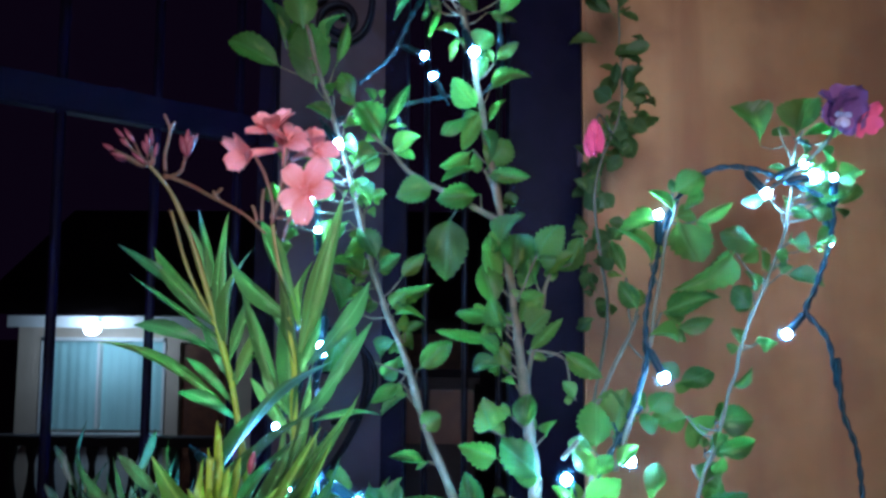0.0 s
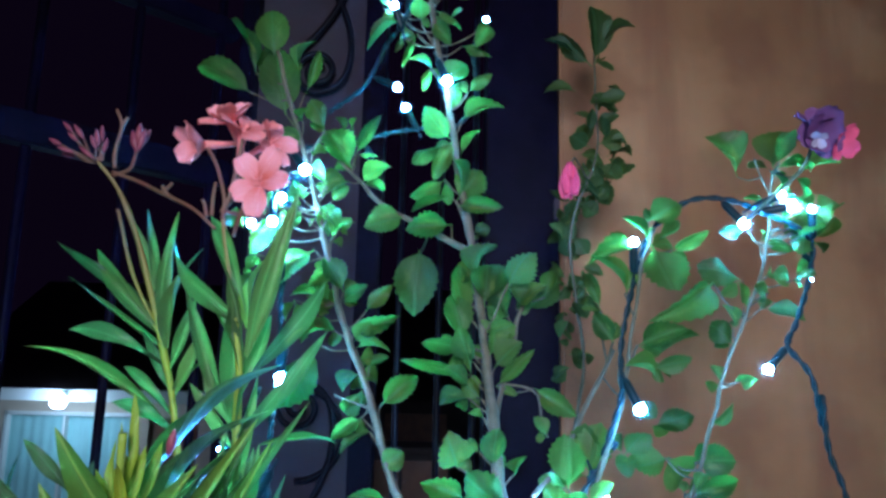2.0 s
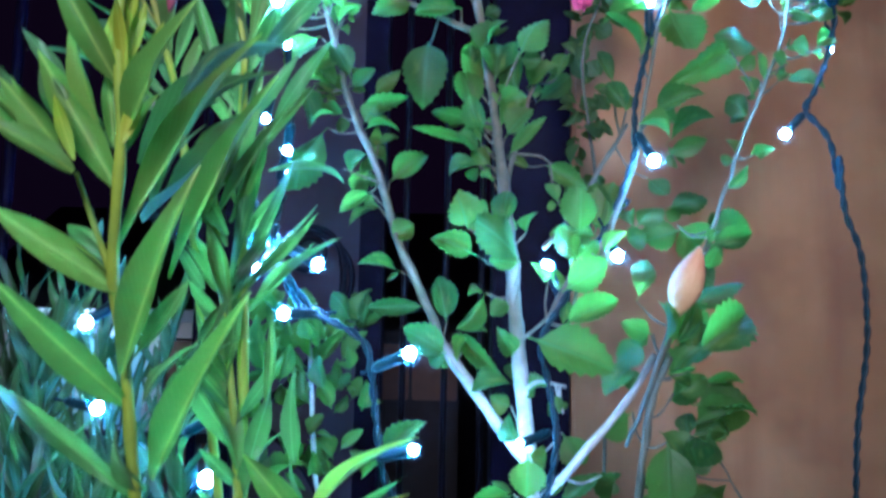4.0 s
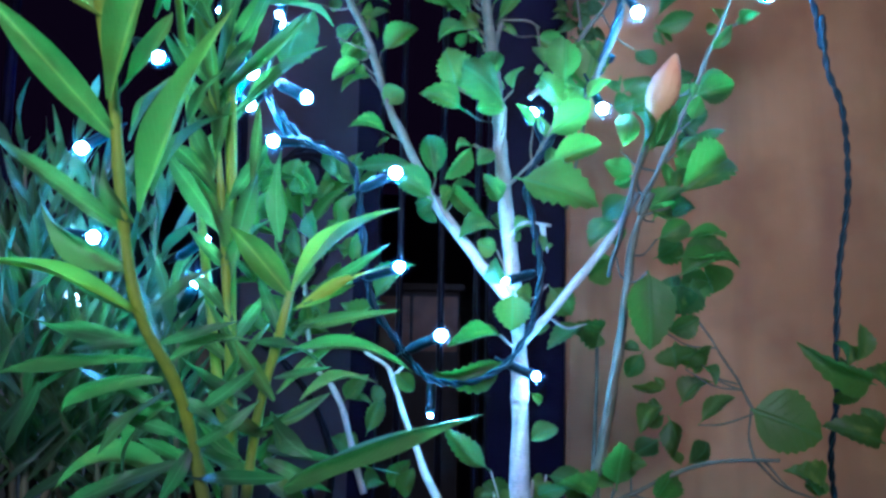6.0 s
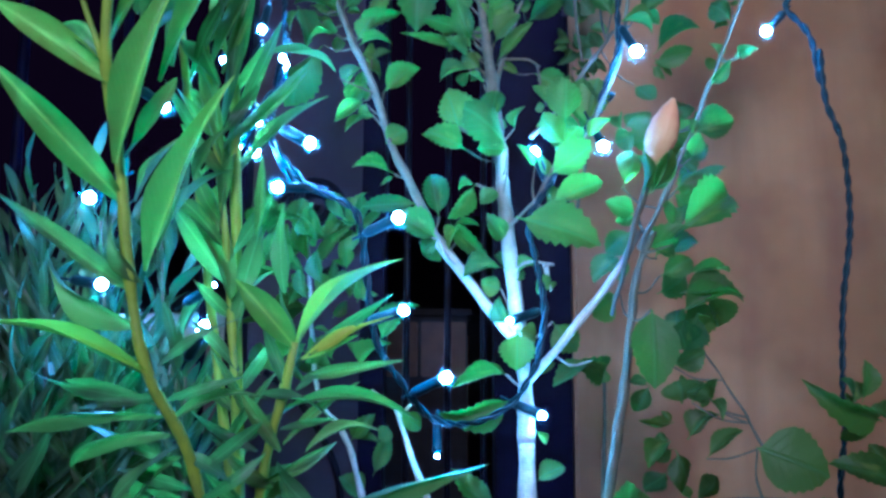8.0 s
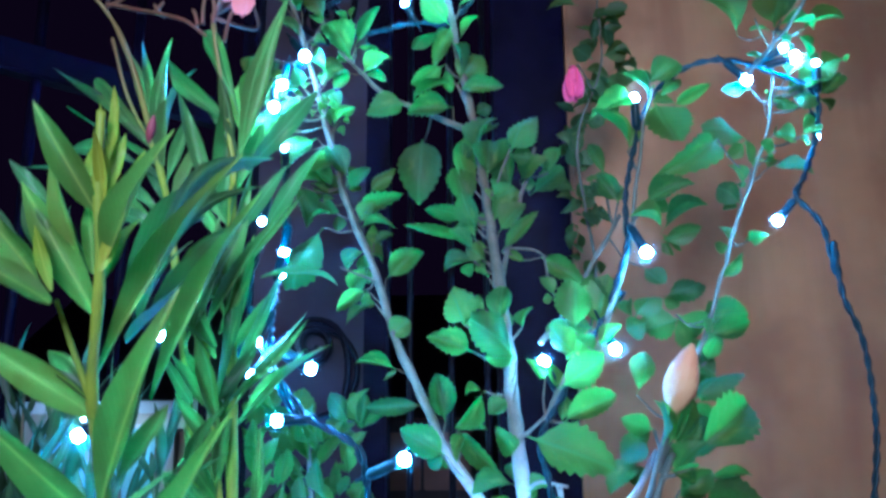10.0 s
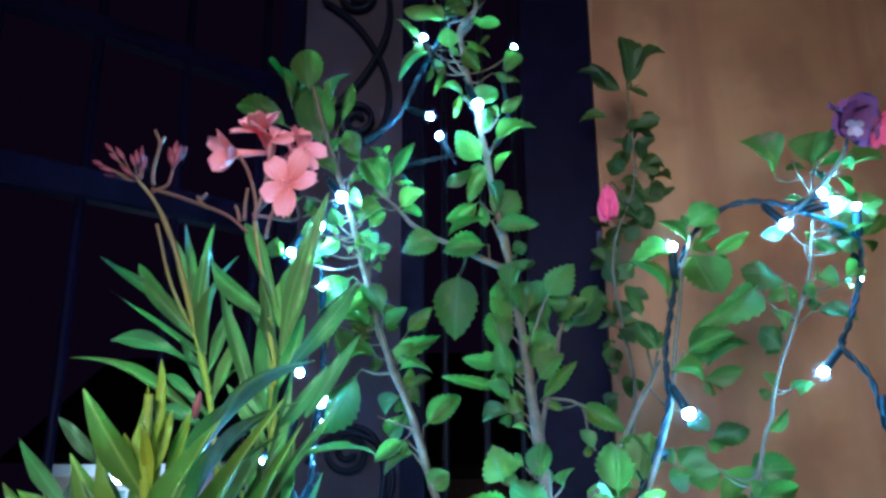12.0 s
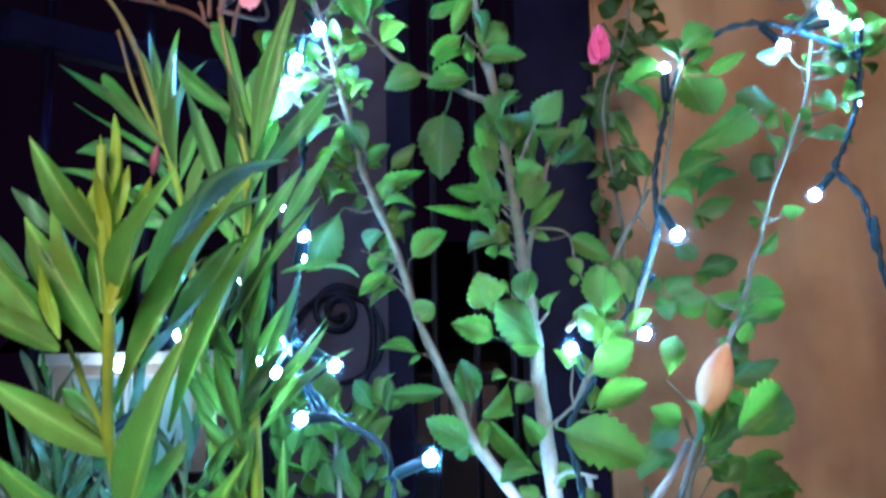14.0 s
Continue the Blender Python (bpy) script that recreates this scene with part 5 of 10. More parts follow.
stem(hibiscus, 'petiole', [(0.031, 0.875, 1.226), (0.024, 0.882, 1.227), (0.017, 0.880, 1.230)], 0.0012, 0.0008)
stem(hibiscus, 'petiole', [(-0.037, 0.935, 1.396), (-0.046, 0.942, 1.398), (-0.056, 0.940, 1.403)], 0.0012, 0.0008)
stem(hibiscus, 'petiole', [(-0.031, 0.929, 1.381), (-0.049, 0.934, 1.380), (-0.067, 0.930, 1.385)], 0.0012, 0.0008)
stem(hibiscus, 'petiole', [(-0.051, 0.949, 1.433), (-0.060, 0.955, 1.435), (-0.069, 0.952, 1.440)], 0.0012, 0.0008)
stem(hibiscus, 'petiole', [(0.107, 0.891, 1.397), (0.100, 0.899, 1.406), (0.092, 0.900, 1.417)], 0.0012, 0.0008)
stem(hibiscus, 'petiole', [(0.105, 0.900, 1.416), (0.100, 0.909, 1.424), (0.095, 0.910, 1.434)], 0.0012, 0.0008)
stem(hibiscus, 'petiole', [(0.109, 0.883, 1.379), (0.098, 0.891, 1.383), (0.087, 0.891, 1.390)], 0.0012, 0.0008)
stem(hibiscus, 'petiole', [(0.110, 0.875, 1.363), (0.101, 0.883, 1.370), (0.091, 0.883, 1.381)], 0.0012, 0.0008)
stem(hibiscus, 'petiole', [(0.113, 0.865, 1.337), (0.104, 0.873, 1.344), (0.095, 0.872, 1.355)], 0.0012, 0.0008)
stem(hibiscus, 'petiole', [(0.114, 0.862, 1.327), (0.103, 0.869, 1.333), (0.093, 0.868, 1.343)], 0.0012, 0.0008)
stem(hibiscus, 'petiole', [(0.115, 0.858, 1.317), (0.104, 0.866, 1.323), (0.093, 0.865, 1.333)], 0.0012, 0.0008)
stem(hibiscus, 'petiole', [(0.115, 0.858, 1.317), (0.110, 0.866, 1.324), (0.105, 0.865, 1.332)], 0.0012, 0.0008)
stem(hibiscus, 'petiole', [(0.117, 0.852, 1.297), (0.112, 0.859, 1.304), (0.107, 0.858, 1.314)], 0.0012, 0.0008)
stem(hibiscus, 'petiole', [(0.143, 0.914, 1.408), (0.139, 0.922, 1.413), (0.135, 0.921, 1.420)], 0.0012, 0.0008)
stem(hibiscus, 'petiole', [(0.112, 0.868, 1.346), (0.115, 0.876, 1.354), (0.118, 0.875, 1.363)], 0.0012, 0.0008)
stem(hibiscus, 'petiole', [(0.151, 0.929, 1.435), (0.155, 0.963, 1.428), (0.159, 0.990, 1.434)], 0.0012, 0.0008)
stem(hibiscus, 'petiole', [(0.152, 0.930, 1.439), (0.163, 0.935, 1.439), (0.175, 0.931, 1.443)], 0.0012, 0.0008)
stem(hibiscus, 'petiole', [(0.103, 0.910, 1.436), (0.092, 0.920, 1.441), (0.082, 0.921, 1.451)], 0.0012, 0.0008)
stem(hibiscus, 'petiole', [(0.111, 0.872, 1.355), (0.104, 0.879, 1.360), (0.097, 0.879, 1.368)], 0.0012, 0.0008)
stem(hibiscus, 'petiole', [(0.126, 0.880, 1.344), (0.144, 0.901, 1.340), (0.162, 0.913, 1.345)], 0.0012, 0.0008)
stem(hibiscus, 'petiole', [(0.121, 0.840, 1.258), (0.102, 0.847, 1.259), (0.082, 0.846, 1.268)], 0.0012, 0.0008)
stem(hibiscus, 'petiole', [(0.123, 0.830, 1.229), (0.106, 0.836, 1.233), (0.090, 0.835, 1.242)], 0.0012, 0.0008)
stem(hibiscus, 'petiole', [(0.126, 0.819, 1.188), (0.126, 0.808, 1.206), (0.127, 0.790, 1.232)], 0.0012, 0.0008)
stem(hibiscus, 'petiole', [(0.120, 0.843, 1.267), (0.112, 0.850, 1.273), (0.103, 0.849, 1.282)], 0.0012, 0.0008)
stem(hibiscus, 'petiole', [(0.122, 0.837, 1.250), (0.129, 0.844, 1.256), (0.136, 0.843, 1.265)], 0.0012, 0.0008)
stem(hibiscus, 'petiole', [(0.124, 0.820, 1.204), (0.112, 0.825, 1.203), (0.099, 0.822, 1.207)], 0.0012, 0.0008)
stem(hibiscus, 'petiole', [(0.061, 0.845, 1.163), (0.062, 0.852, 1.171), (0.064, 0.851, 1.181)], 0.0012, 0.0008)
stem(hibiscus, 'petiole', [(0.082, 0.832, 1.130), (0.074, 0.820, 1.138), (0.065, 0.800, 1.153)], 0.0012, 0.0008)
stem(hibiscus, 'petiole', [(0.069, 0.840, 1.150), (0.072, 0.846, 1.160), (0.076, 0.845, 1.173)], 0.0012, 0.0008)
stem(hibiscus, 'petiole', [(0.137, 0.802, 1.172), (0.135, 0.795, 1.168), (0.133, 0.780, 1.168)], 0.0012, 0.0008)
stem(hibiscus, 'petiole', [(0.151, 0.792, 1.184), (0.156, 0.795, 1.194), (0.162, 0.790, 1.207)], 0.0012, 0.0008)
stem(hibiscus, 'petiole', [(0.151, 0.792, 1.184), (0.164, 0.795, 1.205), (0.178, 0.790, 1.235)], 0.0012, 0.0008)
stem(hibiscus, 'petiole', [(0.151, 0.792, 1.184), (0.163, 0.795, 1.205), (0.175, 0.790, 1.235)], 0.0012, 0.0008)
stem(hibiscus, 'petiole', [(0.151, 0.792, 1.184), (0.157, 0.795, 1.180), (0.164, 0.790, 1.179)], 0.0012, 0.0008)
stem(hibiscus, 'petiole', [(0.136, 0.812, 1.084), (0.129, 0.817, 1.095), (0.122, 0.814, 1.109)], 0.0012, 0.0008)
stem(hibiscus, 'petiole', [(0.160, 0.787, 1.129), (0.161, 0.790, 1.115), (0.163, 0.785, 1.106)], 0.0012, 0.0008)
stem(hibiscus, 'petiole', [(0.069, 0.840, 1.150), (0.057, 0.846, 1.151), (0.045, 0.845, 1.156)], 0.0012, 0.0008)
stem(hibiscus, 'petiole', [(0.073, 0.837, 1.143), (0.079, 0.843, 1.153), (0.084, 0.842, 1.168)], 0.0012, 0.0008)
stem(hibiscus, 'petiole', [(0.151, 0.792, 1.184), (0.150, 0.795, 1.197), (0.150, 0.790, 1.216)], 0.0012, 0.0008)
stem(hibiscus, 'petiole', [(0.160, 0.866, 1.337), (0.165, 0.870, 1.313), (0.169, 0.865, 1.297)], 0.0012, 0.0008)
stem(hibiscus, 'petiole', [(0.139, 0.810, 1.054), (0.137, 0.802, 1.060), (0.134, 0.785, 1.072)], 0.0012, 0.0008)
stem(hibiscus, 'petiole', [(0.142, 0.810, 1.021), (0.134, 0.814, 1.026), (0.126, 0.810, 1.034)], 0.0012, 0.0008)
stem(hibiscus, 'petiole', [(0.143, 0.810, 0.998), (0.136, 0.814, 1.004), (0.129, 0.810, 1.012)], 0.0012, 0.0008)
stem(hibiscus, 'petiole', [(0.165, 0.804, 1.051), (0.186, 0.831, 1.042), (0.207, 0.850, 1.046)], 0.0012, 0.0008)
stem(hibiscus, 'petiole', [(0.143, 0.811, 0.834), (0.131, 0.814, 0.873), (0.119, 0.810, 0.918)], 0.0012, 0.0008)
stem(hibiscus, 'petiole', [(0.143, 0.811, 0.834), (0.147, 0.814, 0.887), (0.151, 0.810, 0.943)], 0.0012, 0.0008)
stem(hibiscus, 'petiole', [(0.142, 0.812, 0.763), (0.147, 0.815, 0.828), (0.151, 0.810, 0.894)], 0.0012, 0.0008)
stem(hibiscus, 'petiole', [(0.143, 0.811, 0.834), (0.154, 0.814, 0.872), (0.165, 0.810, 0.916)], 0.0012, 0.0008)
stem(hibiscus, 'petiole', [(0.142, 0.812, 0.763), (0.132, 0.815, 0.829), (0.121, 0.810, 0.899)], 0.0012, 0.0008)
stem(hibiscus, 'petiole', [(0.138, 0.811, 1.064), (0.155, 0.839, 1.067), (0.172, 0.860, 1.082)], 0.0012, 0.0008)
stem(hibiscus, 'petiole', [(0.142, 0.812, 0.763), (0.143, 0.815, 0.831), (0.143, 0.810, 0.900)], 0.0012, 0.0008)
stem(hibiscus, 'petiole', [(0.142, 0.812, 0.763), (0.148, 0.815, 0.835), (0.154, 0.810, 0.911)], 0.0012, 0.0008)
stem(hibiscus, 'petiole', [(0.143, 0.810, 0.975), (0.147, 0.814, 0.980), (0.151, 0.810, 0.986)], 0.0012, 0.0008)
stem(hibiscus, 'petiole', [(0.063, 0.935, 1.685), (0.055, 0.945, 1.695), (0.048, 0.947, 1.707)], 0.0012, 0.0008)
stem(hibiscus, 'petiole', [(0.060, 0.936, 1.696), (0.052, 0.947, 1.702), (0.043, 0.949, 1.711)], 0.0012, 0.0008)
stem(hibiscus, 'petiole', [(0.067, 0.934, 1.665), (0.067, 0.943, 1.676), (0.067, 0.943, 1.690)], 0.0012, 0.0008)
stem(hibiscus, 'petiole', [(0.069, 0.935, 1.655), (0.078, 0.943, 1.664), (0.088, 0.942, 1.677)], 0.0012, 0.0008)
stem(hibiscus, 'petiole', [(0.078, 0.945, 1.595), (0.075, 0.951, 1.608), (0.072, 0.949, 1.622)], 0.0012, 0.0008)
stem(hibiscus, 'petiole', [(0.085, 0.944, 1.557), (0.074, 0.952, 1.565), (0.064, 0.953, 1.577)], 0.0012, 0.0008)
stem(hibiscus, 'petiole', [(0.096, 0.934, 1.491), (0.097, 0.945, 1.502), (0.097, 0.947, 1.514)], 0.0012, 0.0008)
stem(hibiscus, 'petiole', [(0.096, 0.934, 1.490), (0.099, 0.940, 1.486), (0.102, 0.938, 1.484)], 0.0012, 0.0008)
stem(hibiscus, 'petiole', [(-0.116, 0.921, 1.668), (-0.111, 0.928, 1.679), (-0.106, 0.927, 1.693)], 0.0012, 0.0008)
stem(hibiscus, 'petiole', [(-0.118, 0.920, 1.677), (-0.135, 0.926, 1.680), (-0.152, 0.925, 1.688)], 0.0012, 0.0008)
stem(hibiscus, 'petiole', [(-0.096, 0.935, 1.600), (-0.084, 0.940, 1.610), (-0.073, 0.938, 1.627)], 0.0012, 0.0008)
stem(hibiscus, 'petiole', [(-0.036, 0.959, 1.579), (-0.040, 0.966, 1.584), (-0.044, 0.964, 1.590)], 0.0012, 0.0008)
stem(hibiscus, 'petiole', [(-0.043, 0.957, 1.585), (-0.041, 0.963, 1.594), (-0.039, 0.961, 1.608)], 0.0012, 0.0008)
stem(hibiscus, 'petiole', [(-0.026, 0.961, 1.567), (-0.029, 0.969, 1.570), (-0.032, 0.968, 1.575)], 0.0012, 0.0008)
stem(hibiscus, 'petiole', [(-0.091, 0.938, 1.584), (-0.089, 0.945, 1.591), (-0.087, 0.943, 1.600)], 0.0012, 0.0008)
stem(hibiscus, 'petiole', [(-0.091, 0.938, 1.584), (-0.115, 0.945, 1.581), (-0.138, 0.943, 1.586)], 0.0012, 0.0008)
stem(hibiscus, 'petiole', [(-0.073, 0.951, 1.517), (-0.093, 0.953, 1.515), (-0.113, 0.948, 1.520)], 0.0012, 0.0008)
stem(hibiscus, 'petiole', [(-0.070, 0.952, 1.508), (-0.101, 0.954, 1.502), (-0.131, 0.948, 1.508)], 0.0012, 0.0008)
stem(hibiscus, 'petiole', [(-0.077, 0.949, 1.534), (-0.091, 0.953, 1.535), (-0.105, 0.948, 1.542)], 0.0012, 0.0008)
stem(hibiscus, 'petiole', [(-0.068, 0.952, 1.497), (-0.061, 0.960, 1.506), (-0.055, 0.959, 1.518)], 0.0012, 0.0008)
stem(hibiscus, 'petiole', [(-0.080, 0.947, 1.547), (-0.074, 0.947, 1.553), (-0.067, 0.938, 1.563)], 0.0012, 0.0008)
stem(hibiscus, 'petiole', [(-0.084, 0.944, 1.558), (-0.099, 0.950, 1.560), (-0.115, 0.948, 1.567)], 0.0012, 0.0008)
stem(hibiscus, 'petiole', [(-0.079, 0.948, 1.540), (-0.099, 0.952, 1.537), (-0.120, 0.948, 1.541)], 0.0012, 0.0008)
stem(hibiscus, 'petiole', [(-0.073, 0.951, 1.517), (-0.084, 0.953, 1.522), (-0.096, 0.948, 1.531)], 0.0012, 0.0008)
stem(hibiscus, 'petiole', [(-0.065, 0.953, 1.486), (-0.104, 0.954, 1.478), (-0.142, 0.948, 1.485)], 0.0012, 0.0008)
stem(hibiscus, 'petiole', [(-0.060, 0.953, 1.465), (-0.064, 0.961, 1.476), (-0.068, 0.961, 1.488)], 0.0012, 0.0008)
stem(hibiscus, 'petiole', [(-0.065, 0.953, 1.486), (-0.064, 0.960, 1.495), (-0.063, 0.960, 1.506)], 0.0012, 0.0008)
stem(hibiscus, 'petiole', [(-0.051, 0.949, 1.433), (-0.075, 0.953, 1.429), (-0.099, 0.948, 1.435)], 0.0012, 0.0008)
stem(hibiscus, 'petiole', [(-0.051, 0.949, 1.433), (-0.069, 0.959, 1.433), (-0.087, 0.960, 1.441)], 0.0012, 0.0008)
stem(hibiscus, 'petiole', [(-0.044, 0.943, 1.415), (-0.059, 0.953, 1.414), (-0.074, 0.955, 1.418)], 0.0012, 0.0008)
stem(hibiscus, 'petiole', [(-0.079, 0.948, 1.540), (-0.088, 0.952, 1.544), (-0.097, 0.948, 1.550)], 0.0012, 0.0008)
stem(hibiscus, 'petiole', [(-0.055, 0.952, 1.447), (-0.061, 0.960, 1.457), (-0.067, 0.961, 1.469)], 0.0012, 0.0008)
stem(hibiscus, 'petiole', [(-0.073, 0.951, 1.517), (-0.078, 0.958, 1.523), (-0.083, 0.957, 1.531)], 0.0012, 0.0008)
stem(hibiscus, 'petiole', [(0.022, 0.950, 1.832), (0.018, 0.958, 1.835), (0.013, 0.958, 1.840)], 0.0012, 0.0008)
stem(hibiscus, 'petiole', [(0.026, 0.950, 1.819), (0.038, 0.958, 1.826), (0.051, 0.958, 1.839)], 0.0012, 0.0008)
stem(hibiscus, 'petiole', [(0.024, 0.950, 1.826), (0.040, 0.958, 1.833), (0.055, 0.958, 1.847)], 0.0012, 0.0008)
stem(hibiscus, 'petiole', [(0.033, 0.951, 1.795), (0.046, 0.958, 1.803), (0.058, 0.958, 1.817)], 0.0012, 0.0008)
stem(hibiscus, 'petiole', [(0.036, 0.951, 1.786), (0.047, 0.958, 1.796), (0.058, 0.958, 1.812)], 0.0012, 0.0008)
stem(hibiscus, 'petiole', [(0.047, 0.949, 1.748), (0.040, 0.947, 1.753), (0.033, 0.938, 1.761)], 0.0012, 0.0008)
stem(hibiscus, 'petiole', [(0.041, 0.951, 1.767), (0.045, 0.958, 1.775), (0.048, 0.958, 1.786)], 0.0012, 0.0008)
stem(hibiscus, 'petiole', [(0.044, 0.950, 1.758), (0.027, 0.958, 1.763), (0.011, 0.958, 1.773)], 0.0012, 0.0008)
stem(hibiscus, 'petiole', [(0.049, 0.946, 1.738), (0.038, 0.956, 1.746), (0.027, 0.958, 1.757)], 0.0012, 0.0008)
stem(hibiscus, 'petiole', [(-0.051, 0.949, 1.433), (-0.048, 0.959, 1.438), (-0.046, 0.960, 1.446)], 0.0012, 0.0008)
stem(hibiscus, 'petiole', [(-0.046, 0.945, 1.421), (-0.047, 0.955, 1.427), (-0.047, 0.957, 1.435)], 0.0012, 0.0008)
stem(hibiscus, 'petiole', [(-0.023, 0.923, 1.365), (-0.025, 0.934, 1.373), (-0.027, 0.937, 1.383)], 0.0012, 0.0008)
stem(hibiscus, 'petiole', [(-0.020, 0.919, 1.357), (-0.022, 0.931, 1.364), (-0.024, 0.934, 1.372)], 0.0012, 0.0008)
stem(hibiscus, 'petiole', [(-0.012, 0.913, 1.340), (-0.017, 0.924, 1.347), (-0.021, 0.927, 1.356)], 0.0012, 0.0008)
stem(hibiscus, 'petiole', [(-0.006, 0.907, 1.323), (-0.011, 0.918, 1.330), (-0.017, 0.921, 1.339)], 0.0012, 0.0008)
stem(hibiscus, 'petiole', [(0.003, 0.900, 1.295), (-0.007, 0.907, 1.302), (-0.016, 0.906, 1.311)], 0.0012, 0.0008)
stem(hibiscus, 'petiole', [(0.006, 0.897, 1.286), (-0.001, 0.907, 1.290), (-0.007, 0.908, 1.297)], 0.0012, 0.0008)
stem(hibiscus, 'petiole', [(0.031, 0.875, 1.226), (0.024, 0.886, 1.227), (0.017, 0.888, 1.230)], 0.0012, 0.0008)
stem(hibiscus, 'petiole', [(-0.037, 0.935, 1.396), (-0.046, 0.946, 1.398), (-0.056, 0.948, 1.403)], 0.0012, 0.0008)
stem(hibiscus, 'petiole', [(-0.051, 0.949, 1.433), (-0.060, 0.959, 1.435), (-0.069, 0.960, 1.440)], 0.0012, 0.0008)
stem(hibiscus, 'petiole', [(0.109, 0.883, 1.379), (0.098, 0.895, 1.382), (0.087, 0.899, 1.390)], 0.0012, 0.0008)
stem(hibiscus, 'petiole', [(0.110, 0.879, 1.371), (0.100, 0.889, 1.374), (0.091, 0.891, 1.381)], 0.0012, 0.0008)
stem(hibiscus, 'petiole', [(0.112, 0.868, 1.346), (0.104, 0.878, 1.349), (0.095, 0.880, 1.355)], 0.0012, 0.0008)
stem(hibiscus, 'petiole', [(0.114, 0.862, 1.327), (0.103, 0.873, 1.333), (0.093, 0.876, 1.343)], 0.0012, 0.0008)
stem(hibiscus, 'petiole', [(0.115, 0.858, 1.317), (0.104, 0.870, 1.323), (0.093, 0.873, 1.333)], 0.0012, 0.0008)
stem(hibiscus, 'petiole', [(0.115, 0.858, 1.317), (0.110, 0.870, 1.323), (0.105, 0.873, 1.332)], 0.0012, 0.0008)
stem(hibiscus, 'petiole', [(0.106, 0.895, 1.406), (0.107, 0.908, 1.416), (0.108, 0.913, 1.428)], 0.0012, 0.0008)
stem(hibiscus, 'petiole', [(0.143, 0.914, 1.408), (0.139, 0.926, 1.412), (0.135, 0.929, 1.420)], 0.0012, 0.0008)
stem(hibiscus, 'petiole', [(0.124, 0.880, 1.348), (0.122, 0.888, 1.346), (0.120, 0.888, 1.345)], 0.0012, 0.0008)
stem(hibiscus, 'petiole', [(0.149, 0.925, 1.427), (0.146, 0.934, 1.429), (0.144, 0.935, 1.432)], 0.0012, 0.0008)
stem(hibiscus, 'petiole', [(0.124, 0.874, 1.430), (0.127, 0.880, 1.436), (0.131, 0.879, 1.444)], 0.0012, 0.0008)
stem(hibiscus, 'petiole', [(0.152, 0.930, 1.439), (0.163, 0.939, 1.439), (0.175, 0.939, 1.443)], 0.0012, 0.0008)
stem(hibiscus, 'petiole', [(0.102, 0.916, 1.446), (0.099, 0.926, 1.453), (0.096, 0.929, 1.461)], 0.0012, 0.0008)
stem(hibiscus, 'petiole', [(0.103, 0.910, 1.436), (0.092, 0.924, 1.441), (0.082, 0.929, 1.451)], 0.0012, 0.0008)
stem(hibiscus, 'petiole', [(0.111, 0.872, 1.355), (0.104, 0.883, 1.360), (0.097, 0.887, 1.368)], 0.0012, 0.0008)
stem(hibiscus, 'petiole', [(0.110, 0.875, 1.363), (0.111, 0.885, 1.367), (0.112, 0.887, 1.373)], 0.0012, 0.0008)
stem(hibiscus, 'petiole', [(0.121, 0.840, 1.258), (0.118, 0.849, 1.263), (0.116, 0.851, 1.270)], 0.0012, 0.0008)
stem(hibiscus, 'petiole', [(0.121, 0.840, 1.258), (0.102, 0.851, 1.259), (0.082, 0.854, 1.268)], 0.0012, 0.0008)
stem(hibiscus, 'petiole', [(0.124, 0.822, 1.211), (0.125, 0.814, 1.218), (0.127, 0.798, 1.232)], 0.0012, 0.0008)
stem(hibiscus, 'petiole', [(0.124, 0.820, 1.204), (0.112, 0.829, 1.203), (0.099, 0.830, 1.207)], 0.0012, 0.0008)
stem(hibiscus, 'petiole', [(0.082, 0.832, 1.130), (0.074, 0.824, 1.139), (0.065, 0.808, 1.153)], 0.0012, 0.0008)
stem(hibiscus, 'petiole', [(0.065, 0.842, 1.156), (0.070, 0.852, 1.163), (0.076, 0.853, 1.173)], 0.0012, 0.0008)
stem(hibiscus, 'petiole', [(0.130, 0.816, 1.136), (0.128, 0.824, 1.143), (0.125, 0.825, 1.152)], 0.0012, 0.0008)
stem(hibiscus, 'petiole', [(0.151, 0.792, 1.184), (0.156, 0.799, 1.194), (0.162, 0.798, 1.207)], 0.0012, 0.0008)
stem(hibiscus, 'petiole', [(0.151, 0.792, 1.184), (0.163, 0.799, 1.205), (0.175, 0.798, 1.235)], 0.0012, 0.0008)
stem(hibiscus, 'petiole', [(0.149, 0.794, 1.183), (0.156, 0.800, 1.179), (0.164, 0.798, 1.179)], 0.0012, 0.0008)
stem(hibiscus, 'petiole', [(0.133, 0.814, 1.105), (0.129, 0.822, 1.116), (0.125, 0.823, 1.128)], 0.0012, 0.0008)
stem(hibiscus, 'petiole', [(0.157, 0.789, 1.130), (0.160, 0.795, 1.116), (0.163, 0.793, 1.106)], 0.0012, 0.0008)
stem(hibiscus, 'petiole', [(0.160, 0.866, 1.337), (0.165, 0.874, 1.313), (0.169, 0.873, 1.297)], 0.0012, 0.0008)
stem(hibiscus, 'petiole', [(0.139, 0.810, 1.054), (0.137, 0.806, 1.061), (0.134, 0.793, 1.072)], 0.0012, 0.0008)
stem(hibiscus, 'petiole', [(0.131, 0.812, 1.066), (0.129, 0.821, 1.071), (0.127, 0.822, 1.077)], 0.0012, 0.0008)
stem(hibiscus, 'petiole', [(0.142, 0.810, 1.021), (0.134, 0.818, 1.026), (0.126, 0.818, 1.034)], 0.0012, 0.0008)
stem(hibiscus, 'petiole', [(0.142, 0.810, 1.025), (0.146, 0.817, 1.028), (0.150, 0.816, 1.033)], 0.0012, 0.0008)
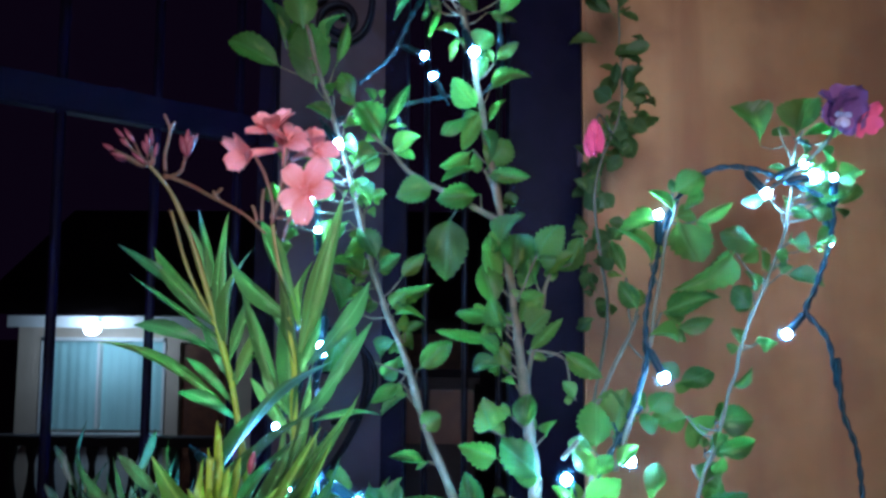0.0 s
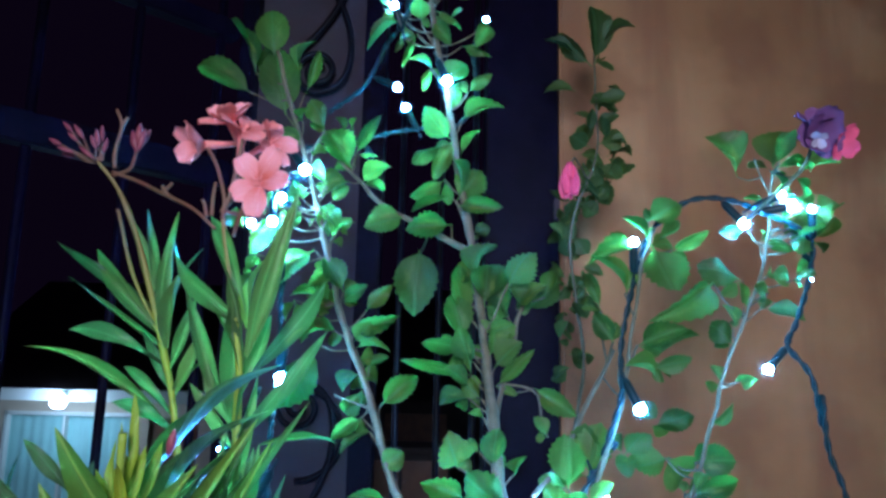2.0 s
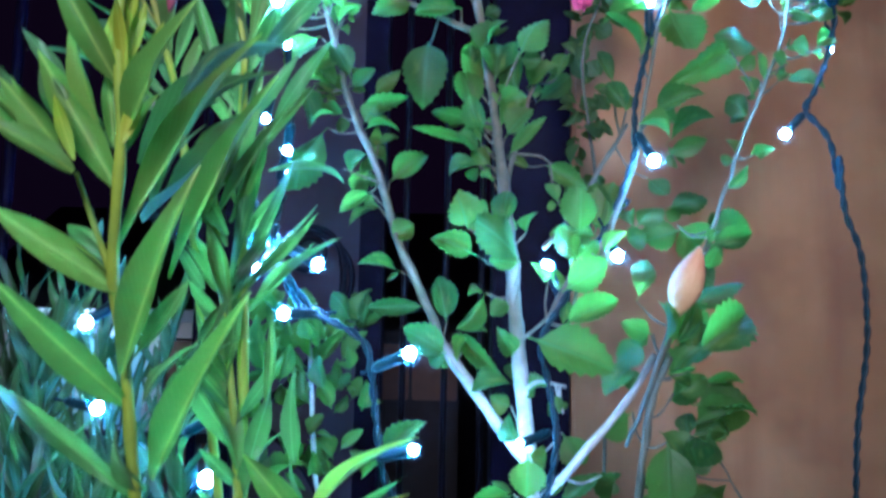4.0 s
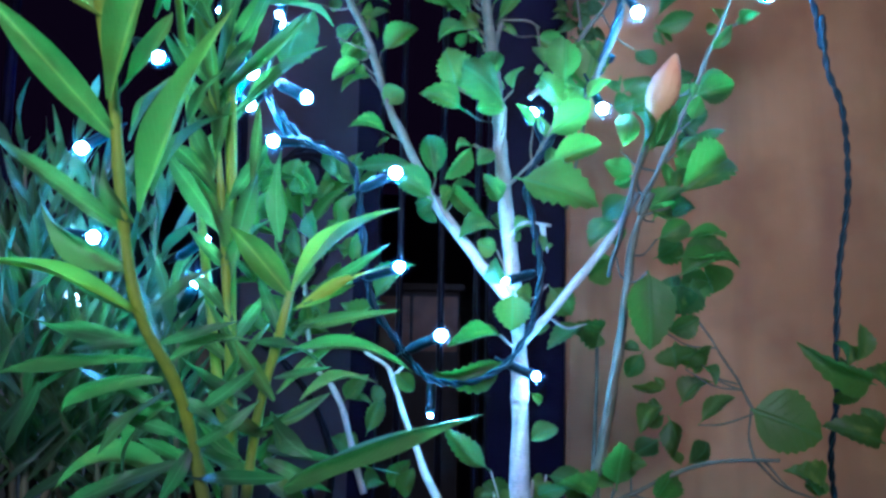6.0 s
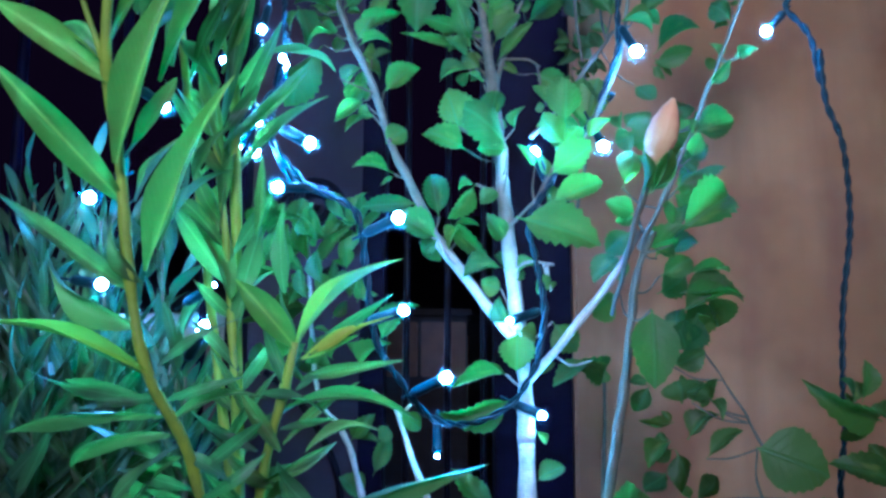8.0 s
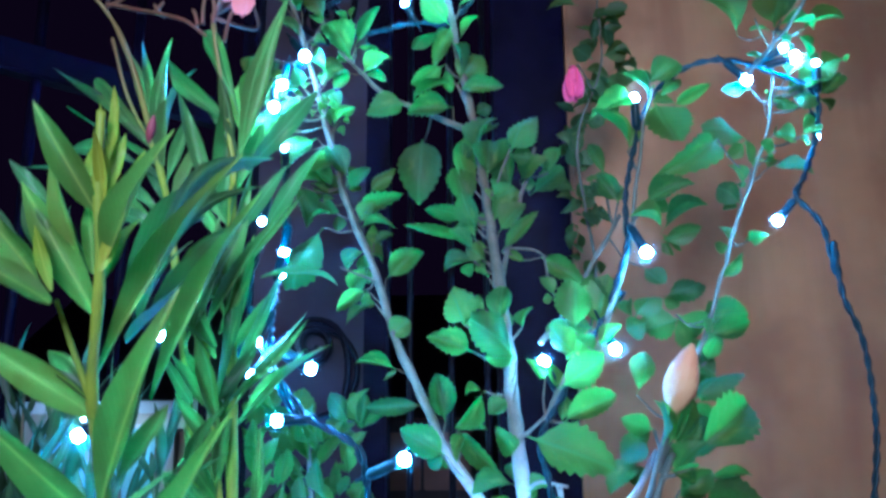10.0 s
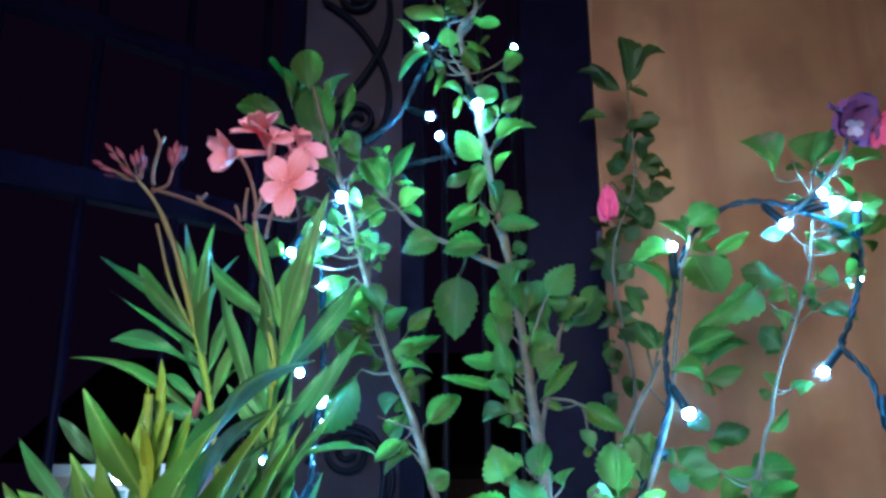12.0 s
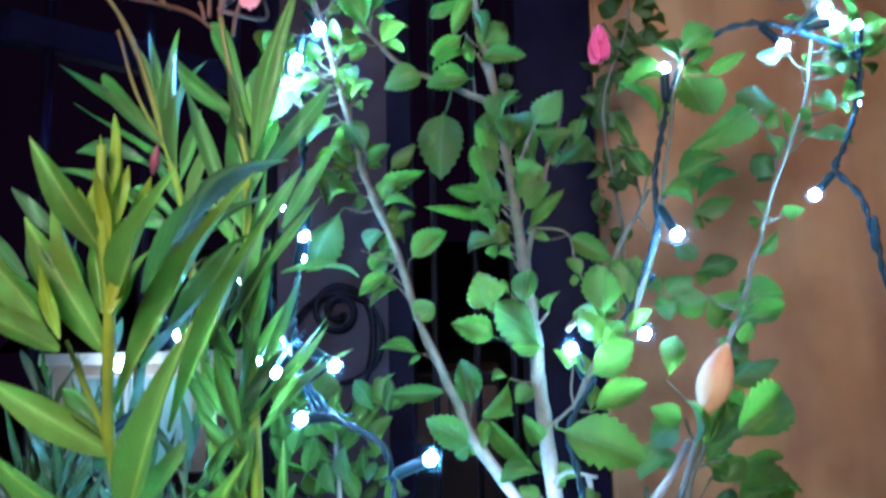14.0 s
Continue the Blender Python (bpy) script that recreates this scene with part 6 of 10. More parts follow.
stem(hibiscus, 'petiole', [(0.142, 0.812, 0.763), (0.132, 0.819, 0.829), (0.121, 0.818, 0.899)], 0.0012, 0.0008)
stem(hibiscus, 'petiole', [(0.142, 0.812, 0.763), (0.143, 0.819, 0.830), (0.143, 0.818, 0.900)], 0.0012, 0.0008)
stem(hibiscus, 'petiole', [(0.142, 0.812, 0.763), (0.148, 0.819, 0.835), (0.154, 0.818, 0.911)], 0.0012, 0.0008)
stem(hibiscus, 'petiole', [(0.143, 0.810, 0.975), (0.147, 0.818, 0.979), (0.151, 0.818, 0.986)], 0.0012, 0.0008)
# -- young hibiscus in the bed behind the oleander
stem(young_hibiscus, 'trunk', [(0.075, 0.800, 0.890), (0.049, 0.820, 0.944), (0.027, 0.850, 0.997), (0.001, 0.870, 1.016)], 0.0040, 0.0020)
stem(young_hibiscus, 'branch', [(0.028, 0.850, 0.994), (0.040, 0.850, 1.005)], 0.0020, 0.0010)
stem(young_hibiscus, 'branch', [(0.003, 0.860, 0.887), (-0.026, 0.880, 0.973), (-0.055, 0.900, 1.009), (-0.068, 0.900, 1.122), (-0.073, 0.900, 1.174)], 0.0035, 0.0020)
leaf(young_hibiscus, (0.014, 0.800, 1.060), (0.046, 0.804, 1.098), 0.0236, -12)
leaf(young_hibiscus, (0.043, 0.840, 0.886), (0.051, 0.839, 0.915), 0.0172, -23)
leaf(young_hibiscus, (0.020, 0.840, 0.987), (0.013, 0.831, 0.974), 0.0159, -29)
leaf(young_hibiscus, (0.029, 0.840, 0.999), (0.049, 0.847, 0.982), 0.0179, -7)
leaf(young_hibiscus, (-0.072, 0.900, 1.134), (-0.109, 0.913, 1.159), 0.018, -17)
leaf(young_hibiscus, (-0.075, 0.924, 1.136), (-0.065, 0.951, 1.160), 0.010, -32)
leaf(young_hibiscus, (-0.069, 0.900, 1.139), (-0.066, 0.902, 1.192), 0.016, -14)
leaf(young_hibiscus, (-0.069, 0.913, 1.144), (-0.047, 0.929, 1.166), 0.008, 14)
leaf(young_hibiscus, (-0.066, 0.900, 1.134), (-0.026, 0.890, 1.180), 0.013, 3)
leaf(young_hibiscus, (-0.040, 0.900, 1.140), (-0.015, 0.898, 1.172), 0.018, -12)
leaf(young_hibiscus, (-0.063, 0.900, 1.122), (-0.041, 0.912, 1.118), 0.019, 8)
leaf(young_hibiscus, (-0.078, 0.920, 1.124), (-0.090, 0.897, 1.101), 0.019, -21)
leaf(young_hibiscus, (-0.079, 0.927, 1.123), (-0.097, 0.925, 1.121), 0.012, -38)
leaf(young_hibiscus, (-0.094, 0.930, 1.185), (-0.083, 0.928, 1.215), 0.032, 35)
leaf(young_hibiscus, (-0.093, 0.943, 1.188), (-0.100, 0.956, 1.208), 0.019, 32)
leaf(young_hibiscus, (-0.118, 0.930, 1.179), (-0.112, 0.949, 1.214), 0.021, 4)
leaf(young_hibiscus, (-0.118, 0.957, 1.182), (-0.136, 0.970, 1.200), 0.015, 6)
leaf(young_hibiscus, (-0.145, 0.940, 1.180), (-0.121, 0.916, 1.200), 0.026, 23)
leaf(young_hibiscus, (-0.020, 0.880, 0.968), (0.001, 0.876, 0.995), 0.018, 6)
leaf(young_hibiscus, (-0.019, 0.889, 0.970), (0.007, 0.887, 0.967), 0.011, -41)
leaf(young_hibiscus, (0.003, 0.870, 0.937), (0.017, 0.880, 0.974), 0.017, 11)
leaf(young_hibiscus, (-0.007, 0.870, 0.916), (-0.028, 0.869, 0.937), 0.026, 35)
leaf(young_hibiscus, (0.027, 0.860, 0.893), (0.047, 0.854, 0.920), 0.017, -9)
leaf(young_hibiscus, (0.028, 0.875, 0.895), (0.047, 0.892, 0.891), 0.008, 5)
leaf(young_hibiscus, (0.001, 0.860, 0.887), (0.020, 0.878, 0.895), 0.022, -25)
leaf(young_hibiscus, (0.002, 0.890, 0.888), (0.007, 0.911, 0.898), 0.012, 44)
leaf(young_hibiscus, (-0.046, 0.920, 1.044), (-0.068, 0.910, 1.066), 0.023, 28)
leaf(young_hibiscus, (-0.093, 0.850, 0.917), (-0.073, 0.828, 0.940), 0.021, 28)
leaf(young_hibiscus, (-0.069, 0.895, 1.126), (-0.097, 0.905, 1.153), 0.013, -6)
leaf(young_hibiscus, (-0.071, 0.918, 1.128), (-0.093, 0.925, 1.125), 0.007, 2)
leaf(young_hibiscus, (-0.017, 0.882, 1.175), (-0.012, 0.871, 1.205), 0.013, 24)
leaf(young_hibiscus, (-0.017, 0.893, 1.177), (0.005, 0.877, 1.191), 0.010, -13)
leaf(young_hibiscus, (-0.033, 0.852, 1.114), (-0.026, 0.873, 1.133), 0.011, -30)
leaf(young_hibiscus, (-0.032, 0.878, 1.115), (-0.022, 0.887, 1.116), 0.005, -6)
leaf(young_hibiscus, (-0.067, 0.922, 1.032), (-0.060, 0.921, 1.065), 0.016, 4)
leaf(young_hibiscus, (-0.066, 0.932, 1.035), (-0.046, 0.931, 1.037), 0.008, -41)
leaf(young_hibiscus, (-0.100, 0.850, 1.139), (-0.089, 0.850, 1.168), 0.015, -14)
leaf(young_hibiscus, (-0.099, 0.879, 1.142), (-0.118, 0.899, 1.156), 0.011, -3)
leaf(young_hibiscus, (-0.103, 0.938, 1.155), (-0.116, 0.921, 1.188), 0.015, 7)
leaf(young_hibiscus, (-0.020, 0.887, 1.180), (-0.030, 0.903, 1.210), 0.014, -36)
leaf(young_hibiscus, (-0.021, 0.901, 1.182), (-0.048, 0.933, 1.188), 0.009, -47)
leaf(young_hibiscus, (-0.024, 0.938, 1.173), (-0.017, 0.925, 1.196), 0.013, 27)
leaf(young_hibiscus, (-0.024, 0.950, 1.174), (-0.036, 0.956, 1.182), 0.006, -34)
leaf(young_hibiscus, (-0.090, 0.849, 1.185), (-0.118, 0.864, 1.206), 0.011, 14)
leaf(young_hibiscus, (-0.053, 0.850, 1.041), (-0.053, 0.826, 1.068), 0.013, 19)
leaf(young_hibiscus, (-0.053, 0.861, 1.043), (-0.044, 0.861, 1.053), 0.006, 50)
leaf(young_hibiscus, (-0.057, 0.901, 1.161), (-0.053, 0.925, 1.200), 0.019, 42)
leaf(young_hibiscus, (-0.057, 0.917, 1.164), (-0.036, 0.948, 1.173), 0.011, 27)
leaf(young_hibiscus, (-0.046, 0.853, 1.162), (-0.065, 0.863, 1.196), 0.026, -38)
leaf(young_hibiscus, (-0.047, 0.877, 1.165), (-0.036, 0.887, 1.185), 0.014, -7)
leaf(young_hibiscus, (-0.036, 0.880, 1.033), (-0.055, 0.897, 1.057), 0.013, -24)
leaf(young_hibiscus, (-0.037, 0.893, 1.034), (-0.063, 0.920, 1.041), 0.010, -33)
leaf(young_hibiscus, (-0.050, 0.935, 1.088), (-0.038, 0.942, 1.107), 0.013, 38)
leaf(young_hibiscus, (-0.044, 0.842, 1.114), (-0.054, 0.853, 1.149), 0.020, -31)
leaf(young_hibiscus, (-0.027, 0.876, 1.133), (-0.028, 0.866, 1.157), 0.013, 35)
leaf(young_hibiscus, (-0.027, 0.887, 1.135), (-0.040, 0.871, 1.141), 0.007, 8)
leaf(young_hibiscus, (-0.119, 0.926, 1.082), (-0.141, 0.908, 1.106), 0.014, 9)
leaf(young_hibiscus, (-0.121, 0.939, 1.084), (-0.145, 0.919, 1.081), 0.007, 20)
leaf(young_hibiscus, (-0.027, 0.887, 1.105), (-0.016, 0.883, 1.127), 0.014, -28)
leaf(young_hibiscus, (-0.026, 0.900, 1.107), (-0.033, 0.896, 1.120), 0.007, 23)
leaf(young_hibiscus, (-0.089, 0.881, 1.030), (-0.097, 0.887, 1.055), 0.018, -38)
leaf(young_hibiscus, (-0.089, 0.908, 1.032), (-0.077, 0.931, 1.048), 0.013, -47)
leaf(young_hibiscus, (-0.055, 0.947, 1.163), (-0.034, 0.927, 1.181), 0.010, -10)
leaf(young_hibiscus, (-0.054, 0.969, 1.164), (-0.038, 0.975, 1.159), 0.004, 35)
leaf(young_hibiscus, (-0.088, 0.847, 1.037), (-0.058, 0.826, 1.054), 0.013, -37)
leaf(young_hibiscus, (-0.085, 0.874, 1.039), (-0.062, 0.866, 1.024), 0.008, -6)
leaf(young_hibiscus, (-0.089, 0.855, 1.123), (-0.082, 0.859, 1.158), 0.016, 20)
leaf(young_hibiscus, (-0.088, 0.864, 1.126), (-0.110, 0.863, 1.133), 0.007, -10)
leaf(young_hibiscus, (-0.049, 0.847, 1.163), (-0.076, 0.866, 1.184), 0.017, -31)
leaf(young_hibiscus, (-0.051, 0.866, 1.165), (-0.067, 0.878, 1.158), 0.008, 13)
leaf(young_hibiscus, (-0.061, 0.859, 1.074), (-0.047, 0.856, 1.095), 0.014, -16)
leaf(young_hibiscus, (-0.060, 0.869, 1.075), (-0.041, 0.876, 1.070), 0.008, -50)
leaf(young_hibiscus, (-0.030, 0.845, 1.064), (-0.010, 0.850, 1.082), 0.011, -1)
leaf(young_hibiscus, (-0.056, 0.864, 1.159), (-0.054, 0.886, 1.181), 0.011, -11)
leaf(young_hibiscus, (-0.113, 0.859, 1.158), (-0.110, 0.837, 1.186), 0.013, 17)
leaf(young_hibiscus, (-0.075, 0.949, 1.025), (-0.068, 0.932, 1.064), 0.015, 11)
leaf(young_hibiscus, (-0.074, 0.968, 1.028), (-0.092, 0.953, 1.044), 0.008, -29)
leaf(young_hibiscus, (-0.012, 0.847, 1.099), (-0.010, 0.847, 1.127), 0.018, 34)
leaf(young_hibiscus, (-0.011, 0.864, 1.101), (0.006, 0.854, 1.107), 0.010, -27)
leaf(young_hibiscus, (-0.039, 0.851, 1.099), (-0.053, 0.854, 1.128), 0.016, 10)
leaf(young_hibiscus, (-0.043, 0.906, 1.112), (-0.042, 0.894, 1.144), 0.012, 4)
leaf(young_hibiscus, (-0.043, 0.916, 1.115), (-0.026, 0.916, 1.121), 0.005, -23)
leaf(young_hibiscus, (-0.080, 0.909, 1.041), (-0.096, 0.897, 1.071), 0.019, 21)
leaf(young_hibiscus, (-0.081, 0.917, 1.044), (-0.072, 0.903, 1.061), 0.008, -13)
leaf(young_hibiscus, (-0.020, 0.885, 1.183), (-0.014, 0.886, 1.214), 0.018, -31)
leaf(young_hibiscus, (-0.020, 0.914, 1.185), (-0.041, 0.904, 1.193), 0.010, -32)
leaf(young_hibiscus, (-0.112, 0.879, 1.157), (-0.104, 0.866, 1.179), 0.009, -11)
leaf(young_hibiscus, (-0.073, 0.926, 1.098), (-0.107, 0.938, 1.117), 0.017, -27)
leaf(young_hibiscus, (-0.076, 0.937, 1.099), (-0.103, 0.962, 1.082), 0.012, 44)
leaf(young_hibiscus, (-0.128, 0.932, 1.026), (-0.124, 0.943, 1.062), 0.022, 13)
leaf(young_hibiscus, (-0.128, 0.953, 1.028), (-0.148, 0.963, 1.041), 0.013, -1)
leaf(young_hibiscus, (-0.103, 0.864, 1.130), (-0.116, 0.843, 1.158), 0.014, 14)
leaf(young_hibiscus, (-0.104, 0.874, 1.132), (-0.127, 0.877, 1.125), 0.010, -29)
leaf(young_hibiscus, (-0.119, 0.922, 1.171), (-0.083, 0.902, 1.193), 0.020, -32)
leaf(young_hibiscus, (-0.116, 0.930, 1.173), (-0.087, 0.924, 1.167), 0.011, 23)
leaf(young_hibiscus, (-0.062, 0.868, 1.102), (-0.072, 0.873, 1.132), 0.014, -22)
leaf(young_hibiscus, (-0.063, 0.891, 1.104), (-0.040, 0.901, 1.118), 0.011, -39)
leaf(young_hibiscus, (-0.054, 0.851, 1.154), (-0.064, 0.870, 1.192), 0.013, -2)
leaf(young_hibiscus, (-0.055, 0.865, 1.157), (-0.080, 0.882, 1.169), 0.008, 31)
leaf(young_hibiscus, (-0.026, 0.864, 1.178), (-0.042, 0.855, 1.207), 0.018, 25)
leaf(young_hibiscus, (-0.027, 0.887, 1.180), (-0.053, 0.881, 1.176), 0.013, -7)
leaf(young_hibiscus, (-0.126, 0.926, 1.144), (-0.134, 0.902, 1.176), 0.021, 19)
leaf(young_hibiscus, (-0.126, 0.943, 1.146), (-0.142, 0.942, 1.154), 0.009, 32)
leaf(young_hibiscus, (-0.010, 0.850, 1.039), (0.017, 0.828, 1.064), 0.021, -29)
leaf(young_hibiscus, (-0.008, 0.867, 1.041), (-0.022, 0.858, 1.061), 0.014, 29)
leaf(young_hibiscus, (-0.095, 0.932, 1.148), (-0.094, 0.955, 1.180), 0.014, 15)
leaf(young_hibiscus, (-0.095, 0.951, 1.151), (-0.112, 0.969, 1.153), 0.006, -13)
leaf(young_hibiscus, (-0.079, 0.903, 1.154), (-0.090, 0.889, 1.180), 0.017, -32)
leaf(young_hibiscus, (-0.080, 0.918, 1.156), (-0.103, 0.903, 1.162), 0.012, -35)
leaf(young_hibiscus, (-0.074, 0.900, 1.158), (-0.085, 0.924, 1.187), 0.011, 14)
leaf(young_hibiscus, (-0.075, 0.917, 1.160), (-0.094, 0.936, 1.159), 0.006, -3)
# -- hibiscus by the wall, with a closed bud
stem(wall_hibiscus, 'trunk', [(0.197, 0.820, 0.838), (0.211, 0.810, 0.928), (0.223, 0.800, 1.008), (0.229, 0.790, 1.066), (0.235, 0.775, 1.122), (0.248, 0.770, 1.155)], 0.0055, 0.0030)
stem(wall_hibiscus, 'branch', [(0.237, 0.775, 1.141), (0.265, 0.800, 1.191), (0.295, 0.830, 1.247), (0.327, 0.860, 1.312), (0.352, 0.896, 1.361), (0.374, 0.890, 1.416), (0.394, 0.880, 1.477), (0.400, 0.870, 1.539), (0.403, 0.865, 1.567)], 0.0028, 0.0014)
stem(wall_hibiscus, 'branch', [(0.197, 0.800, 1.239), (0.218, 0.820, 1.290), (0.238, 0.840, 1.340), (0.258, 0.845, 1.453), (0.272, 0.845, 1.499)], 0.0030, 0.0020)
stem(wall_hibiscus, 'branch', [(0.149, 0.810, 1.247), (0.168, 0.820, 1.268), (0.207, 0.860, 1.329), (0.242, 0.900, 1.385)], 0.0030, 0.0020)
stem(wall_hibiscus, 'twig', [(0.218, 0.800, 0.894), (0.263, 0.790, 0.920), (0.298, 0.770, 0.936), (0.328, 0.720, 0.946)], 0.0025, 0.0015)
stem(wall_hibiscus, 'twig', [(0.377, 0.900, 0.964), (0.370, 0.950, 1.006), (0.351, 1.000, 1.060)], 0.0020, 0.0012)
stem(wall_hibiscus, 'twig', [(0.236, 0.770, 1.135), (0.264, 0.770, 1.143)], 0.0015, 0.0010)
stem(wall_hibiscus, 'twig', [(0.400, 0.868, 1.544), (0.385, 0.870, 1.585)], 0.0014, 0.0010)
stem(wall_hibiscus, 'twig', [(0.403, 0.868, 1.563), (0.412, 0.870, 1.582)], 0.0014, 0.0010)
leaf(wall_hibiscus, (0.439, 0.885, 1.516), (0.423, 0.894, 1.510), 0.0237, 0)
leaf(wall_hibiscus, (0.440, 0.880, 1.510), (0.427, 0.865, 1.487), 0.0229, 28)
leaf(wall_hibiscus, (0.439, 0.880, 1.519), (0.459, 0.863, 1.536), 0.0262, -9)
leaf(wall_hibiscus, (0.441, 0.880, 1.514), (0.471, 0.884, 1.523), 0.0239, 14)
leaf(wall_hibiscus, (0.442, 0.890, 1.525), (0.442, 0.904, 1.555), 0.0243, -9)
leaf(wall_hibiscus, (0.367, 0.870, 1.564), (0.336, 0.860, 1.605), 0.0428, 23)
leaf(wall_hibiscus, (0.407, 0.875, 1.577), (0.424, 0.880, 1.624), 0.0462, -34)
leaf(wall_hibiscus, (0.403, 0.865, 1.573), (0.447, 0.870, 1.577), 0.0123, -4)
leaf(wall_hibiscus, (0.429, 0.865, 1.567), (0.478, 0.876, 1.583), 0.0213, -28)
leaf(wall_hibiscus, (0.396, 0.870, 1.541), (0.367, 0.853, 1.539), 0.0102, 0)
leaf(wall_hibiscus, (0.401, 0.868, 1.547), (0.420, 0.862, 1.551), 0.0153, 31)
leaf(wall_hibiscus, (0.423, 0.880, 1.514), (0.451, 0.860, 1.518), 0.0380, -4)
leaf(wall_hibiscus, (0.448, 0.872, 1.525), (0.474, 0.875, 1.542), 0.0256, -24)
leaf(wall_hibiscus, (0.446, 0.876, 1.502), (0.473, 0.876, 1.527), 0.0133, 16)
leaf(wall_hibiscus, (0.377, 0.875, 1.509), (0.343, 0.860, 1.504), 0.0150, -38)
leaf(wall_hibiscus, (0.393, 0.876, 1.498), (0.432, 0.882, 1.495), 0.0152, 14)
leaf(wall_hibiscus, (0.372, 0.884, 1.458), (0.327, 0.873, 1.471), 0.0287, 0)
leaf(wall_hibiscus, (0.399, 0.881, 1.464), (0.425, 0.890, 1.462), 0.0234, 8)
leaf(wall_hibiscus, (0.425, 0.881, 1.460), (0.444, 0.881, 1.475), 0.0212, 1)
leaf(wall_hibiscus, (0.393, 0.887, 1.430), (0.429, 0.869, 1.418), 0.0244, -19)
leaf(wall_hibiscus, (0.378, 0.888, 1.432), (0.368, 0.873, 1.455), 0.0203, 23)
leaf(wall_hibiscus, (0.364, 0.894, 1.392), (0.343, 0.898, 1.416), 0.0260, -4)
leaf(wall_hibiscus, (0.369, 0.896, 1.356), (0.380, 0.877, 1.359), 0.0156, 29)
leaf(wall_hibiscus, (0.351, 0.893, 1.352), (0.342, 0.900, 1.373), 0.0211, 31)
leaf(wall_hibiscus, (0.335, 0.863, 1.452), (0.274, 0.844, 1.408), 0.0322, -25)
leaf(wall_hibiscus, (0.260, 0.863, 1.388), (0.303, 0.845, 1.406), 0.0248, 0)
leaf(wall_hibiscus, (0.269, 0.840, 1.485), (0.286, 0.825, 1.437), 0.0440, 0)
leaf(wall_hibiscus, (0.268, 0.840, 1.489), (0.240, 0.833, 1.511), 0.0099, -7)
leaf(wall_hibiscus, (0.272, 0.840, 1.488), (0.305, 0.853, 1.515), 0.0115, 38)
leaf(wall_hibiscus, (0.291, 0.850, 1.482), (0.323, 0.831, 1.498), 0.0134, 27)
leaf(wall_hibiscus, (0.272, 0.860, 1.513), (0.303, 0.855, 1.533), 0.0288, 6)
leaf(wall_hibiscus, (0.255, 0.845, 1.481), (0.204, 0.832, 1.465), 0.0215, 5)
leaf(wall_hibiscus, (0.245, 0.845, 1.438), (0.203, 0.825, 1.467), 0.0258, 34)
leaf(wall_hibiscus, (0.236, 0.870, 1.391), (0.216, 0.872, 1.420), 0.0218, -20)
leaf(wall_hibiscus, (0.233, 0.830, 1.365), (0.269, 0.835, 1.358), 0.0147, -28)
leaf(wall_hibiscus, (0.295, 0.950, 1.369), (0.337, 0.939, 1.378), 0.0235, 37)
leaf(wall_hibiscus, (0.296, 0.950, 1.379), (0.343, 0.936, 1.407), 0.0113, -22)
leaf(wall_hibiscus, (0.294, 0.950, 1.308), (0.338, 0.946, 1.323), 0.0256, 15)
leaf(wall_hibiscus, (0.297, 0.900, 1.279), (0.258, 0.908, 1.267), 0.0346, -25)
leaf(wall_hibiscus, (0.317, 0.880, 1.278), (0.353, 0.872, 1.280), 0.0348, 17)
leaf(wall_hibiscus, (0.288, 0.880, 1.280), (0.312, 0.892, 1.258), 0.0419, 19)
leaf(wall_hibiscus, (0.179, 0.800, 1.256), (0.180, 0.801, 1.303), 0.0322, -19)
leaf(wall_hibiscus, (0.204, 0.840, 1.263), (0.215, 0.835, 1.313), 0.0366, -20)
leaf(wall_hibiscus, (0.188, 0.790, 1.241), (0.156, 0.789, 1.256), 0.0187, 22)
leaf(wall_hibiscus, (0.197, 0.800, 1.241), (0.219, 0.801, 1.263), 0.0169, -27)
leaf(wall_hibiscus, (0.296, 0.822, 1.230), (0.302, 0.807, 1.250), 0.0169, 13)
leaf(wall_hibiscus, (0.251, 0.900, 1.280), (0.276, 0.904, 1.306), 0.0278, -14)
leaf(wall_hibiscus, (0.263, 0.900, 1.275), (0.246, 0.914, 1.270), 0.0258, -36)
leaf(wall_hibiscus, (0.230, 0.900, 1.426), (0.216, 0.912, 1.468), 0.0146, -10)
leaf(wall_hibiscus, (0.366, 0.891, 1.411), (0.354, 0.888, 1.434), 0.0139, 5)
leaf(wall_hibiscus, (0.411, 0.870, 1.517), (0.429, 0.864, 1.543), 0.0236, -13)
leaf(wall_hibiscus, (0.400, 0.884, 1.446), (0.381, 0.871, 1.452), 0.0169, -15)
leaf(wall_hibiscus, (0.328, 0.860, 1.312), (0.344, 0.851, 1.336), 0.0137, 26)
leaf(wall_hibiscus, (0.267, 0.920, 1.335), (0.286, 0.912, 1.316), 0.0236, -10)
leaf(wall_hibiscus, (0.306, 0.880, 1.246), (0.329, 0.873, 1.254), 0.0244, -9)
leaf(wall_hibiscus, (0.272, 0.790, 1.154), (0.325, 0.798, 1.192), 0.0393, 0)
leaf(wall_hibiscus, (0.275, 0.800, 1.196), (0.318, 0.803, 1.226), 0.0287, -33)
leaf(wall_hibiscus, (0.298, 0.820, 1.253), (0.335, 0.822, 1.266), 0.0217, 11)
leaf(wall_hibiscus, (0.238, 0.787, 1.173), (0.210, 0.779, 1.182), 0.0195, -22)
leaf(wall_hibiscus, (0.242, 0.771, 1.142), (0.269, 0.781, 1.140), 0.0166, 22)
broad_leaf(wall_hibiscus, (0.241, 0.755, 1.088), (0.241, 0.750, 1.025), 0.0386, 0)
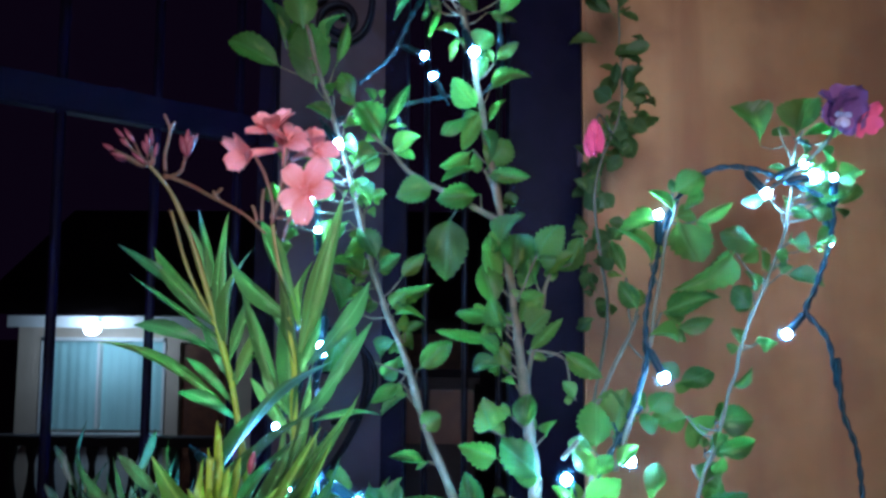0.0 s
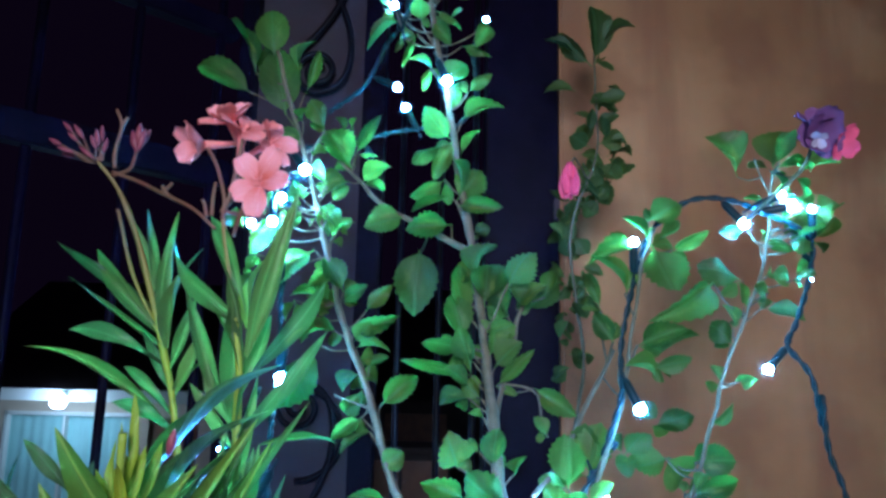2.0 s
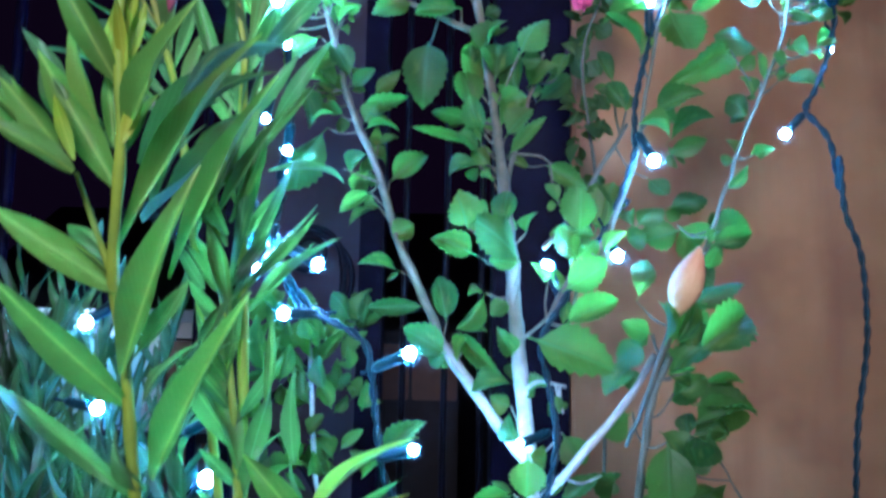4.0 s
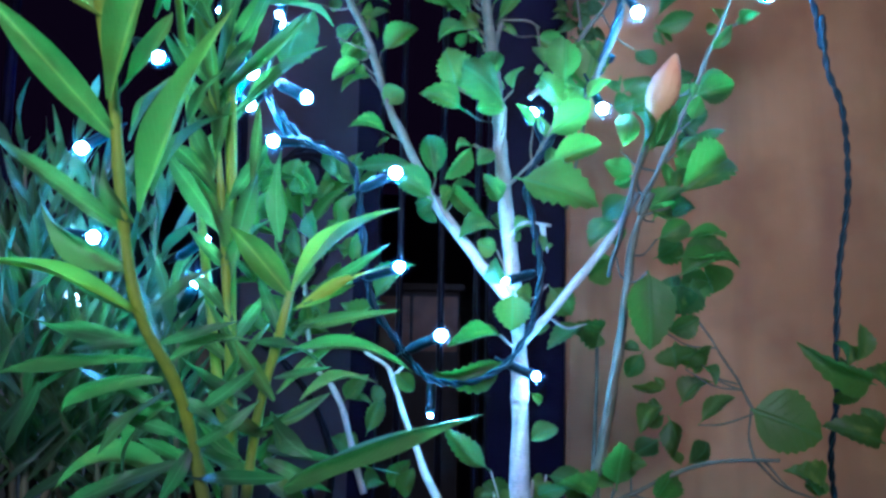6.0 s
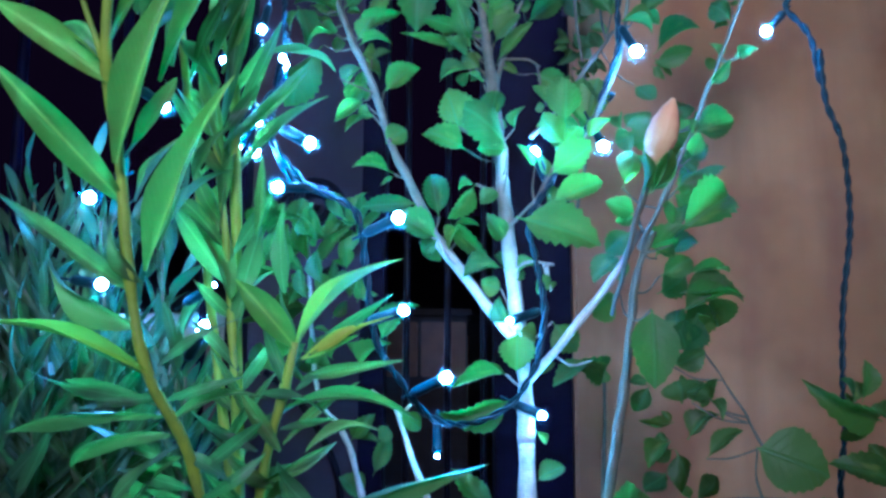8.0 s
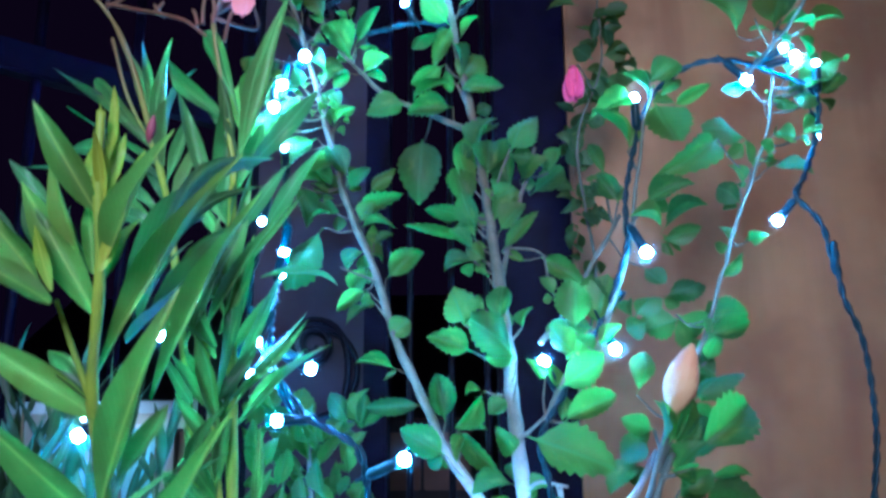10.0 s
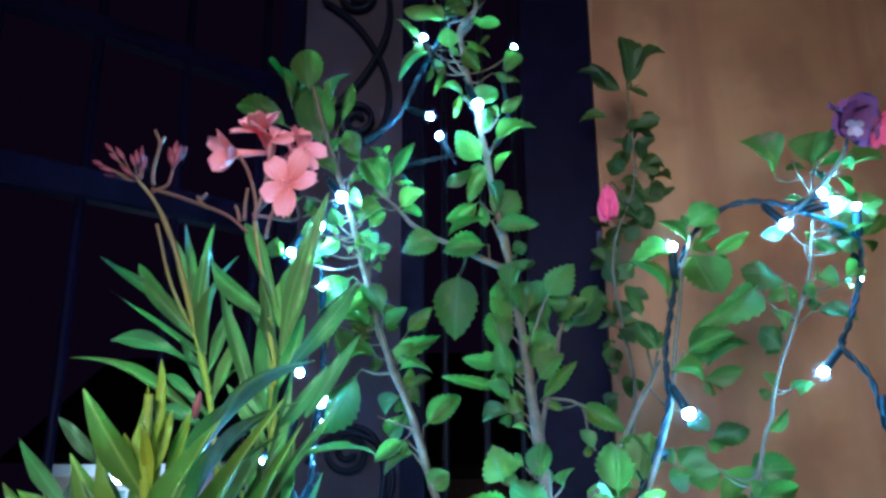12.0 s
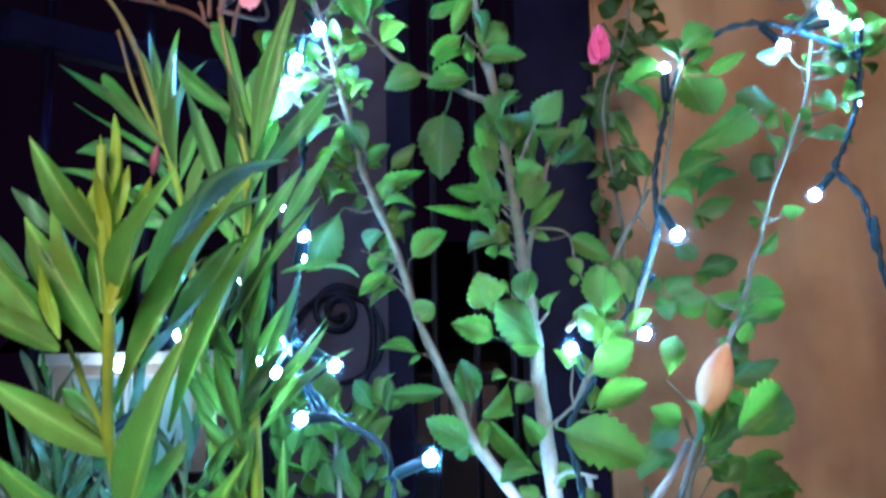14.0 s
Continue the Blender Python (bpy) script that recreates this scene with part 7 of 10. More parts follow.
leaf(wall_hibiscus, (0.292, 0.860, 1.109), (0.351, 0.853, 1.110), 0.0295, -28)
leaf(wall_hibiscus, (0.292, 0.860, 1.091), (0.346, 0.846, 1.113), 0.0236, -28)
leaf(wall_hibiscus, (0.294, 0.860, 1.127), (0.343, 0.866, 1.134), 0.0116, -4)
leaf(wall_hibiscus, (0.303, 0.840, 1.090), (0.288, 0.852, 1.056), 0.0363, -15)
leaf(wall_hibiscus, (0.304, 0.920, 1.012), (0.342, 0.928, 1.024), 0.0237, 1)
leaf(wall_hibiscus, (0.306, 0.920, 1.003), (0.304, 0.917, 1.027), 0.0451, 20)
leaf(wall_hibiscus, (0.316, 0.920, 1.004), (0.348, 0.930, 1.024), 0.0254, 39)
leaf(wall_hibiscus, (0.334, 0.920, 1.008), (0.343, 0.903, 0.991), 0.0152, -15)
leaf(wall_hibiscus, (0.300, 0.930, 0.984), (0.265, 0.923, 0.982), 0.0144, -39)
leaf(wall_hibiscus, (0.297, 0.930, 0.966), (0.271, 0.914, 0.943), 0.0226, 37)
leaf(wall_hibiscus, (0.301, 0.930, 0.957), (0.314, 0.931, 0.916), 0.0302, -17)
leaf(wall_hibiscus, (0.331, 0.930, 0.948), (0.371, 0.938, 0.978), 0.0198, -38)
broad_leaf(wall_hibiscus, (0.311, 0.730, 0.982), (0.361, 0.720, 0.963), 0.0494, 0)
leaf(wall_hibiscus, (0.412, 0.740, 1.002), (0.351, 0.731, 1.027), 0.0233, -37)
leaf(wall_hibiscus, (0.397, 0.740, 1.016), (0.403, 0.741, 1.049), 0.0195, 25)
leaf(wall_hibiscus, (0.419, 0.740, 0.999), (0.399, 0.733, 1.014), 0.0233, 20)
leaf(wall_hibiscus, (0.417, 0.740, 0.957), (0.366, 0.739, 0.967), 0.0263, 11)
leaf(wall_hibiscus, (0.366, 0.740, 0.914), (0.340, 0.736, 0.939), 0.0290, 34)
leaf(wall_hibiscus, (0.390, 0.740, 1.013), (0.389, 0.752, 1.034), 0.0162, 31)
leaf(wall_hibiscus, (0.202, 0.811, 0.915), (0.185, 0.815, 0.893), 0.0218, 28)
leaf(wall_hibiscus, (0.223, 0.798, 0.907), (0.228, 0.783, 0.948), 0.0327, 13)
leaf(wall_hibiscus, (0.253, 0.794, 0.900), (0.268, 0.787, 0.926), 0.0317, 35)
leaf(wall_hibiscus, (0.206, 0.814, 0.894), (0.175, 0.794, 0.915), 0.0264, 26)
leaf(wall_hibiscus, (0.234, 0.794, 0.930), (0.244, 0.782, 0.933), 0.0157, -4)
leaf(wall_hibiscus, (0.256, 0.800, 1.135), (0.276, 0.783, 1.165), 0.0264, -29)
leaf(wall_hibiscus, (0.232, 0.820, 1.202), (0.247, 0.827, 1.242), 0.0248, 38)
leaf(wall_hibiscus, (0.265, 0.820, 1.122), (0.294, 0.820, 1.139), 0.0214, 12)
leaf(wall_hibiscus, (0.228, 0.820, 1.105), (0.202, 0.811, 1.087), 0.0292, -39)
leaf(wall_hibiscus, (0.293, 0.850, 1.057), (0.282, 0.840, 1.082), 0.0305, -10)
leaf(wall_hibiscus, (0.224, 0.870, 1.039), (0.195, 0.853, 1.047), 0.0287, -29)
leaf(wall_hibiscus, (0.302, 0.900, 1.076), (0.340, 0.903, 1.096), 0.0336, -2)
leaf(wall_hibiscus, (0.275, 0.880, 1.110), (0.310, 0.891, 1.131), 0.0326, 37)
leaf(wall_hibiscus, (0.280, 0.870, 1.150), (0.314, 0.871, 1.165), 0.0286, -14)
leaf(wall_hibiscus, (0.266, 0.880, 1.083), (0.292, 0.877, 1.054), 0.0294, -29)
leaf(wall_hibiscus, (0.325, 0.900, 1.113), (0.343, 0.911, 1.078), 0.0284, -10)
leaf(wall_hibiscus, (0.305, 0.950, 1.040), (0.338, 0.942, 1.056), 0.0276, 29)
leaf(wall_hibiscus, (0.319, 0.950, 0.965), (0.347, 0.945, 0.995), 0.0297, -40)
leaf(wall_hibiscus, (0.277, 0.930, 1.021), (0.263, 0.933, 0.993), 0.0203, 8)
leaf(wall_hibiscus, (0.292, 0.930, 0.934), (0.264, 0.916, 0.921), 0.0262, 27)
leaf(wall_hibiscus, (0.317, 0.930, 0.907), (0.349, 0.941, 0.930), 0.0230, 38)
leaf(wall_hibiscus, (0.249, 0.860, 1.170), (0.221, 0.851, 1.146), 0.0276, 1)
leaf(wall_hibiscus, (0.236, 0.860, 1.143), (0.211, 0.844, 1.114), 0.0298, 30)
leaf(wall_hibiscus, (0.315, 0.860, 1.225), (0.298, 0.864, 1.199), 0.0272, 7)
leaf(wall_hibiscus, (0.280, 0.840, 1.238), (0.302, 0.829, 1.217), 0.0282, -28)
leaf(wall_hibiscus, (0.439, 0.893, 1.516), (0.434, 0.903, 1.507), 0.0147, -5)
leaf(wall_hibiscus, (0.440, 0.888, 1.510), (0.425, 0.886, 1.512), 0.0142, -6)
leaf(wall_hibiscus, (0.407, 0.883, 1.577), (0.390, 0.894, 1.592), 0.0286, 34)
leaf(wall_hibiscus, (0.403, 0.873, 1.573), (0.421, 0.885, 1.559), 0.0076, -20)
leaf(wall_hibiscus, (0.429, 0.873, 1.567), (0.446, 0.889, 1.548), 0.0132, -22)
leaf(wall_hibiscus, (0.401, 0.876, 1.547), (0.408, 0.877, 1.537), 0.0095, -40)
leaf(wall_hibiscus, (0.448, 0.880, 1.525), (0.445, 0.889, 1.543), 0.0159, 22)
leaf(wall_hibiscus, (0.446, 0.884, 1.502), (0.462, 0.892, 1.490), 0.0082, 7)
leaf(wall_hibiscus, (0.393, 0.884, 1.498), (0.399, 0.894, 1.515), 0.0094, 28)
leaf(wall_hibiscus, (0.372, 0.892, 1.458), (0.354, 0.896, 1.444), 0.0178, -38)
leaf(wall_hibiscus, (0.399, 0.889, 1.464), (0.410, 0.899, 1.472), 0.0145, 28)
leaf(wall_hibiscus, (0.425, 0.889, 1.460), (0.436, 0.894, 1.454), 0.0131, -28)
leaf(wall_hibiscus, (0.393, 0.895, 1.430), (0.408, 0.894, 1.440), 0.0151, -35)
leaf(wall_hibiscus, (0.378, 0.896, 1.432), (0.390, 0.894, 1.441), 0.0126, -30)
leaf(wall_hibiscus, (0.364, 0.902, 1.392), (0.349, 0.910, 1.393), 0.0161, 14)
leaf(wall_hibiscus, (0.369, 0.904, 1.356), (0.371, 0.898, 1.363), 0.0097, 26)
leaf(wall_hibiscus, (0.351, 0.901, 1.352), (0.339, 0.910, 1.351), 0.0131, -31)
leaf(wall_hibiscus, (0.260, 0.871, 1.388), (0.284, 0.872, 1.380), 0.0154, 14)
leaf(wall_hibiscus, (0.269, 0.848, 1.485), (0.293, 0.851, 1.487), 0.0273, -27)
leaf(wall_hibiscus, (0.268, 0.848, 1.489), (0.274, 0.852, 1.506), 0.0061, -36)
leaf(wall_hibiscus, (0.291, 0.858, 1.482), (0.308, 0.856, 1.470), 0.0083, -1)
leaf(wall_hibiscus, (0.272, 0.868, 1.513), (0.272, 0.872, 1.529), 0.0179, 25)
leaf(wall_hibiscus, (0.245, 0.853, 1.438), (0.248, 0.854, 1.463), 0.0160, 14)
leaf(wall_hibiscus, (0.236, 0.878, 1.391), (0.243, 0.888, 1.411), 0.0135, -1)
leaf(wall_hibiscus, (0.295, 0.958, 1.369), (0.313, 0.961, 1.358), 0.0146, -1)
leaf(wall_hibiscus, (0.296, 0.958, 1.379), (0.322, 0.963, 1.364), 0.0070, -34)
leaf(wall_hibiscus, (0.294, 0.958, 1.308), (0.313, 0.965, 1.298), 0.0159, 15)
leaf(wall_hibiscus, (0.317, 0.888, 1.278), (0.330, 0.892, 1.294), 0.0216, 27)
leaf(wall_hibiscus, (0.179, 0.808, 1.256), (0.155, 0.819, 1.264), 0.0200, -36)
leaf(wall_hibiscus, (0.204, 0.848, 1.263), (0.176, 0.857, 1.274), 0.0227, -29)
leaf(wall_hibiscus, (0.188, 0.798, 1.241), (0.170, 0.806, 1.232), 0.0116, 40)
leaf(wall_hibiscus, (0.296, 0.830, 1.230), (0.288, 0.828, 1.234), 0.0105, 29)
leaf(wall_hibiscus, (0.251, 0.908, 1.280), (0.251, 0.919, 1.302), 0.0172, -39)
leaf(wall_hibiscus, (0.230, 0.908, 1.426), (0.213, 0.921, 1.435), 0.0091, 38)
leaf(wall_hibiscus, (0.366, 0.899, 1.411), (0.370, 0.902, 1.421), 0.0086, -16)
leaf(wall_hibiscus, (0.400, 0.892, 1.446), (0.394, 0.890, 1.437), 0.0105, -37)
leaf(wall_hibiscus, (0.306, 0.888, 1.246), (0.310, 0.889, 1.257), 0.0151, -39)
leaf(wall_hibiscus, (0.272, 0.798, 1.154), (0.282, 0.815, 1.185), 0.0244, -14)
leaf(wall_hibiscus, (0.275, 0.808, 1.196), (0.293, 0.819, 1.178), 0.0178, 0)
leaf(wall_hibiscus, (0.298, 0.828, 1.253), (0.311, 0.838, 1.271), 0.0135, -16)
leaf(wall_hibiscus, (0.238, 0.795, 1.173), (0.222, 0.798, 1.166), 0.0121, -26)
leaf(wall_hibiscus, (0.303, 0.848, 1.090), (0.309, 0.860, 1.075), 0.0225, -6)
leaf(wall_hibiscus, (0.304, 0.928, 1.012), (0.315, 0.942, 1.031), 0.0147, 22)
leaf(wall_hibiscus, (0.334, 0.928, 1.008), (0.326, 0.924, 1.000), 0.0094, 31)
leaf(wall_hibiscus, (0.300, 0.938, 0.984), (0.290, 0.941, 0.994), 0.0089, -7)
leaf(wall_hibiscus, (0.297, 0.938, 0.966), (0.283, 0.938, 0.966), 0.0140, -9)
leaf(wall_hibiscus, (0.301, 0.938, 0.957), (0.282, 0.947, 0.946), 0.0187, -40)
leaf(wall_hibiscus, (0.412, 0.748, 1.002), (0.385, 0.756, 0.988), 0.0144, -13)
leaf(wall_hibiscus, (0.417, 0.748, 0.957), (0.411, 0.758, 0.984), 0.0163, -15)
leaf(wall_hibiscus, (0.366, 0.748, 0.914), (0.370, 0.752, 0.929), 0.0180, -10)
leaf(wall_hibiscus, (0.390, 0.748, 1.013), (0.398, 0.760, 1.021), 0.0100, -14)
leaf(wall_hibiscus, (0.223, 0.806, 0.907), (0.210, 0.807, 0.923), 0.0203, -1)
leaf(wall_hibiscus, (0.206, 0.822, 0.894), (0.208, 0.820, 0.915), 0.0164, -28)
leaf(wall_hibiscus, (0.293, 0.858, 1.057), (0.302, 0.859, 1.069), 0.0189, -1)
leaf(wall_hibiscus, (0.224, 0.878, 1.039), (0.216, 0.876, 1.025), 0.0178, 3)
leaf(wall_hibiscus, (0.302, 0.908, 1.076), (0.303, 0.919, 1.099), 0.0208, -27)
leaf(wall_hibiscus, (0.325, 0.908, 1.113), (0.319, 0.923, 1.092), 0.0176, -5)
leaf(wall_hibiscus, (0.305, 0.958, 1.040), (0.313, 0.961, 1.056), 0.0171, -26)
leaf(wall_hibiscus, (0.277, 0.938, 1.021), (0.259, 0.947, 1.025), 0.0126, 8)
leaf(wall_hibiscus, (0.292, 0.938, 0.934), (0.285, 0.938, 0.921), 0.0162, -21)
leaf(wall_hibiscus, (0.317, 0.938, 0.907), (0.311, 0.949, 0.922), 0.0143, 10)
leaf(wall_hibiscus, (0.236, 0.868, 1.143), (0.239, 0.868, 1.122), 0.0185, 7)
leaf(wall_hibiscus, (0.315, 0.868, 1.225), (0.299, 0.877, 1.231), 0.0169, -11)
stem(wall_hibiscus, 'petiole', [(0.397, 0.876, 1.502), (0.418, 0.885, 1.505), (0.439, 0.885, 1.516)], 0.0012, 0.0008)
stem(wall_hibiscus, 'petiole', [(0.397, 0.877, 1.493), (0.418, 0.883, 1.497), (0.440, 0.880, 1.510)], 0.0012, 0.0008)
stem(wall_hibiscus, 'petiole', [(0.397, 0.876, 1.502), (0.418, 0.882, 1.506), (0.439, 0.880, 1.519)], 0.0012, 0.0008)
stem(wall_hibiscus, 'petiole', [(0.397, 0.876, 1.502), (0.419, 0.882, 1.504), (0.441, 0.880, 1.514)], 0.0012, 0.0008)
stem(wall_hibiscus, 'petiole', [(0.398, 0.875, 1.510), (0.420, 0.886, 1.513), (0.442, 0.890, 1.525)], 0.0012, 0.0008)
stem(wall_hibiscus, 'petiole', [(0.393, 0.869, 1.565), (0.380, 0.873, 1.562), (0.367, 0.870, 1.564)], 0.0012, 0.0008)
stem(wall_hibiscus, 'petiole', [(0.406, 0.869, 1.570), (0.418, 0.871, 1.566), (0.429, 0.865, 1.567)], 0.0012, 0.0008)
stem(wall_hibiscus, 'petiole', [(0.397, 0.876, 1.502), (0.410, 0.882, 1.505), (0.423, 0.880, 1.514)], 0.0012, 0.0008)
stem(wall_hibiscus, 'petiole', [(0.398, 0.875, 1.510), (0.423, 0.877, 1.513), (0.448, 0.872, 1.525)], 0.0012, 0.0008)
stem(wall_hibiscus, 'petiole', [(0.395, 0.879, 1.485), (0.421, 0.881, 1.489), (0.446, 0.876, 1.502)], 0.0012, 0.0008)
stem(wall_hibiscus, 'petiole', [(0.397, 0.877, 1.493), (0.387, 0.880, 1.499), (0.377, 0.875, 1.509)], 0.0012, 0.0008)
stem(wall_hibiscus, 'petiole', [(0.382, 0.887, 1.438), (0.377, 0.889, 1.447), (0.372, 0.884, 1.458)], 0.0012, 0.0008)
stem(wall_hibiscus, 'petiole', [(0.388, 0.884, 1.454), (0.393, 0.886, 1.458), (0.399, 0.881, 1.464)], 0.0012, 0.0008)
stem(wall_hibiscus, 'petiole', [(0.388, 0.884, 1.454), (0.406, 0.886, 1.453), (0.425, 0.881, 1.460)], 0.0012, 0.0008)
stem(wall_hibiscus, 'petiole', [(0.374, 0.890, 1.416), (0.384, 0.893, 1.422), (0.393, 0.887, 1.430)], 0.0012, 0.0008)
stem(wall_hibiscus, 'petiole', [(0.346, 0.890, 1.349), (0.358, 0.897, 1.351), (0.369, 0.896, 1.356)], 0.0012, 0.0008)
stem(wall_hibiscus, 'petiole', [(0.377, 0.889, 1.423), (0.356, 0.880, 1.432), (0.335, 0.863, 1.452)], 0.0012, 0.0008)
stem(wall_hibiscus, 'petiole', [(0.243, 0.842, 1.365), (0.252, 0.857, 1.374), (0.260, 0.863, 1.388)], 0.0012, 0.0008)
stem(wall_hibiscus, 'petiole', [(0.265, 0.845, 1.480), (0.278, 0.852, 1.479), (0.291, 0.850, 1.482)], 0.0012, 0.0008)
stem(wall_hibiscus, 'petiole', [(0.269, 0.845, 1.489), (0.270, 0.857, 1.499), (0.272, 0.860, 1.513)], 0.0012, 0.0008)
stem(wall_hibiscus, 'petiole', [(0.262, 0.845, 1.469), (0.258, 0.849, 1.474), (0.255, 0.845, 1.481)], 0.0012, 0.0008)
stem(wall_hibiscus, 'petiole', [(0.251, 0.844, 1.413), (0.248, 0.849, 1.424), (0.245, 0.845, 1.438)], 0.0012, 0.0008)
stem(wall_hibiscus, 'petiole', [(0.229, 0.885, 1.364), (0.233, 0.881, 1.375), (0.236, 0.870, 1.391)], 0.0012, 0.0008)
stem(wall_hibiscus, 'petiole', [(0.238, 0.840, 1.340), (0.235, 0.839, 1.351), (0.233, 0.830, 1.365)], 0.0012, 0.0008)
stem(wall_hibiscus, 'petiole', [(0.307, 0.841, 1.271), (0.302, 0.874, 1.270), (0.297, 0.900, 1.279)], 0.0012, 0.0008)
stem(wall_hibiscus, 'petiole', [(0.307, 0.841, 1.271), (0.312, 0.864, 1.271), (0.317, 0.880, 1.278)], 0.0012, 0.0008)
stem(wall_hibiscus, 'petiole', [(0.303, 0.837, 1.263), (0.296, 0.863, 1.267), (0.288, 0.880, 1.280)], 0.0012, 0.0008)
stem(wall_hibiscus, 'petiole', [(0.197, 0.800, 1.239), (0.188, 0.804, 1.245), (0.179, 0.800, 1.256)], 0.0012, 0.0008)
stem(wall_hibiscus, 'petiole', [(0.205, 0.807, 1.258), (0.204, 0.828, 1.258), (0.204, 0.840, 1.263)], 0.0012, 0.0008)
stem(wall_hibiscus, 'petiole', [(0.197, 0.800, 1.239), (0.193, 0.799, 1.239), (0.188, 0.790, 1.241)], 0.0012, 0.0008)
stem(wall_hibiscus, 'petiole', [(0.280, 0.815, 1.218), (0.288, 0.822, 1.223), (0.296, 0.822, 1.230)], 0.0012, 0.0008)
stem(wall_hibiscus, 'petiole', [(0.233, 0.890, 1.371), (0.232, 0.899, 1.394), (0.230, 0.900, 1.426)], 0.0012, 0.0008)
stem(wall_hibiscus, 'petiole', [(0.397, 0.876, 1.502), (0.404, 0.877, 1.508), (0.411, 0.870, 1.517)], 0.0012, 0.0008)
stem(wall_hibiscus, 'petiole', [(0.382, 0.887, 1.438), (0.391, 0.889, 1.441), (0.400, 0.884, 1.446)], 0.0012, 0.0008)
stem(wall_hibiscus, 'petiole', [(0.225, 0.880, 1.357), (0.246, 0.904, 1.340), (0.267, 0.920, 1.335)], 0.0012, 0.0008)
stem(wall_hibiscus, 'petiole', [(0.295, 0.830, 1.247), (0.300, 0.859, 1.242), (0.306, 0.880, 1.246)], 0.0012, 0.0008)
stem(wall_hibiscus, 'petiole', [(0.257, 0.770, 1.141), (0.265, 0.784, 1.145), (0.272, 0.790, 1.154)], 0.0012, 0.0008)
stem(wall_hibiscus, 'petiole', [(0.261, 0.797, 1.184), (0.268, 0.802, 1.189), (0.275, 0.800, 1.196)], 0.0012, 0.0008)
stem(wall_hibiscus, 'petiole', [(0.287, 0.822, 1.232), (0.293, 0.825, 1.241), (0.298, 0.820, 1.253)], 0.0012, 0.0008)
stem(wall_hibiscus, 'petiole', [(0.244, 0.781, 1.153), (0.241, 0.788, 1.162), (0.238, 0.787, 1.173)], 0.0012, 0.0008)
stem(wall_hibiscus, 'petiole', [(0.230, 0.786, 1.081), (0.236, 0.775, 1.081), (0.241, 0.755, 1.088)], 0.0012, 0.0008)
stem(wall_hibiscus, 'petiole', [(0.374, 0.925, 0.984), (0.345, 0.927, 0.988), (0.316, 0.920, 1.004)], 0.0012, 0.0008)
stem(wall_hibiscus, 'petiole', [(0.374, 0.925, 0.984), (0.354, 0.927, 0.992), (0.334, 0.920, 1.008)], 0.0012, 0.0008)
stem(wall_hibiscus, 'petiole', [(0.377, 0.900, 0.964), (0.354, 0.919, 0.951), (0.331, 0.930, 0.948)], 0.0012, 0.0008)
stem(wall_hibiscus, 'petiole', [(0.317, 0.740, 0.943), (0.314, 0.739, 0.958), (0.311, 0.730, 0.982)], 0.0012, 0.0008)
stem(wall_hibiscus, 'petiole', [(0.321, 0.733, 0.944), (0.343, 0.741, 0.923), (0.366, 0.740, 0.914)], 0.0012, 0.0008)
stem(wall_hibiscus, 'petiole', [(0.206, 0.814, 0.895), (0.204, 0.816, 0.904), (0.202, 0.811, 0.915)], 0.0012, 0.0008)
stem(wall_hibiscus, 'petiole', [(0.218, 0.800, 0.894), (0.221, 0.803, 0.900), (0.223, 0.798, 0.907)], 0.0012, 0.0008)
stem(wall_hibiscus, 'petiole', [(0.235, 0.797, 0.904), (0.244, 0.799, 0.901), (0.253, 0.794, 0.900)], 0.0012, 0.0008)
stem(wall_hibiscus, 'petiole', [(0.235, 0.797, 0.904), (0.235, 0.799, 0.915), (0.234, 0.794, 0.930)], 0.0012, 0.0008)
stem(wall_hibiscus, 'petiole', [(0.237, 0.775, 1.141), (0.246, 0.792, 1.135), (0.256, 0.800, 1.135)], 0.0012, 0.0008)
stem(wall_hibiscus, 'petiole', [(0.258, 0.793, 1.178), (0.245, 0.811, 1.186), (0.232, 0.820, 1.202)], 0.0012, 0.0008)
stem(wall_hibiscus, 'petiole', [(0.232, 0.780, 1.103), (0.249, 0.804, 1.107), (0.265, 0.820, 1.122)], 0.0012, 0.0008)
stem(wall_hibiscus, 'petiole', [(0.230, 0.786, 1.081), (0.229, 0.807, 1.089), (0.228, 0.820, 1.105)], 0.0012, 0.0008)
stem(wall_hibiscus, 'petiole', [(0.287, 0.822, 1.232), (0.301, 0.845, 1.224), (0.315, 0.860, 1.225)], 0.0012, 0.0008)
stem(wall_hibiscus, 'petiole', [(0.284, 0.819, 1.225), (0.282, 0.833, 1.230), (0.280, 0.840, 1.238)], 0.0012, 0.0008)
stem(wall_hibiscus, 'petiole', [(0.397, 0.876, 1.502), (0.418, 0.889, 1.504), (0.439, 0.893, 1.516)], 0.0012, 0.0008)
stem(wall_hibiscus, 'petiole', [(0.397, 0.877, 1.493), (0.418, 0.887, 1.497), (0.440, 0.888, 1.510)], 0.0012, 0.0008)
stem(wall_hibiscus, 'petiole', [(0.407, 0.869, 1.573), (0.407, 0.880, 1.573), (0.407, 0.883, 1.577)], 0.0012, 0.0008)
stem(wall_hibiscus, 'petiole', [(0.407, 0.869, 1.573), (0.418, 0.875, 1.568), (0.429, 0.873, 1.567)], 0.0012, 0.0008)
stem(wall_hibiscus, 'petiole', [(0.399, 0.871, 1.533), (0.400, 0.878, 1.539), (0.401, 0.876, 1.547)], 0.0012, 0.0008)
stem(wall_hibiscus, 'petiole', [(0.398, 0.875, 1.510), (0.423, 0.881, 1.513), (0.448, 0.880, 1.525)], 0.0012, 0.0008)
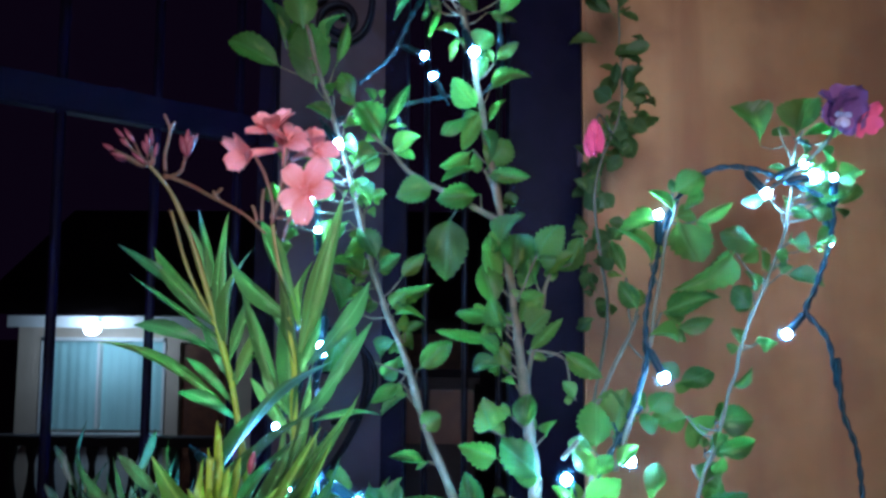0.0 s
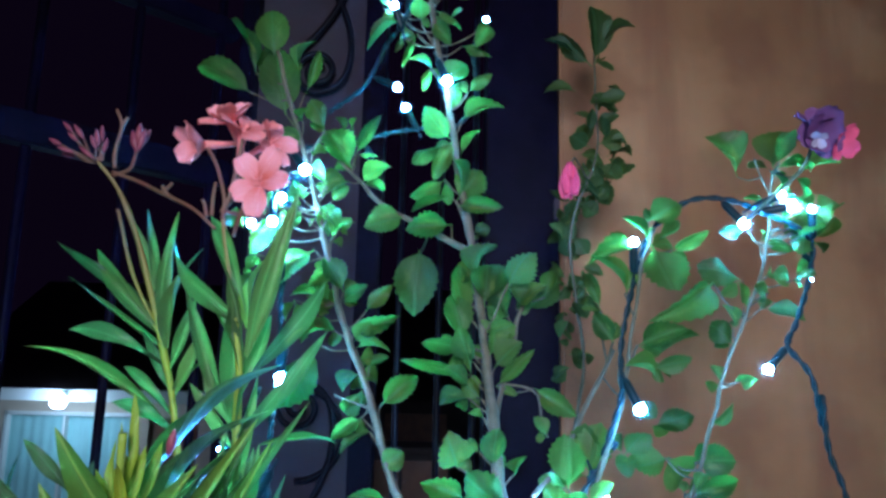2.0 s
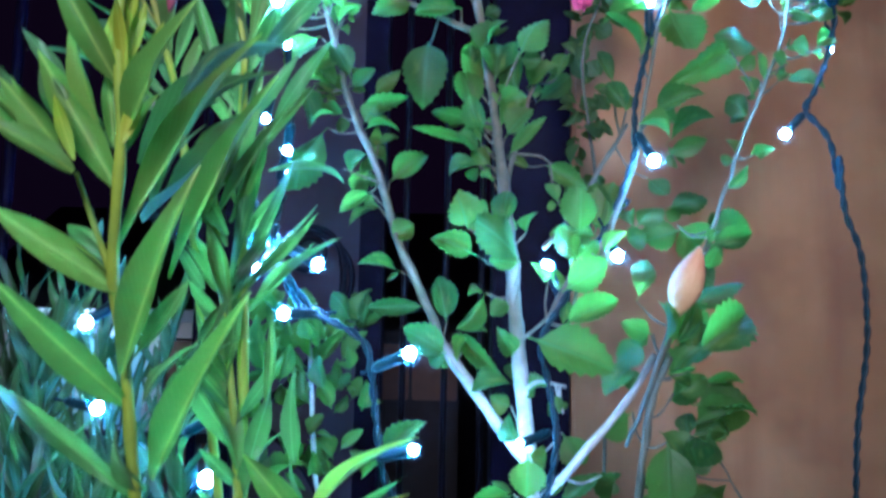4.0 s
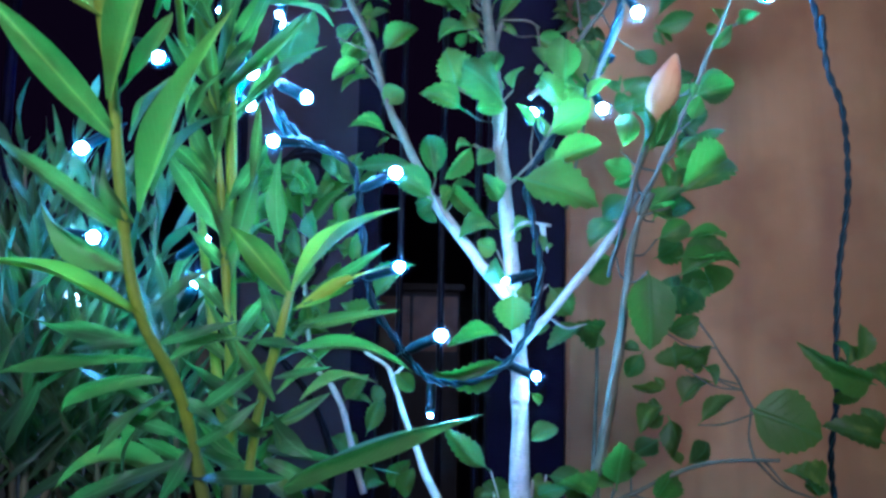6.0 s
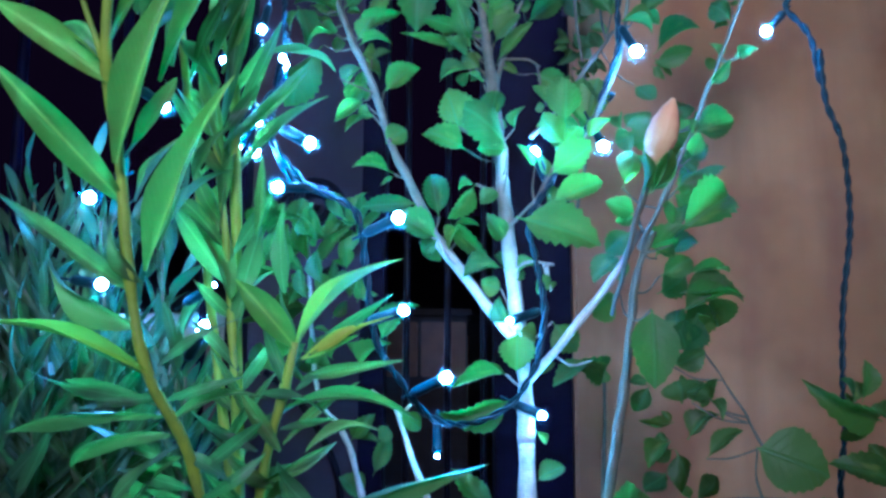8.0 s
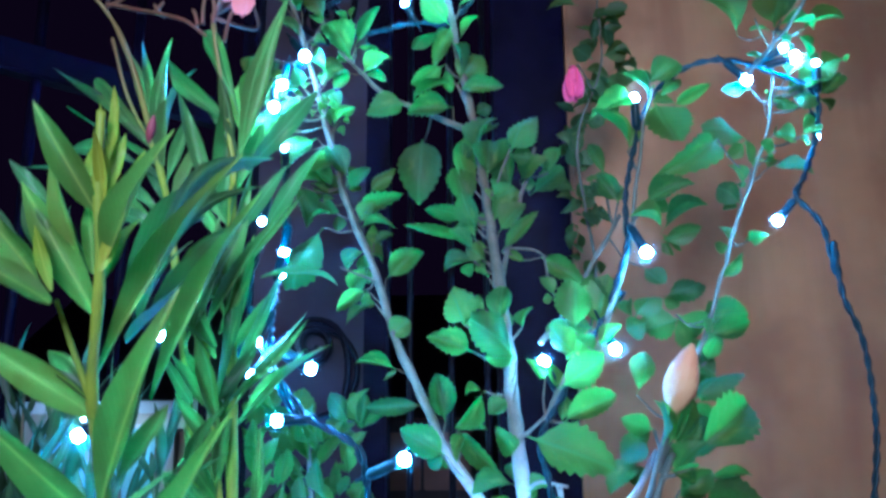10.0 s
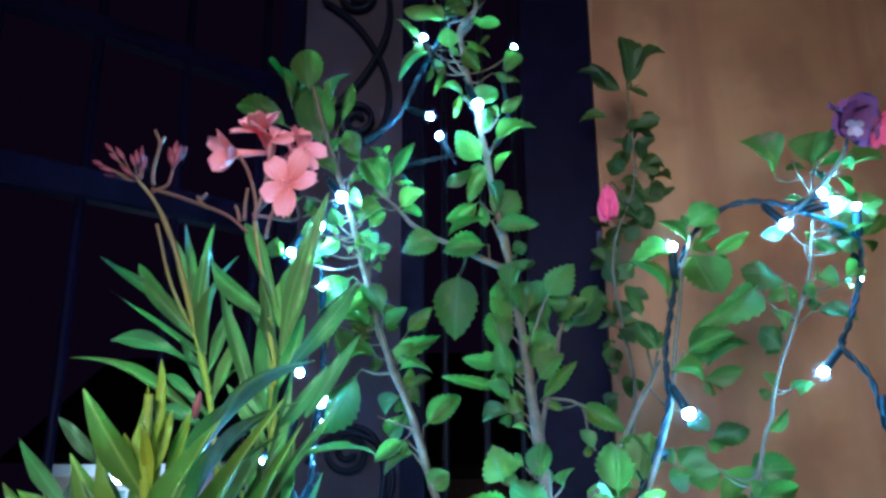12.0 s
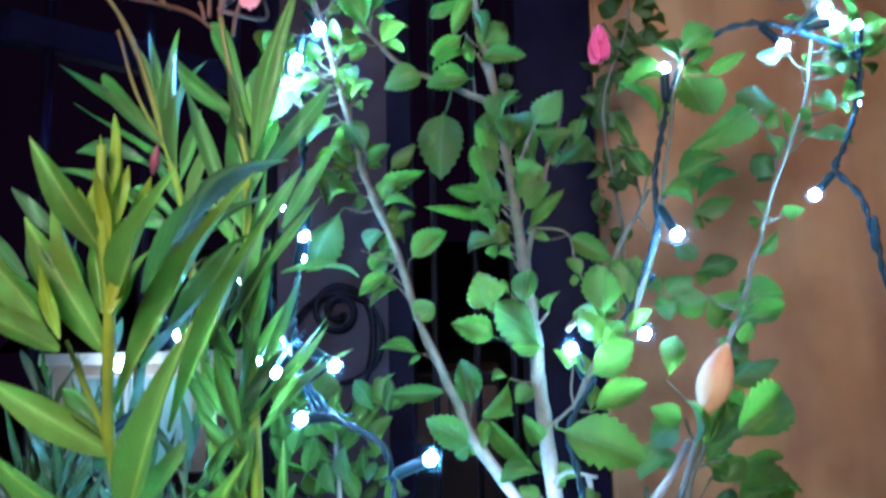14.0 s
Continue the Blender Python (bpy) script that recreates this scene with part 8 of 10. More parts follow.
stem(wall_hibiscus, 'petiole', [(0.395, 0.879, 1.485), (0.421, 0.885, 1.489), (0.446, 0.884, 1.502)], 0.0012, 0.0008)
stem(wall_hibiscus, 'petiole', [(0.394, 0.880, 1.477), (0.394, 0.886, 1.487), (0.393, 0.884, 1.498)], 0.0012, 0.0008)
stem(wall_hibiscus, 'petiole', [(0.382, 0.887, 1.438), (0.377, 0.893, 1.446), (0.372, 0.892, 1.458)], 0.0012, 0.0008)
stem(wall_hibiscus, 'petiole', [(0.385, 0.885, 1.446), (0.392, 0.891, 1.454), (0.399, 0.889, 1.464)], 0.0012, 0.0008)
stem(wall_hibiscus, 'petiole', [(0.388, 0.884, 1.454), (0.406, 0.890, 1.453), (0.425, 0.889, 1.460)], 0.0012, 0.0008)
stem(wall_hibiscus, 'petiole', [(0.374, 0.890, 1.416), (0.384, 0.897, 1.421), (0.393, 0.895, 1.430)], 0.0012, 0.0008)
stem(wall_hibiscus, 'petiole', [(0.374, 0.890, 1.416), (0.376, 0.897, 1.423), (0.378, 0.896, 1.432)], 0.0012, 0.0008)
stem(wall_hibiscus, 'petiole', [(0.358, 0.898, 1.374), (0.361, 0.904, 1.382), (0.364, 0.902, 1.392)], 0.0012, 0.0008)
stem(wall_hibiscus, 'petiole', [(0.349, 0.893, 1.355), (0.359, 0.903, 1.353), (0.369, 0.904, 1.356)], 0.0012, 0.0008)
stem(wall_hibiscus, 'petiole', [(0.343, 0.885, 1.343), (0.347, 0.897, 1.347), (0.351, 0.901, 1.352)], 0.0012, 0.0008)
stem(wall_hibiscus, 'petiole', [(0.243, 0.842, 1.365), (0.252, 0.861, 1.374), (0.260, 0.871, 1.388)], 0.0012, 0.0008)
stem(wall_hibiscus, 'petiole', [(0.265, 0.845, 1.480), (0.278, 0.856, 1.478), (0.291, 0.858, 1.482)], 0.0012, 0.0008)
stem(wall_hibiscus, 'petiole', [(0.269, 0.845, 1.489), (0.270, 0.861, 1.498), (0.272, 0.868, 1.513)], 0.0012, 0.0008)
stem(wall_hibiscus, 'petiole', [(0.251, 0.844, 1.413), (0.248, 0.853, 1.424), (0.245, 0.853, 1.438)], 0.0012, 0.0008)
stem(wall_hibiscus, 'petiole', [(0.229, 0.885, 1.364), (0.233, 0.885, 1.375), (0.236, 0.878, 1.391)], 0.0012, 0.0008)
stem(wall_hibiscus, 'petiole', [(0.311, 0.845, 1.280), (0.314, 0.870, 1.275), (0.317, 0.888, 1.278)], 0.0012, 0.0008)
stem(wall_hibiscus, 'petiole', [(0.159, 0.814, 1.257), (0.169, 0.815, 1.255), (0.179, 0.808, 1.256)], 0.0012, 0.0008)
stem(wall_hibiscus, 'petiole', [(0.205, 0.807, 1.258), (0.204, 0.832, 1.257), (0.204, 0.848, 1.263)], 0.0012, 0.0008)
stem(wall_hibiscus, 'petiole', [(0.197, 0.800, 1.239), (0.193, 0.803, 1.239), (0.188, 0.798, 1.241)], 0.0012, 0.0008)
stem(wall_hibiscus, 'petiole', [(0.284, 0.819, 1.225), (0.290, 0.828, 1.226), (0.296, 0.830, 1.230)], 0.0012, 0.0008)
stem(wall_hibiscus, 'petiole', [(0.233, 0.890, 1.371), (0.232, 0.903, 1.394), (0.230, 0.908, 1.426)], 0.0012, 0.0008)
stem(wall_hibiscus, 'petiole', [(0.366, 0.894, 1.395), (0.366, 0.901, 1.402), (0.366, 0.899, 1.411)], 0.0012, 0.0008)
stem(wall_hibiscus, 'petiole', [(0.379, 0.888, 1.431), (0.390, 0.894, 1.437), (0.400, 0.892, 1.446)], 0.0012, 0.0008)
stem(wall_hibiscus, 'petiole', [(0.299, 0.834, 1.255), (0.302, 0.865, 1.245), (0.306, 0.888, 1.246)], 0.0012, 0.0008)
stem(wall_hibiscus, 'petiole', [(0.247, 0.784, 1.159), (0.260, 0.795, 1.154), (0.272, 0.798, 1.154)], 0.0012, 0.0008)
stem(wall_hibiscus, 'petiole', [(0.261, 0.797, 1.184), (0.268, 0.806, 1.189), (0.275, 0.808, 1.196)], 0.0012, 0.0008)
stem(wall_hibiscus, 'petiole', [(0.244, 0.781, 1.153), (0.241, 0.792, 1.162), (0.238, 0.795, 1.173)], 0.0012, 0.0008)
stem(wall_hibiscus, 'petiole', [(0.374, 0.931, 0.989), (0.354, 0.934, 0.995), (0.334, 0.928, 1.008)], 0.0012, 0.0008)
stem(wall_hibiscus, 'petiole', [(0.317, 0.740, 0.943), (0.341, 0.748, 0.923), (0.366, 0.748, 0.914)], 0.0012, 0.0008)
stem(wall_hibiscus, 'petiole', [(0.218, 0.800, 0.894), (0.221, 0.807, 0.899), (0.223, 0.806, 0.907)], 0.0012, 0.0008)
stem(wall_hibiscus, 'petiole', [(0.202, 0.816, 0.872), (0.204, 0.823, 0.882), (0.206, 0.822, 0.894)], 0.0012, 0.0008)
stem(wall_hibiscus, 'petiole', [(0.364, 0.969, 1.025), (0.334, 0.967, 1.027), (0.305, 0.958, 1.040)], 0.0012, 0.0008)
stem(wall_hibiscus, 'petiole', [(0.291, 0.826, 1.240), (0.303, 0.851, 1.227), (0.315, 0.868, 1.225)], 0.0012, 0.0008)
bud_at = ((0.222, 0.660, 1.184), (0.236, 0.648, 1.230))
# -- thin climber against the wall
stem(wall_climber, 'trunk', [(0.242, 1.250, 1.217), (0.270, 1.240, 1.378), (0.257, 1.220, 1.479), (0.248, 1.200, 1.583), (0.291, 1.220, 1.702), (0.293, 1.240, 1.823), (0.296, 1.250, 1.947)], 0.0030, 0.0015)
leaf(wall_climber, (0.289, 1.220, 1.842), (0.289, 1.227, 1.949), 0.047, 22)
leaf(wall_climber, (0.289, 1.240, 1.850), (0.236, 1.245, 1.908), 0.029, -49)
leaf(wall_climber, (0.298, 1.220, 1.875), (0.346, 1.206, 1.908), 0.023, -37)
leaf(wall_climber, (0.264, 1.220, 1.857), (0.214, 1.223, 1.887), 0.020, 28)
leaf(wall_climber, (0.261, 1.220, 1.800), (0.214, 1.239, 1.808), 0.028, 19)
leaf(wall_climber, (0.290, 1.220, 1.785), (0.336, 1.216, 1.795), 0.025, -6)
leaf(wall_climber, (0.294, 1.242, 1.786), (0.326, 1.235, 1.769), 0.014, -40)
leaf(wall_climber, (0.289, 1.220, 1.757), (0.257, 1.221, 1.768), 0.030, 34)
leaf(wall_climber, (0.291, 1.220, 1.738), (0.323, 1.210, 1.761), 0.026, -18)
leaf(wall_climber, (0.294, 1.230, 1.740), (0.319, 1.240, 1.739), 0.015, -9)
leaf(wall_climber, (0.292, 1.220, 1.716), (0.332, 1.225, 1.732), 0.034, 39)
leaf(wall_climber, (0.279, 1.220, 1.711), (0.249, 1.204, 1.724), 0.028, -39)
leaf(wall_climber, (0.290, 1.220, 1.684), (0.322, 1.201, 1.658), 0.029, 5)
leaf(wall_climber, (0.285, 1.220, 1.675), (0.260, 1.225, 1.660), 0.028, -27)
leaf(wall_climber, (0.271, 1.220, 1.640), (0.298, 1.205, 1.656), 0.026, 8)
leaf(wall_climber, (0.266, 1.220, 1.623), (0.290, 1.227, 1.607), 0.030, 16)
leaf(wall_climber, (0.268, 1.229, 1.621), (0.263, 1.247, 1.601), 0.018, 39)
leaf(wall_climber, (0.260, 1.220, 1.597), (0.236, 1.231, 1.583), 0.036, -37)
leaf(wall_climber, (0.254, 1.220, 1.571), (0.273, 1.219, 1.545), 0.030, 28)
leaf(wall_climber, (0.256, 1.244, 1.569), (0.273, 1.258, 1.574), 0.015, -14)
leaf(wall_climber, (0.266, 1.220, 1.703), (0.285, 1.243, 1.758), 0.027, -15)
leaf(wall_climber, (0.268, 1.248, 1.707), (0.303, 1.259, 1.712), 0.016, 18)
leaf(wall_climber, (0.301, 1.220, 1.657), (0.340, 1.238, 1.698), 0.030, 12)
leaf(wall_climber, (0.304, 1.233, 1.660), (0.297, 1.248, 1.703), 0.017, -1)
leaf(wall_climber, (0.279, 1.220, 1.780), (0.318, 1.241, 1.803), 0.024, -23)
leaf(wall_climber, (0.293, 1.220, 1.666), (0.313, 1.230, 1.625), 0.030, 29)
leaf(wall_climber, (0.295, 1.247, 1.663), (0.324, 1.271, 1.673), 0.018, -50)
leaf(wall_climber, (0.249, 1.220, 1.614), (0.237, 1.219, 1.554), 0.026, -34)
leaf(wall_climber, (0.252, 1.220, 1.537), (0.238, 1.205, 1.567), 0.025, -29)
leaf(wall_climber, (0.251, 1.241, 1.540), (0.266, 1.239, 1.556), 0.014, 13)
leaf(wall_climber, (0.253, 1.220, 1.479), (0.267, 1.200, 1.451), 0.025, -29)
leaf(wall_climber, (0.254, 1.245, 1.477), (0.277, 1.250, 1.481), 0.014, 38)
leaf(wall_climber, (0.288, 1.220, 1.851), (0.322, 1.226, 1.839), 0.021, -33)
leaf(wall_climber, (0.290, 1.232, 1.850), (0.304, 1.251, 1.870), 0.012, 21)
leaf(wall_climber, (0.249, 1.208, 1.382), (0.226, 1.221, 1.365), 0.015, 20)
leaf(wall_climber, (0.267, 1.210, 1.519), (0.286, 1.226, 1.496), 0.019, 26)
leaf(wall_climber, (0.268, 1.224, 1.517), (0.253, 1.246, 1.501), 0.010, -3)
leaf(wall_climber, (0.271, 1.201, 1.647), (0.241, 1.212, 1.631), 0.018, 36)
leaf(wall_climber, (0.295, 1.267, 1.814), (0.307, 1.290, 1.794), 0.013, 11)
leaf(wall_climber, (0.250, 1.259, 1.516), (0.227, 1.282, 1.537), 0.023, -33)
leaf(wall_climber, (0.246, 1.251, 1.604), (0.264, 1.231, 1.631), 0.018, -37)
leaf(wall_climber, (0.247, 1.277, 1.606), (0.242, 1.272, 1.628), 0.012, -28)
leaf(wall_climber, (0.298, 1.214, 1.765), (0.299, 1.199, 1.723), 0.019, -11)
leaf(wall_climber, (0.278, 1.228, 1.695), (0.303, 1.226, 1.686), 0.013, 15)
leaf(wall_climber, (0.280, 1.246, 1.695), (0.299, 1.242, 1.706), 0.008, -46)
leaf(wall_climber, (0.312, 1.255, 1.707), (0.353, 1.267, 1.720), 0.027, -35)
leaf(wall_climber, (0.316, 1.265, 1.708), (0.333, 1.266, 1.696), 0.010, -4)
leaf(wall_climber, (0.237, 1.207, 1.567), (0.217, 1.202, 1.587), 0.016, 4)
leaf(wall_climber, (0.236, 1.226, 1.569), (0.240, 1.214, 1.587), 0.009, 36)
leaf(wall_climber, (0.278, 1.228, 1.497), (0.253, 1.222, 1.515), 0.015, -32)
leaf(wall_climber, (0.305, 1.256, 1.798), (0.333, 1.261, 1.801), 0.013, -11)
leaf(wall_climber, (0.308, 1.282, 1.798), (0.314, 1.285, 1.814), 0.007, 8)
leaf(wall_climber, (0.287, 1.269, 1.638), (0.266, 1.278, 1.650), 0.010, 0)
leaf(wall_climber, (0.285, 1.296, 1.639), (0.266, 1.322, 1.637), 0.007, 29)
leaf(wall_climber, (0.250, 1.233, 1.452), (0.235, 1.256, 1.427), 0.024, 37)
leaf(wall_climber, (0.249, 1.243, 1.450), (0.256, 1.276, 1.433), 0.014, 2)
leaf(wall_climber, (0.290, 1.245, 1.647), (0.279, 1.224, 1.612), 0.016, 22)
leaf(wall_climber, (0.256, 1.268, 1.405), (0.277, 1.279, 1.381), 0.019, -17)
leaf(wall_climber, (0.258, 1.295, 1.403), (0.279, 1.295, 1.412), 0.011, -3)
leaf(wall_climber, (0.277, 1.201, 1.727), (0.280, 1.182, 1.758), 0.016, -2)
leaf(wall_climber, (0.278, 1.228, 1.730), (0.255, 1.224, 1.736), 0.010, 15)
leaf(wall_climber, (0.254, 1.261, 1.613), (0.261, 1.254, 1.590), 0.010, 20)
leaf(wall_climber, (0.254, 1.282, 1.612), (0.269, 1.274, 1.607), 0.006, -50)
leaf(wall_climber, (0.270, 1.221, 1.406), (0.278, 1.242, 1.386), 0.014, -10)
leaf(wall_climber, (0.271, 1.243, 1.405), (0.263, 1.259, 1.395), 0.008, 17)
leaf(wall_climber, (0.257, 1.228, 1.492), (0.248, 1.218, 1.517), 0.017, 0)
leaf(wall_climber, (0.257, 1.253, 1.494), (0.242, 1.263, 1.491), 0.010, 47)
leaf(wall_climber, (0.283, 1.209, 1.645), (0.253, 1.219, 1.640), 0.017, 24)
leaf(wall_climber, (0.281, 1.222, 1.644), (0.263, 1.242, 1.658), 0.011, -5)
leaf(wall_climber, (0.277, 1.241, 1.455), (0.279, 1.245, 1.491), 0.021, -17)
leaf(wall_climber, (0.277, 1.253, 1.458), (0.252, 1.256, 1.470), 0.012, -9)
leaf(wall_climber, (0.276, 1.227, 1.480), (0.293, 1.219, 1.460), 0.013, 29)
leaf(wall_climber, (0.255, 1.255, 1.580), (0.249, 1.256, 1.611), 0.017, -38)
leaf(wall_climber, (0.307, 1.218, 1.722), (0.337, 1.214, 1.714), 0.019, -22)
leaf(wall_climber, (0.310, 1.234, 1.722), (0.321, 1.246, 1.702), 0.013, -23)
leaf(wall_climber, (0.272, 1.227, 1.503), (0.255, 1.235, 1.484), 0.020, -36)
leaf(wall_climber, (0.271, 1.241, 1.501), (0.280, 1.263, 1.489), 0.009, 45)
leaf(wall_climber, (0.249, 1.254, 1.507), (0.228, 1.243, 1.478), 0.019, -34)
leaf(wall_climber, (0.248, 1.280, 1.505), (0.223, 1.263, 1.511), 0.012, 29)
leaf(wall_climber, (0.260, 1.265, 1.422), (0.240, 1.264, 1.442), 0.020, 41)
leaf(wall_climber, (0.258, 1.289, 1.423), (0.241, 1.283, 1.422), 0.012, -28)
leaf(wall_climber, (0.242, 1.233, 1.554), (0.270, 1.235, 1.548), 0.013, -10)
leaf(wall_climber, (0.252, 1.264, 1.383), (0.230, 1.286, 1.363), 0.019, -34)
leaf(wall_climber, (0.250, 1.289, 1.382), (0.250, 1.309, 1.365), 0.011, 11)
leaf(wall_climber, (0.284, 1.259, 1.683), (0.289, 1.252, 1.708), 0.015, 26)
leaf(wall_climber, (0.284, 1.277, 1.685), (0.277, 1.264, 1.701), 0.009, -36)
leaf(wall_climber, (0.270, 1.226, 1.657), (0.289, 1.201, 1.630), 0.014, 22)
leaf(wall_climber, (0.298, 1.222, 1.655), (0.285, 1.215, 1.681), 0.022, -41)
leaf(wall_climber, (0.297, 1.238, 1.657), (0.274, 1.225, 1.661), 0.018, -41)
leaf(wall_climber, (0.273, 1.258, 1.616), (0.248, 1.246, 1.621), 0.013, -4)
leaf(wall_climber, (0.266, 1.223, 1.529), (0.297, 1.217, 1.516), 0.020, 1)
leaf(wall_climber, (0.269, 1.236, 1.528), (0.275, 1.239, 1.511), 0.008, 31)
leaf(wall_climber, (0.315, 1.270, 1.830), (0.334, 1.248, 1.808), 0.014, -24)
leaf(wall_climber, (0.243, 1.238, 1.466), (0.236, 1.262, 1.450), 0.011, -5)
leaf(wall_climber, (0.242, 1.250, 1.465), (0.250, 1.269, 1.460), 0.004, 29)
leaf(wall_climber, (0.251, 1.234, 1.626), (0.284, 1.233, 1.619), 0.021, -35)
leaf(wall_climber, (0.254, 1.259, 1.625), (0.264, 1.253, 1.610), 0.011, 8)
leaf(wall_climber, (0.279, 1.224, 1.634), (0.306, 1.213, 1.651), 0.024, 38)
leaf(wall_climber, (0.281, 1.248, 1.636), (0.294, 1.245, 1.623), 0.010, -45)
leaf(wall_climber, (0.246, 1.264, 1.489), (0.263, 1.273, 1.508), 0.012, 1)
leaf(wall_climber, (0.248, 1.291, 1.490), (0.263, 1.293, 1.487), 0.006, -39)
leaf(wall_climber, (0.254, 1.259, 1.591), (0.218, 1.237, 1.568), 0.020, -9)
leaf(wall_climber, (0.281, 1.251, 1.403), (0.258, 1.265, 1.396), 0.017, -5)
leaf(wall_climber, (0.279, 1.265, 1.402), (0.276, 1.282, 1.389), 0.007, 36)
leaf(wall_climber, (0.310, 1.255, 1.797), (0.336, 1.260, 1.816), 0.018, 34)
leaf(wall_climber, (0.312, 1.271, 1.799), (0.334, 1.267, 1.786), 0.011, 30)
leaf(wall_climber, (0.249, 1.209, 1.622), (0.221, 1.216, 1.644), 0.021, 11)
pink_at = (0.235, 1.130, 1.632)
purple_at = (0.396, 0.751, 1.573)
# -- oleander shrub at the front
stem(oleander, 'stem', [(-0.045, 0.640, 0.842), (-0.085, 0.640, 1.100), (-0.116, 0.640, 1.298), (-0.135, 0.650, 1.363), (-0.159, 0.655, 1.432), (-0.172, 0.655, 1.464), (-0.184, 0.655, 1.485), (-0.196, 0.650, 1.500)], 0.0038, 0.0014)
stem(oleander, 'stem', [(-0.049, 0.630, 0.845), (-0.069, 0.620, 1.286), (-0.069, 0.615, 1.341), (-0.078, 0.610, 1.402), (-0.086, 0.605, 1.450)], 0.0040, 0.0018)
stem(oleander, 'stem', [(-0.045, 0.600, 0.856), (-0.058, 0.550, 0.986), (-0.076, 0.525, 1.039), (-0.084, 0.515, 1.084), (-0.087, 0.499, 1.151), (-0.085, 0.474, 1.191), (-0.075, 0.450, 1.245), (-0.072, 0.435, 1.282), (-0.070, 0.428, 1.312)], 0.0041, 0.0024)
stem(oleander, 'stem', [(-0.040, 0.600, 0.889), (-0.033, 0.600, 0.975), (-0.018, 0.590, 1.034), (-0.013, 0.590, 1.058)], 0.0042, 0.0026)
stem(oleander, 'stem', [(-0.052, 0.620, 0.883), (-0.055, 0.620, 0.987), (-0.057, 0.610, 1.051), (-0.064, 0.610, 1.120), (-0.076, 0.610, 1.200), (-0.084, 0.606, 1.268)], 0.0040, 0.0020)
stem(oleander, 'stem', [(-0.084, 0.478, 1.184), (-0.091, 0.465, 1.212), (-0.096, 0.455, 1.234)], 0.0020, 0.0012)
stem(oleander, 'twig', [(-0.133, 0.650, 1.363), (-0.161, 0.650, 1.414), (-0.177, 0.650, 1.463)], 0.0018, 0.0010)
flat_fresh_leaf(oleander, (-0.074, 0.440, 1.270), (-0.096, 0.420, 1.314), 0.0141, 0)
flat_fresh_leaf(oleander, (-0.079, 0.458, 1.228), (-0.115, 0.450, 1.288), 0.0171, 5)
flat_fresh_leaf(oleander, (-0.073, 0.450, 1.246), (-0.035, 0.420, 1.300), 0.0138, -5)
young_leaf(oleander, (-0.071, 0.438, 1.276), (-0.064, 0.440, 1.306), 0.0068, 5)
young_leaf(oleander, (-0.071, 0.443, 1.262), (-0.074, 0.451, 1.324), 0.0058, 27)
young_leaf(oleander, (-0.070, 0.438, 1.273), (-0.068, 0.419, 1.300), 0.0058, 19)
young_leaf(oleander, (-0.067, 0.433, 1.289), (-0.071, 0.440, 1.329), 0.0049, -9)
flat_fresh_leaf(oleander, (-0.084, 0.490, 1.145), (-0.047, 0.470, 1.242), 0.0179, 0)
fresh_leaf(oleander, (-0.086, 0.430, 1.232), (-0.120, 0.433, 1.269), 0.0109, -20)
fresh_leaf(oleander, (-0.085, 0.430, 1.229), (-0.113, 0.414, 1.246), 0.0129, 20)
young_leaf(oleander, (-0.085, 0.430, 1.234), (-0.101, 0.440, 1.265), 0.0066, 8)
flat_fresh_leaf(oleander, (-0.083, 0.478, 1.183), (-0.138, 0.460, 1.220), 0.0174, 0)
flat_fresh_leaf(oleander, (-0.088, 0.506, 1.130), (-0.136, 0.460, 1.190), 0.0184, 0)
long_leaf(oleander, (-0.083, 0.476, 1.188), (-0.108, 0.475, 1.215), 0.0116, 33)
long_leaf(oleander, (-0.084, 0.499, 1.151), (-0.055, 0.488, 1.189), 0.0110, -13)
long_leaf(oleander, (-0.084, 0.470, 1.248), (-0.100, 0.464, 1.281), 0.0096, -17)
flat_fresh_leaf(oleander, (-0.075, 0.513, 1.093), (-0.021, 0.470, 1.184), 0.0160, 0)
long_leaf(oleander, (-0.086, 0.515, 1.085), (-0.171, 0.527, 1.141), 0.0123, 9)
long_leaf(oleander, (-0.082, 0.519, 1.065), (-0.127, 0.504, 1.104), 0.0162, -31)
pale_bowed_leaf(oleander, (-0.074, 0.525, 1.037), (-0.161, 0.510, 1.067), 0.0072, 10)
dark_leaf(oleander, (-0.071, 0.523, 1.044), (-0.025, 0.525, 1.072), 0.0070, -24)
long_leaf(oleander, (-0.080, 0.506, 1.129), (-0.053, 0.491, 1.160), 0.0116, -40)
long_leaf(oleander, (-0.079, 0.515, 1.088), (-0.091, 0.502, 1.119), 0.0102, -13)
fresh_leaf(oleander, (-0.085, 0.450, 1.255), (-0.091, 0.430, 1.295), 0.0102, -19)
dark_leaf(oleander, (-0.124, 0.470, 1.263), (-0.161, 0.481, 1.297), 0.0094, -3)
dark_leaf(oleander, (-0.114, 0.480, 1.281), (-0.135, 0.471, 1.306), 0.0085, -15)
fresh_leaf(oleander, (-0.116, 0.450, 1.251), (-0.137, 0.449, 1.272), 0.0119, 40)
fresh_leaf(oleander, (-0.103, 0.450, 1.248), (-0.118, 0.437, 1.270), 0.0111, -15)
young_leaf(oleander, (-0.069, 0.450, 1.278), (-0.065, 0.464, 1.307), 0.0068, 9)
young_leaf(oleander, (-0.070, 0.440, 1.286), (-0.072, 0.430, 1.317), 0.0045, 6)
young_leaf(oleander, (-0.078, 0.440, 1.270), (-0.083, 0.435, 1.296), 0.0062, -22)
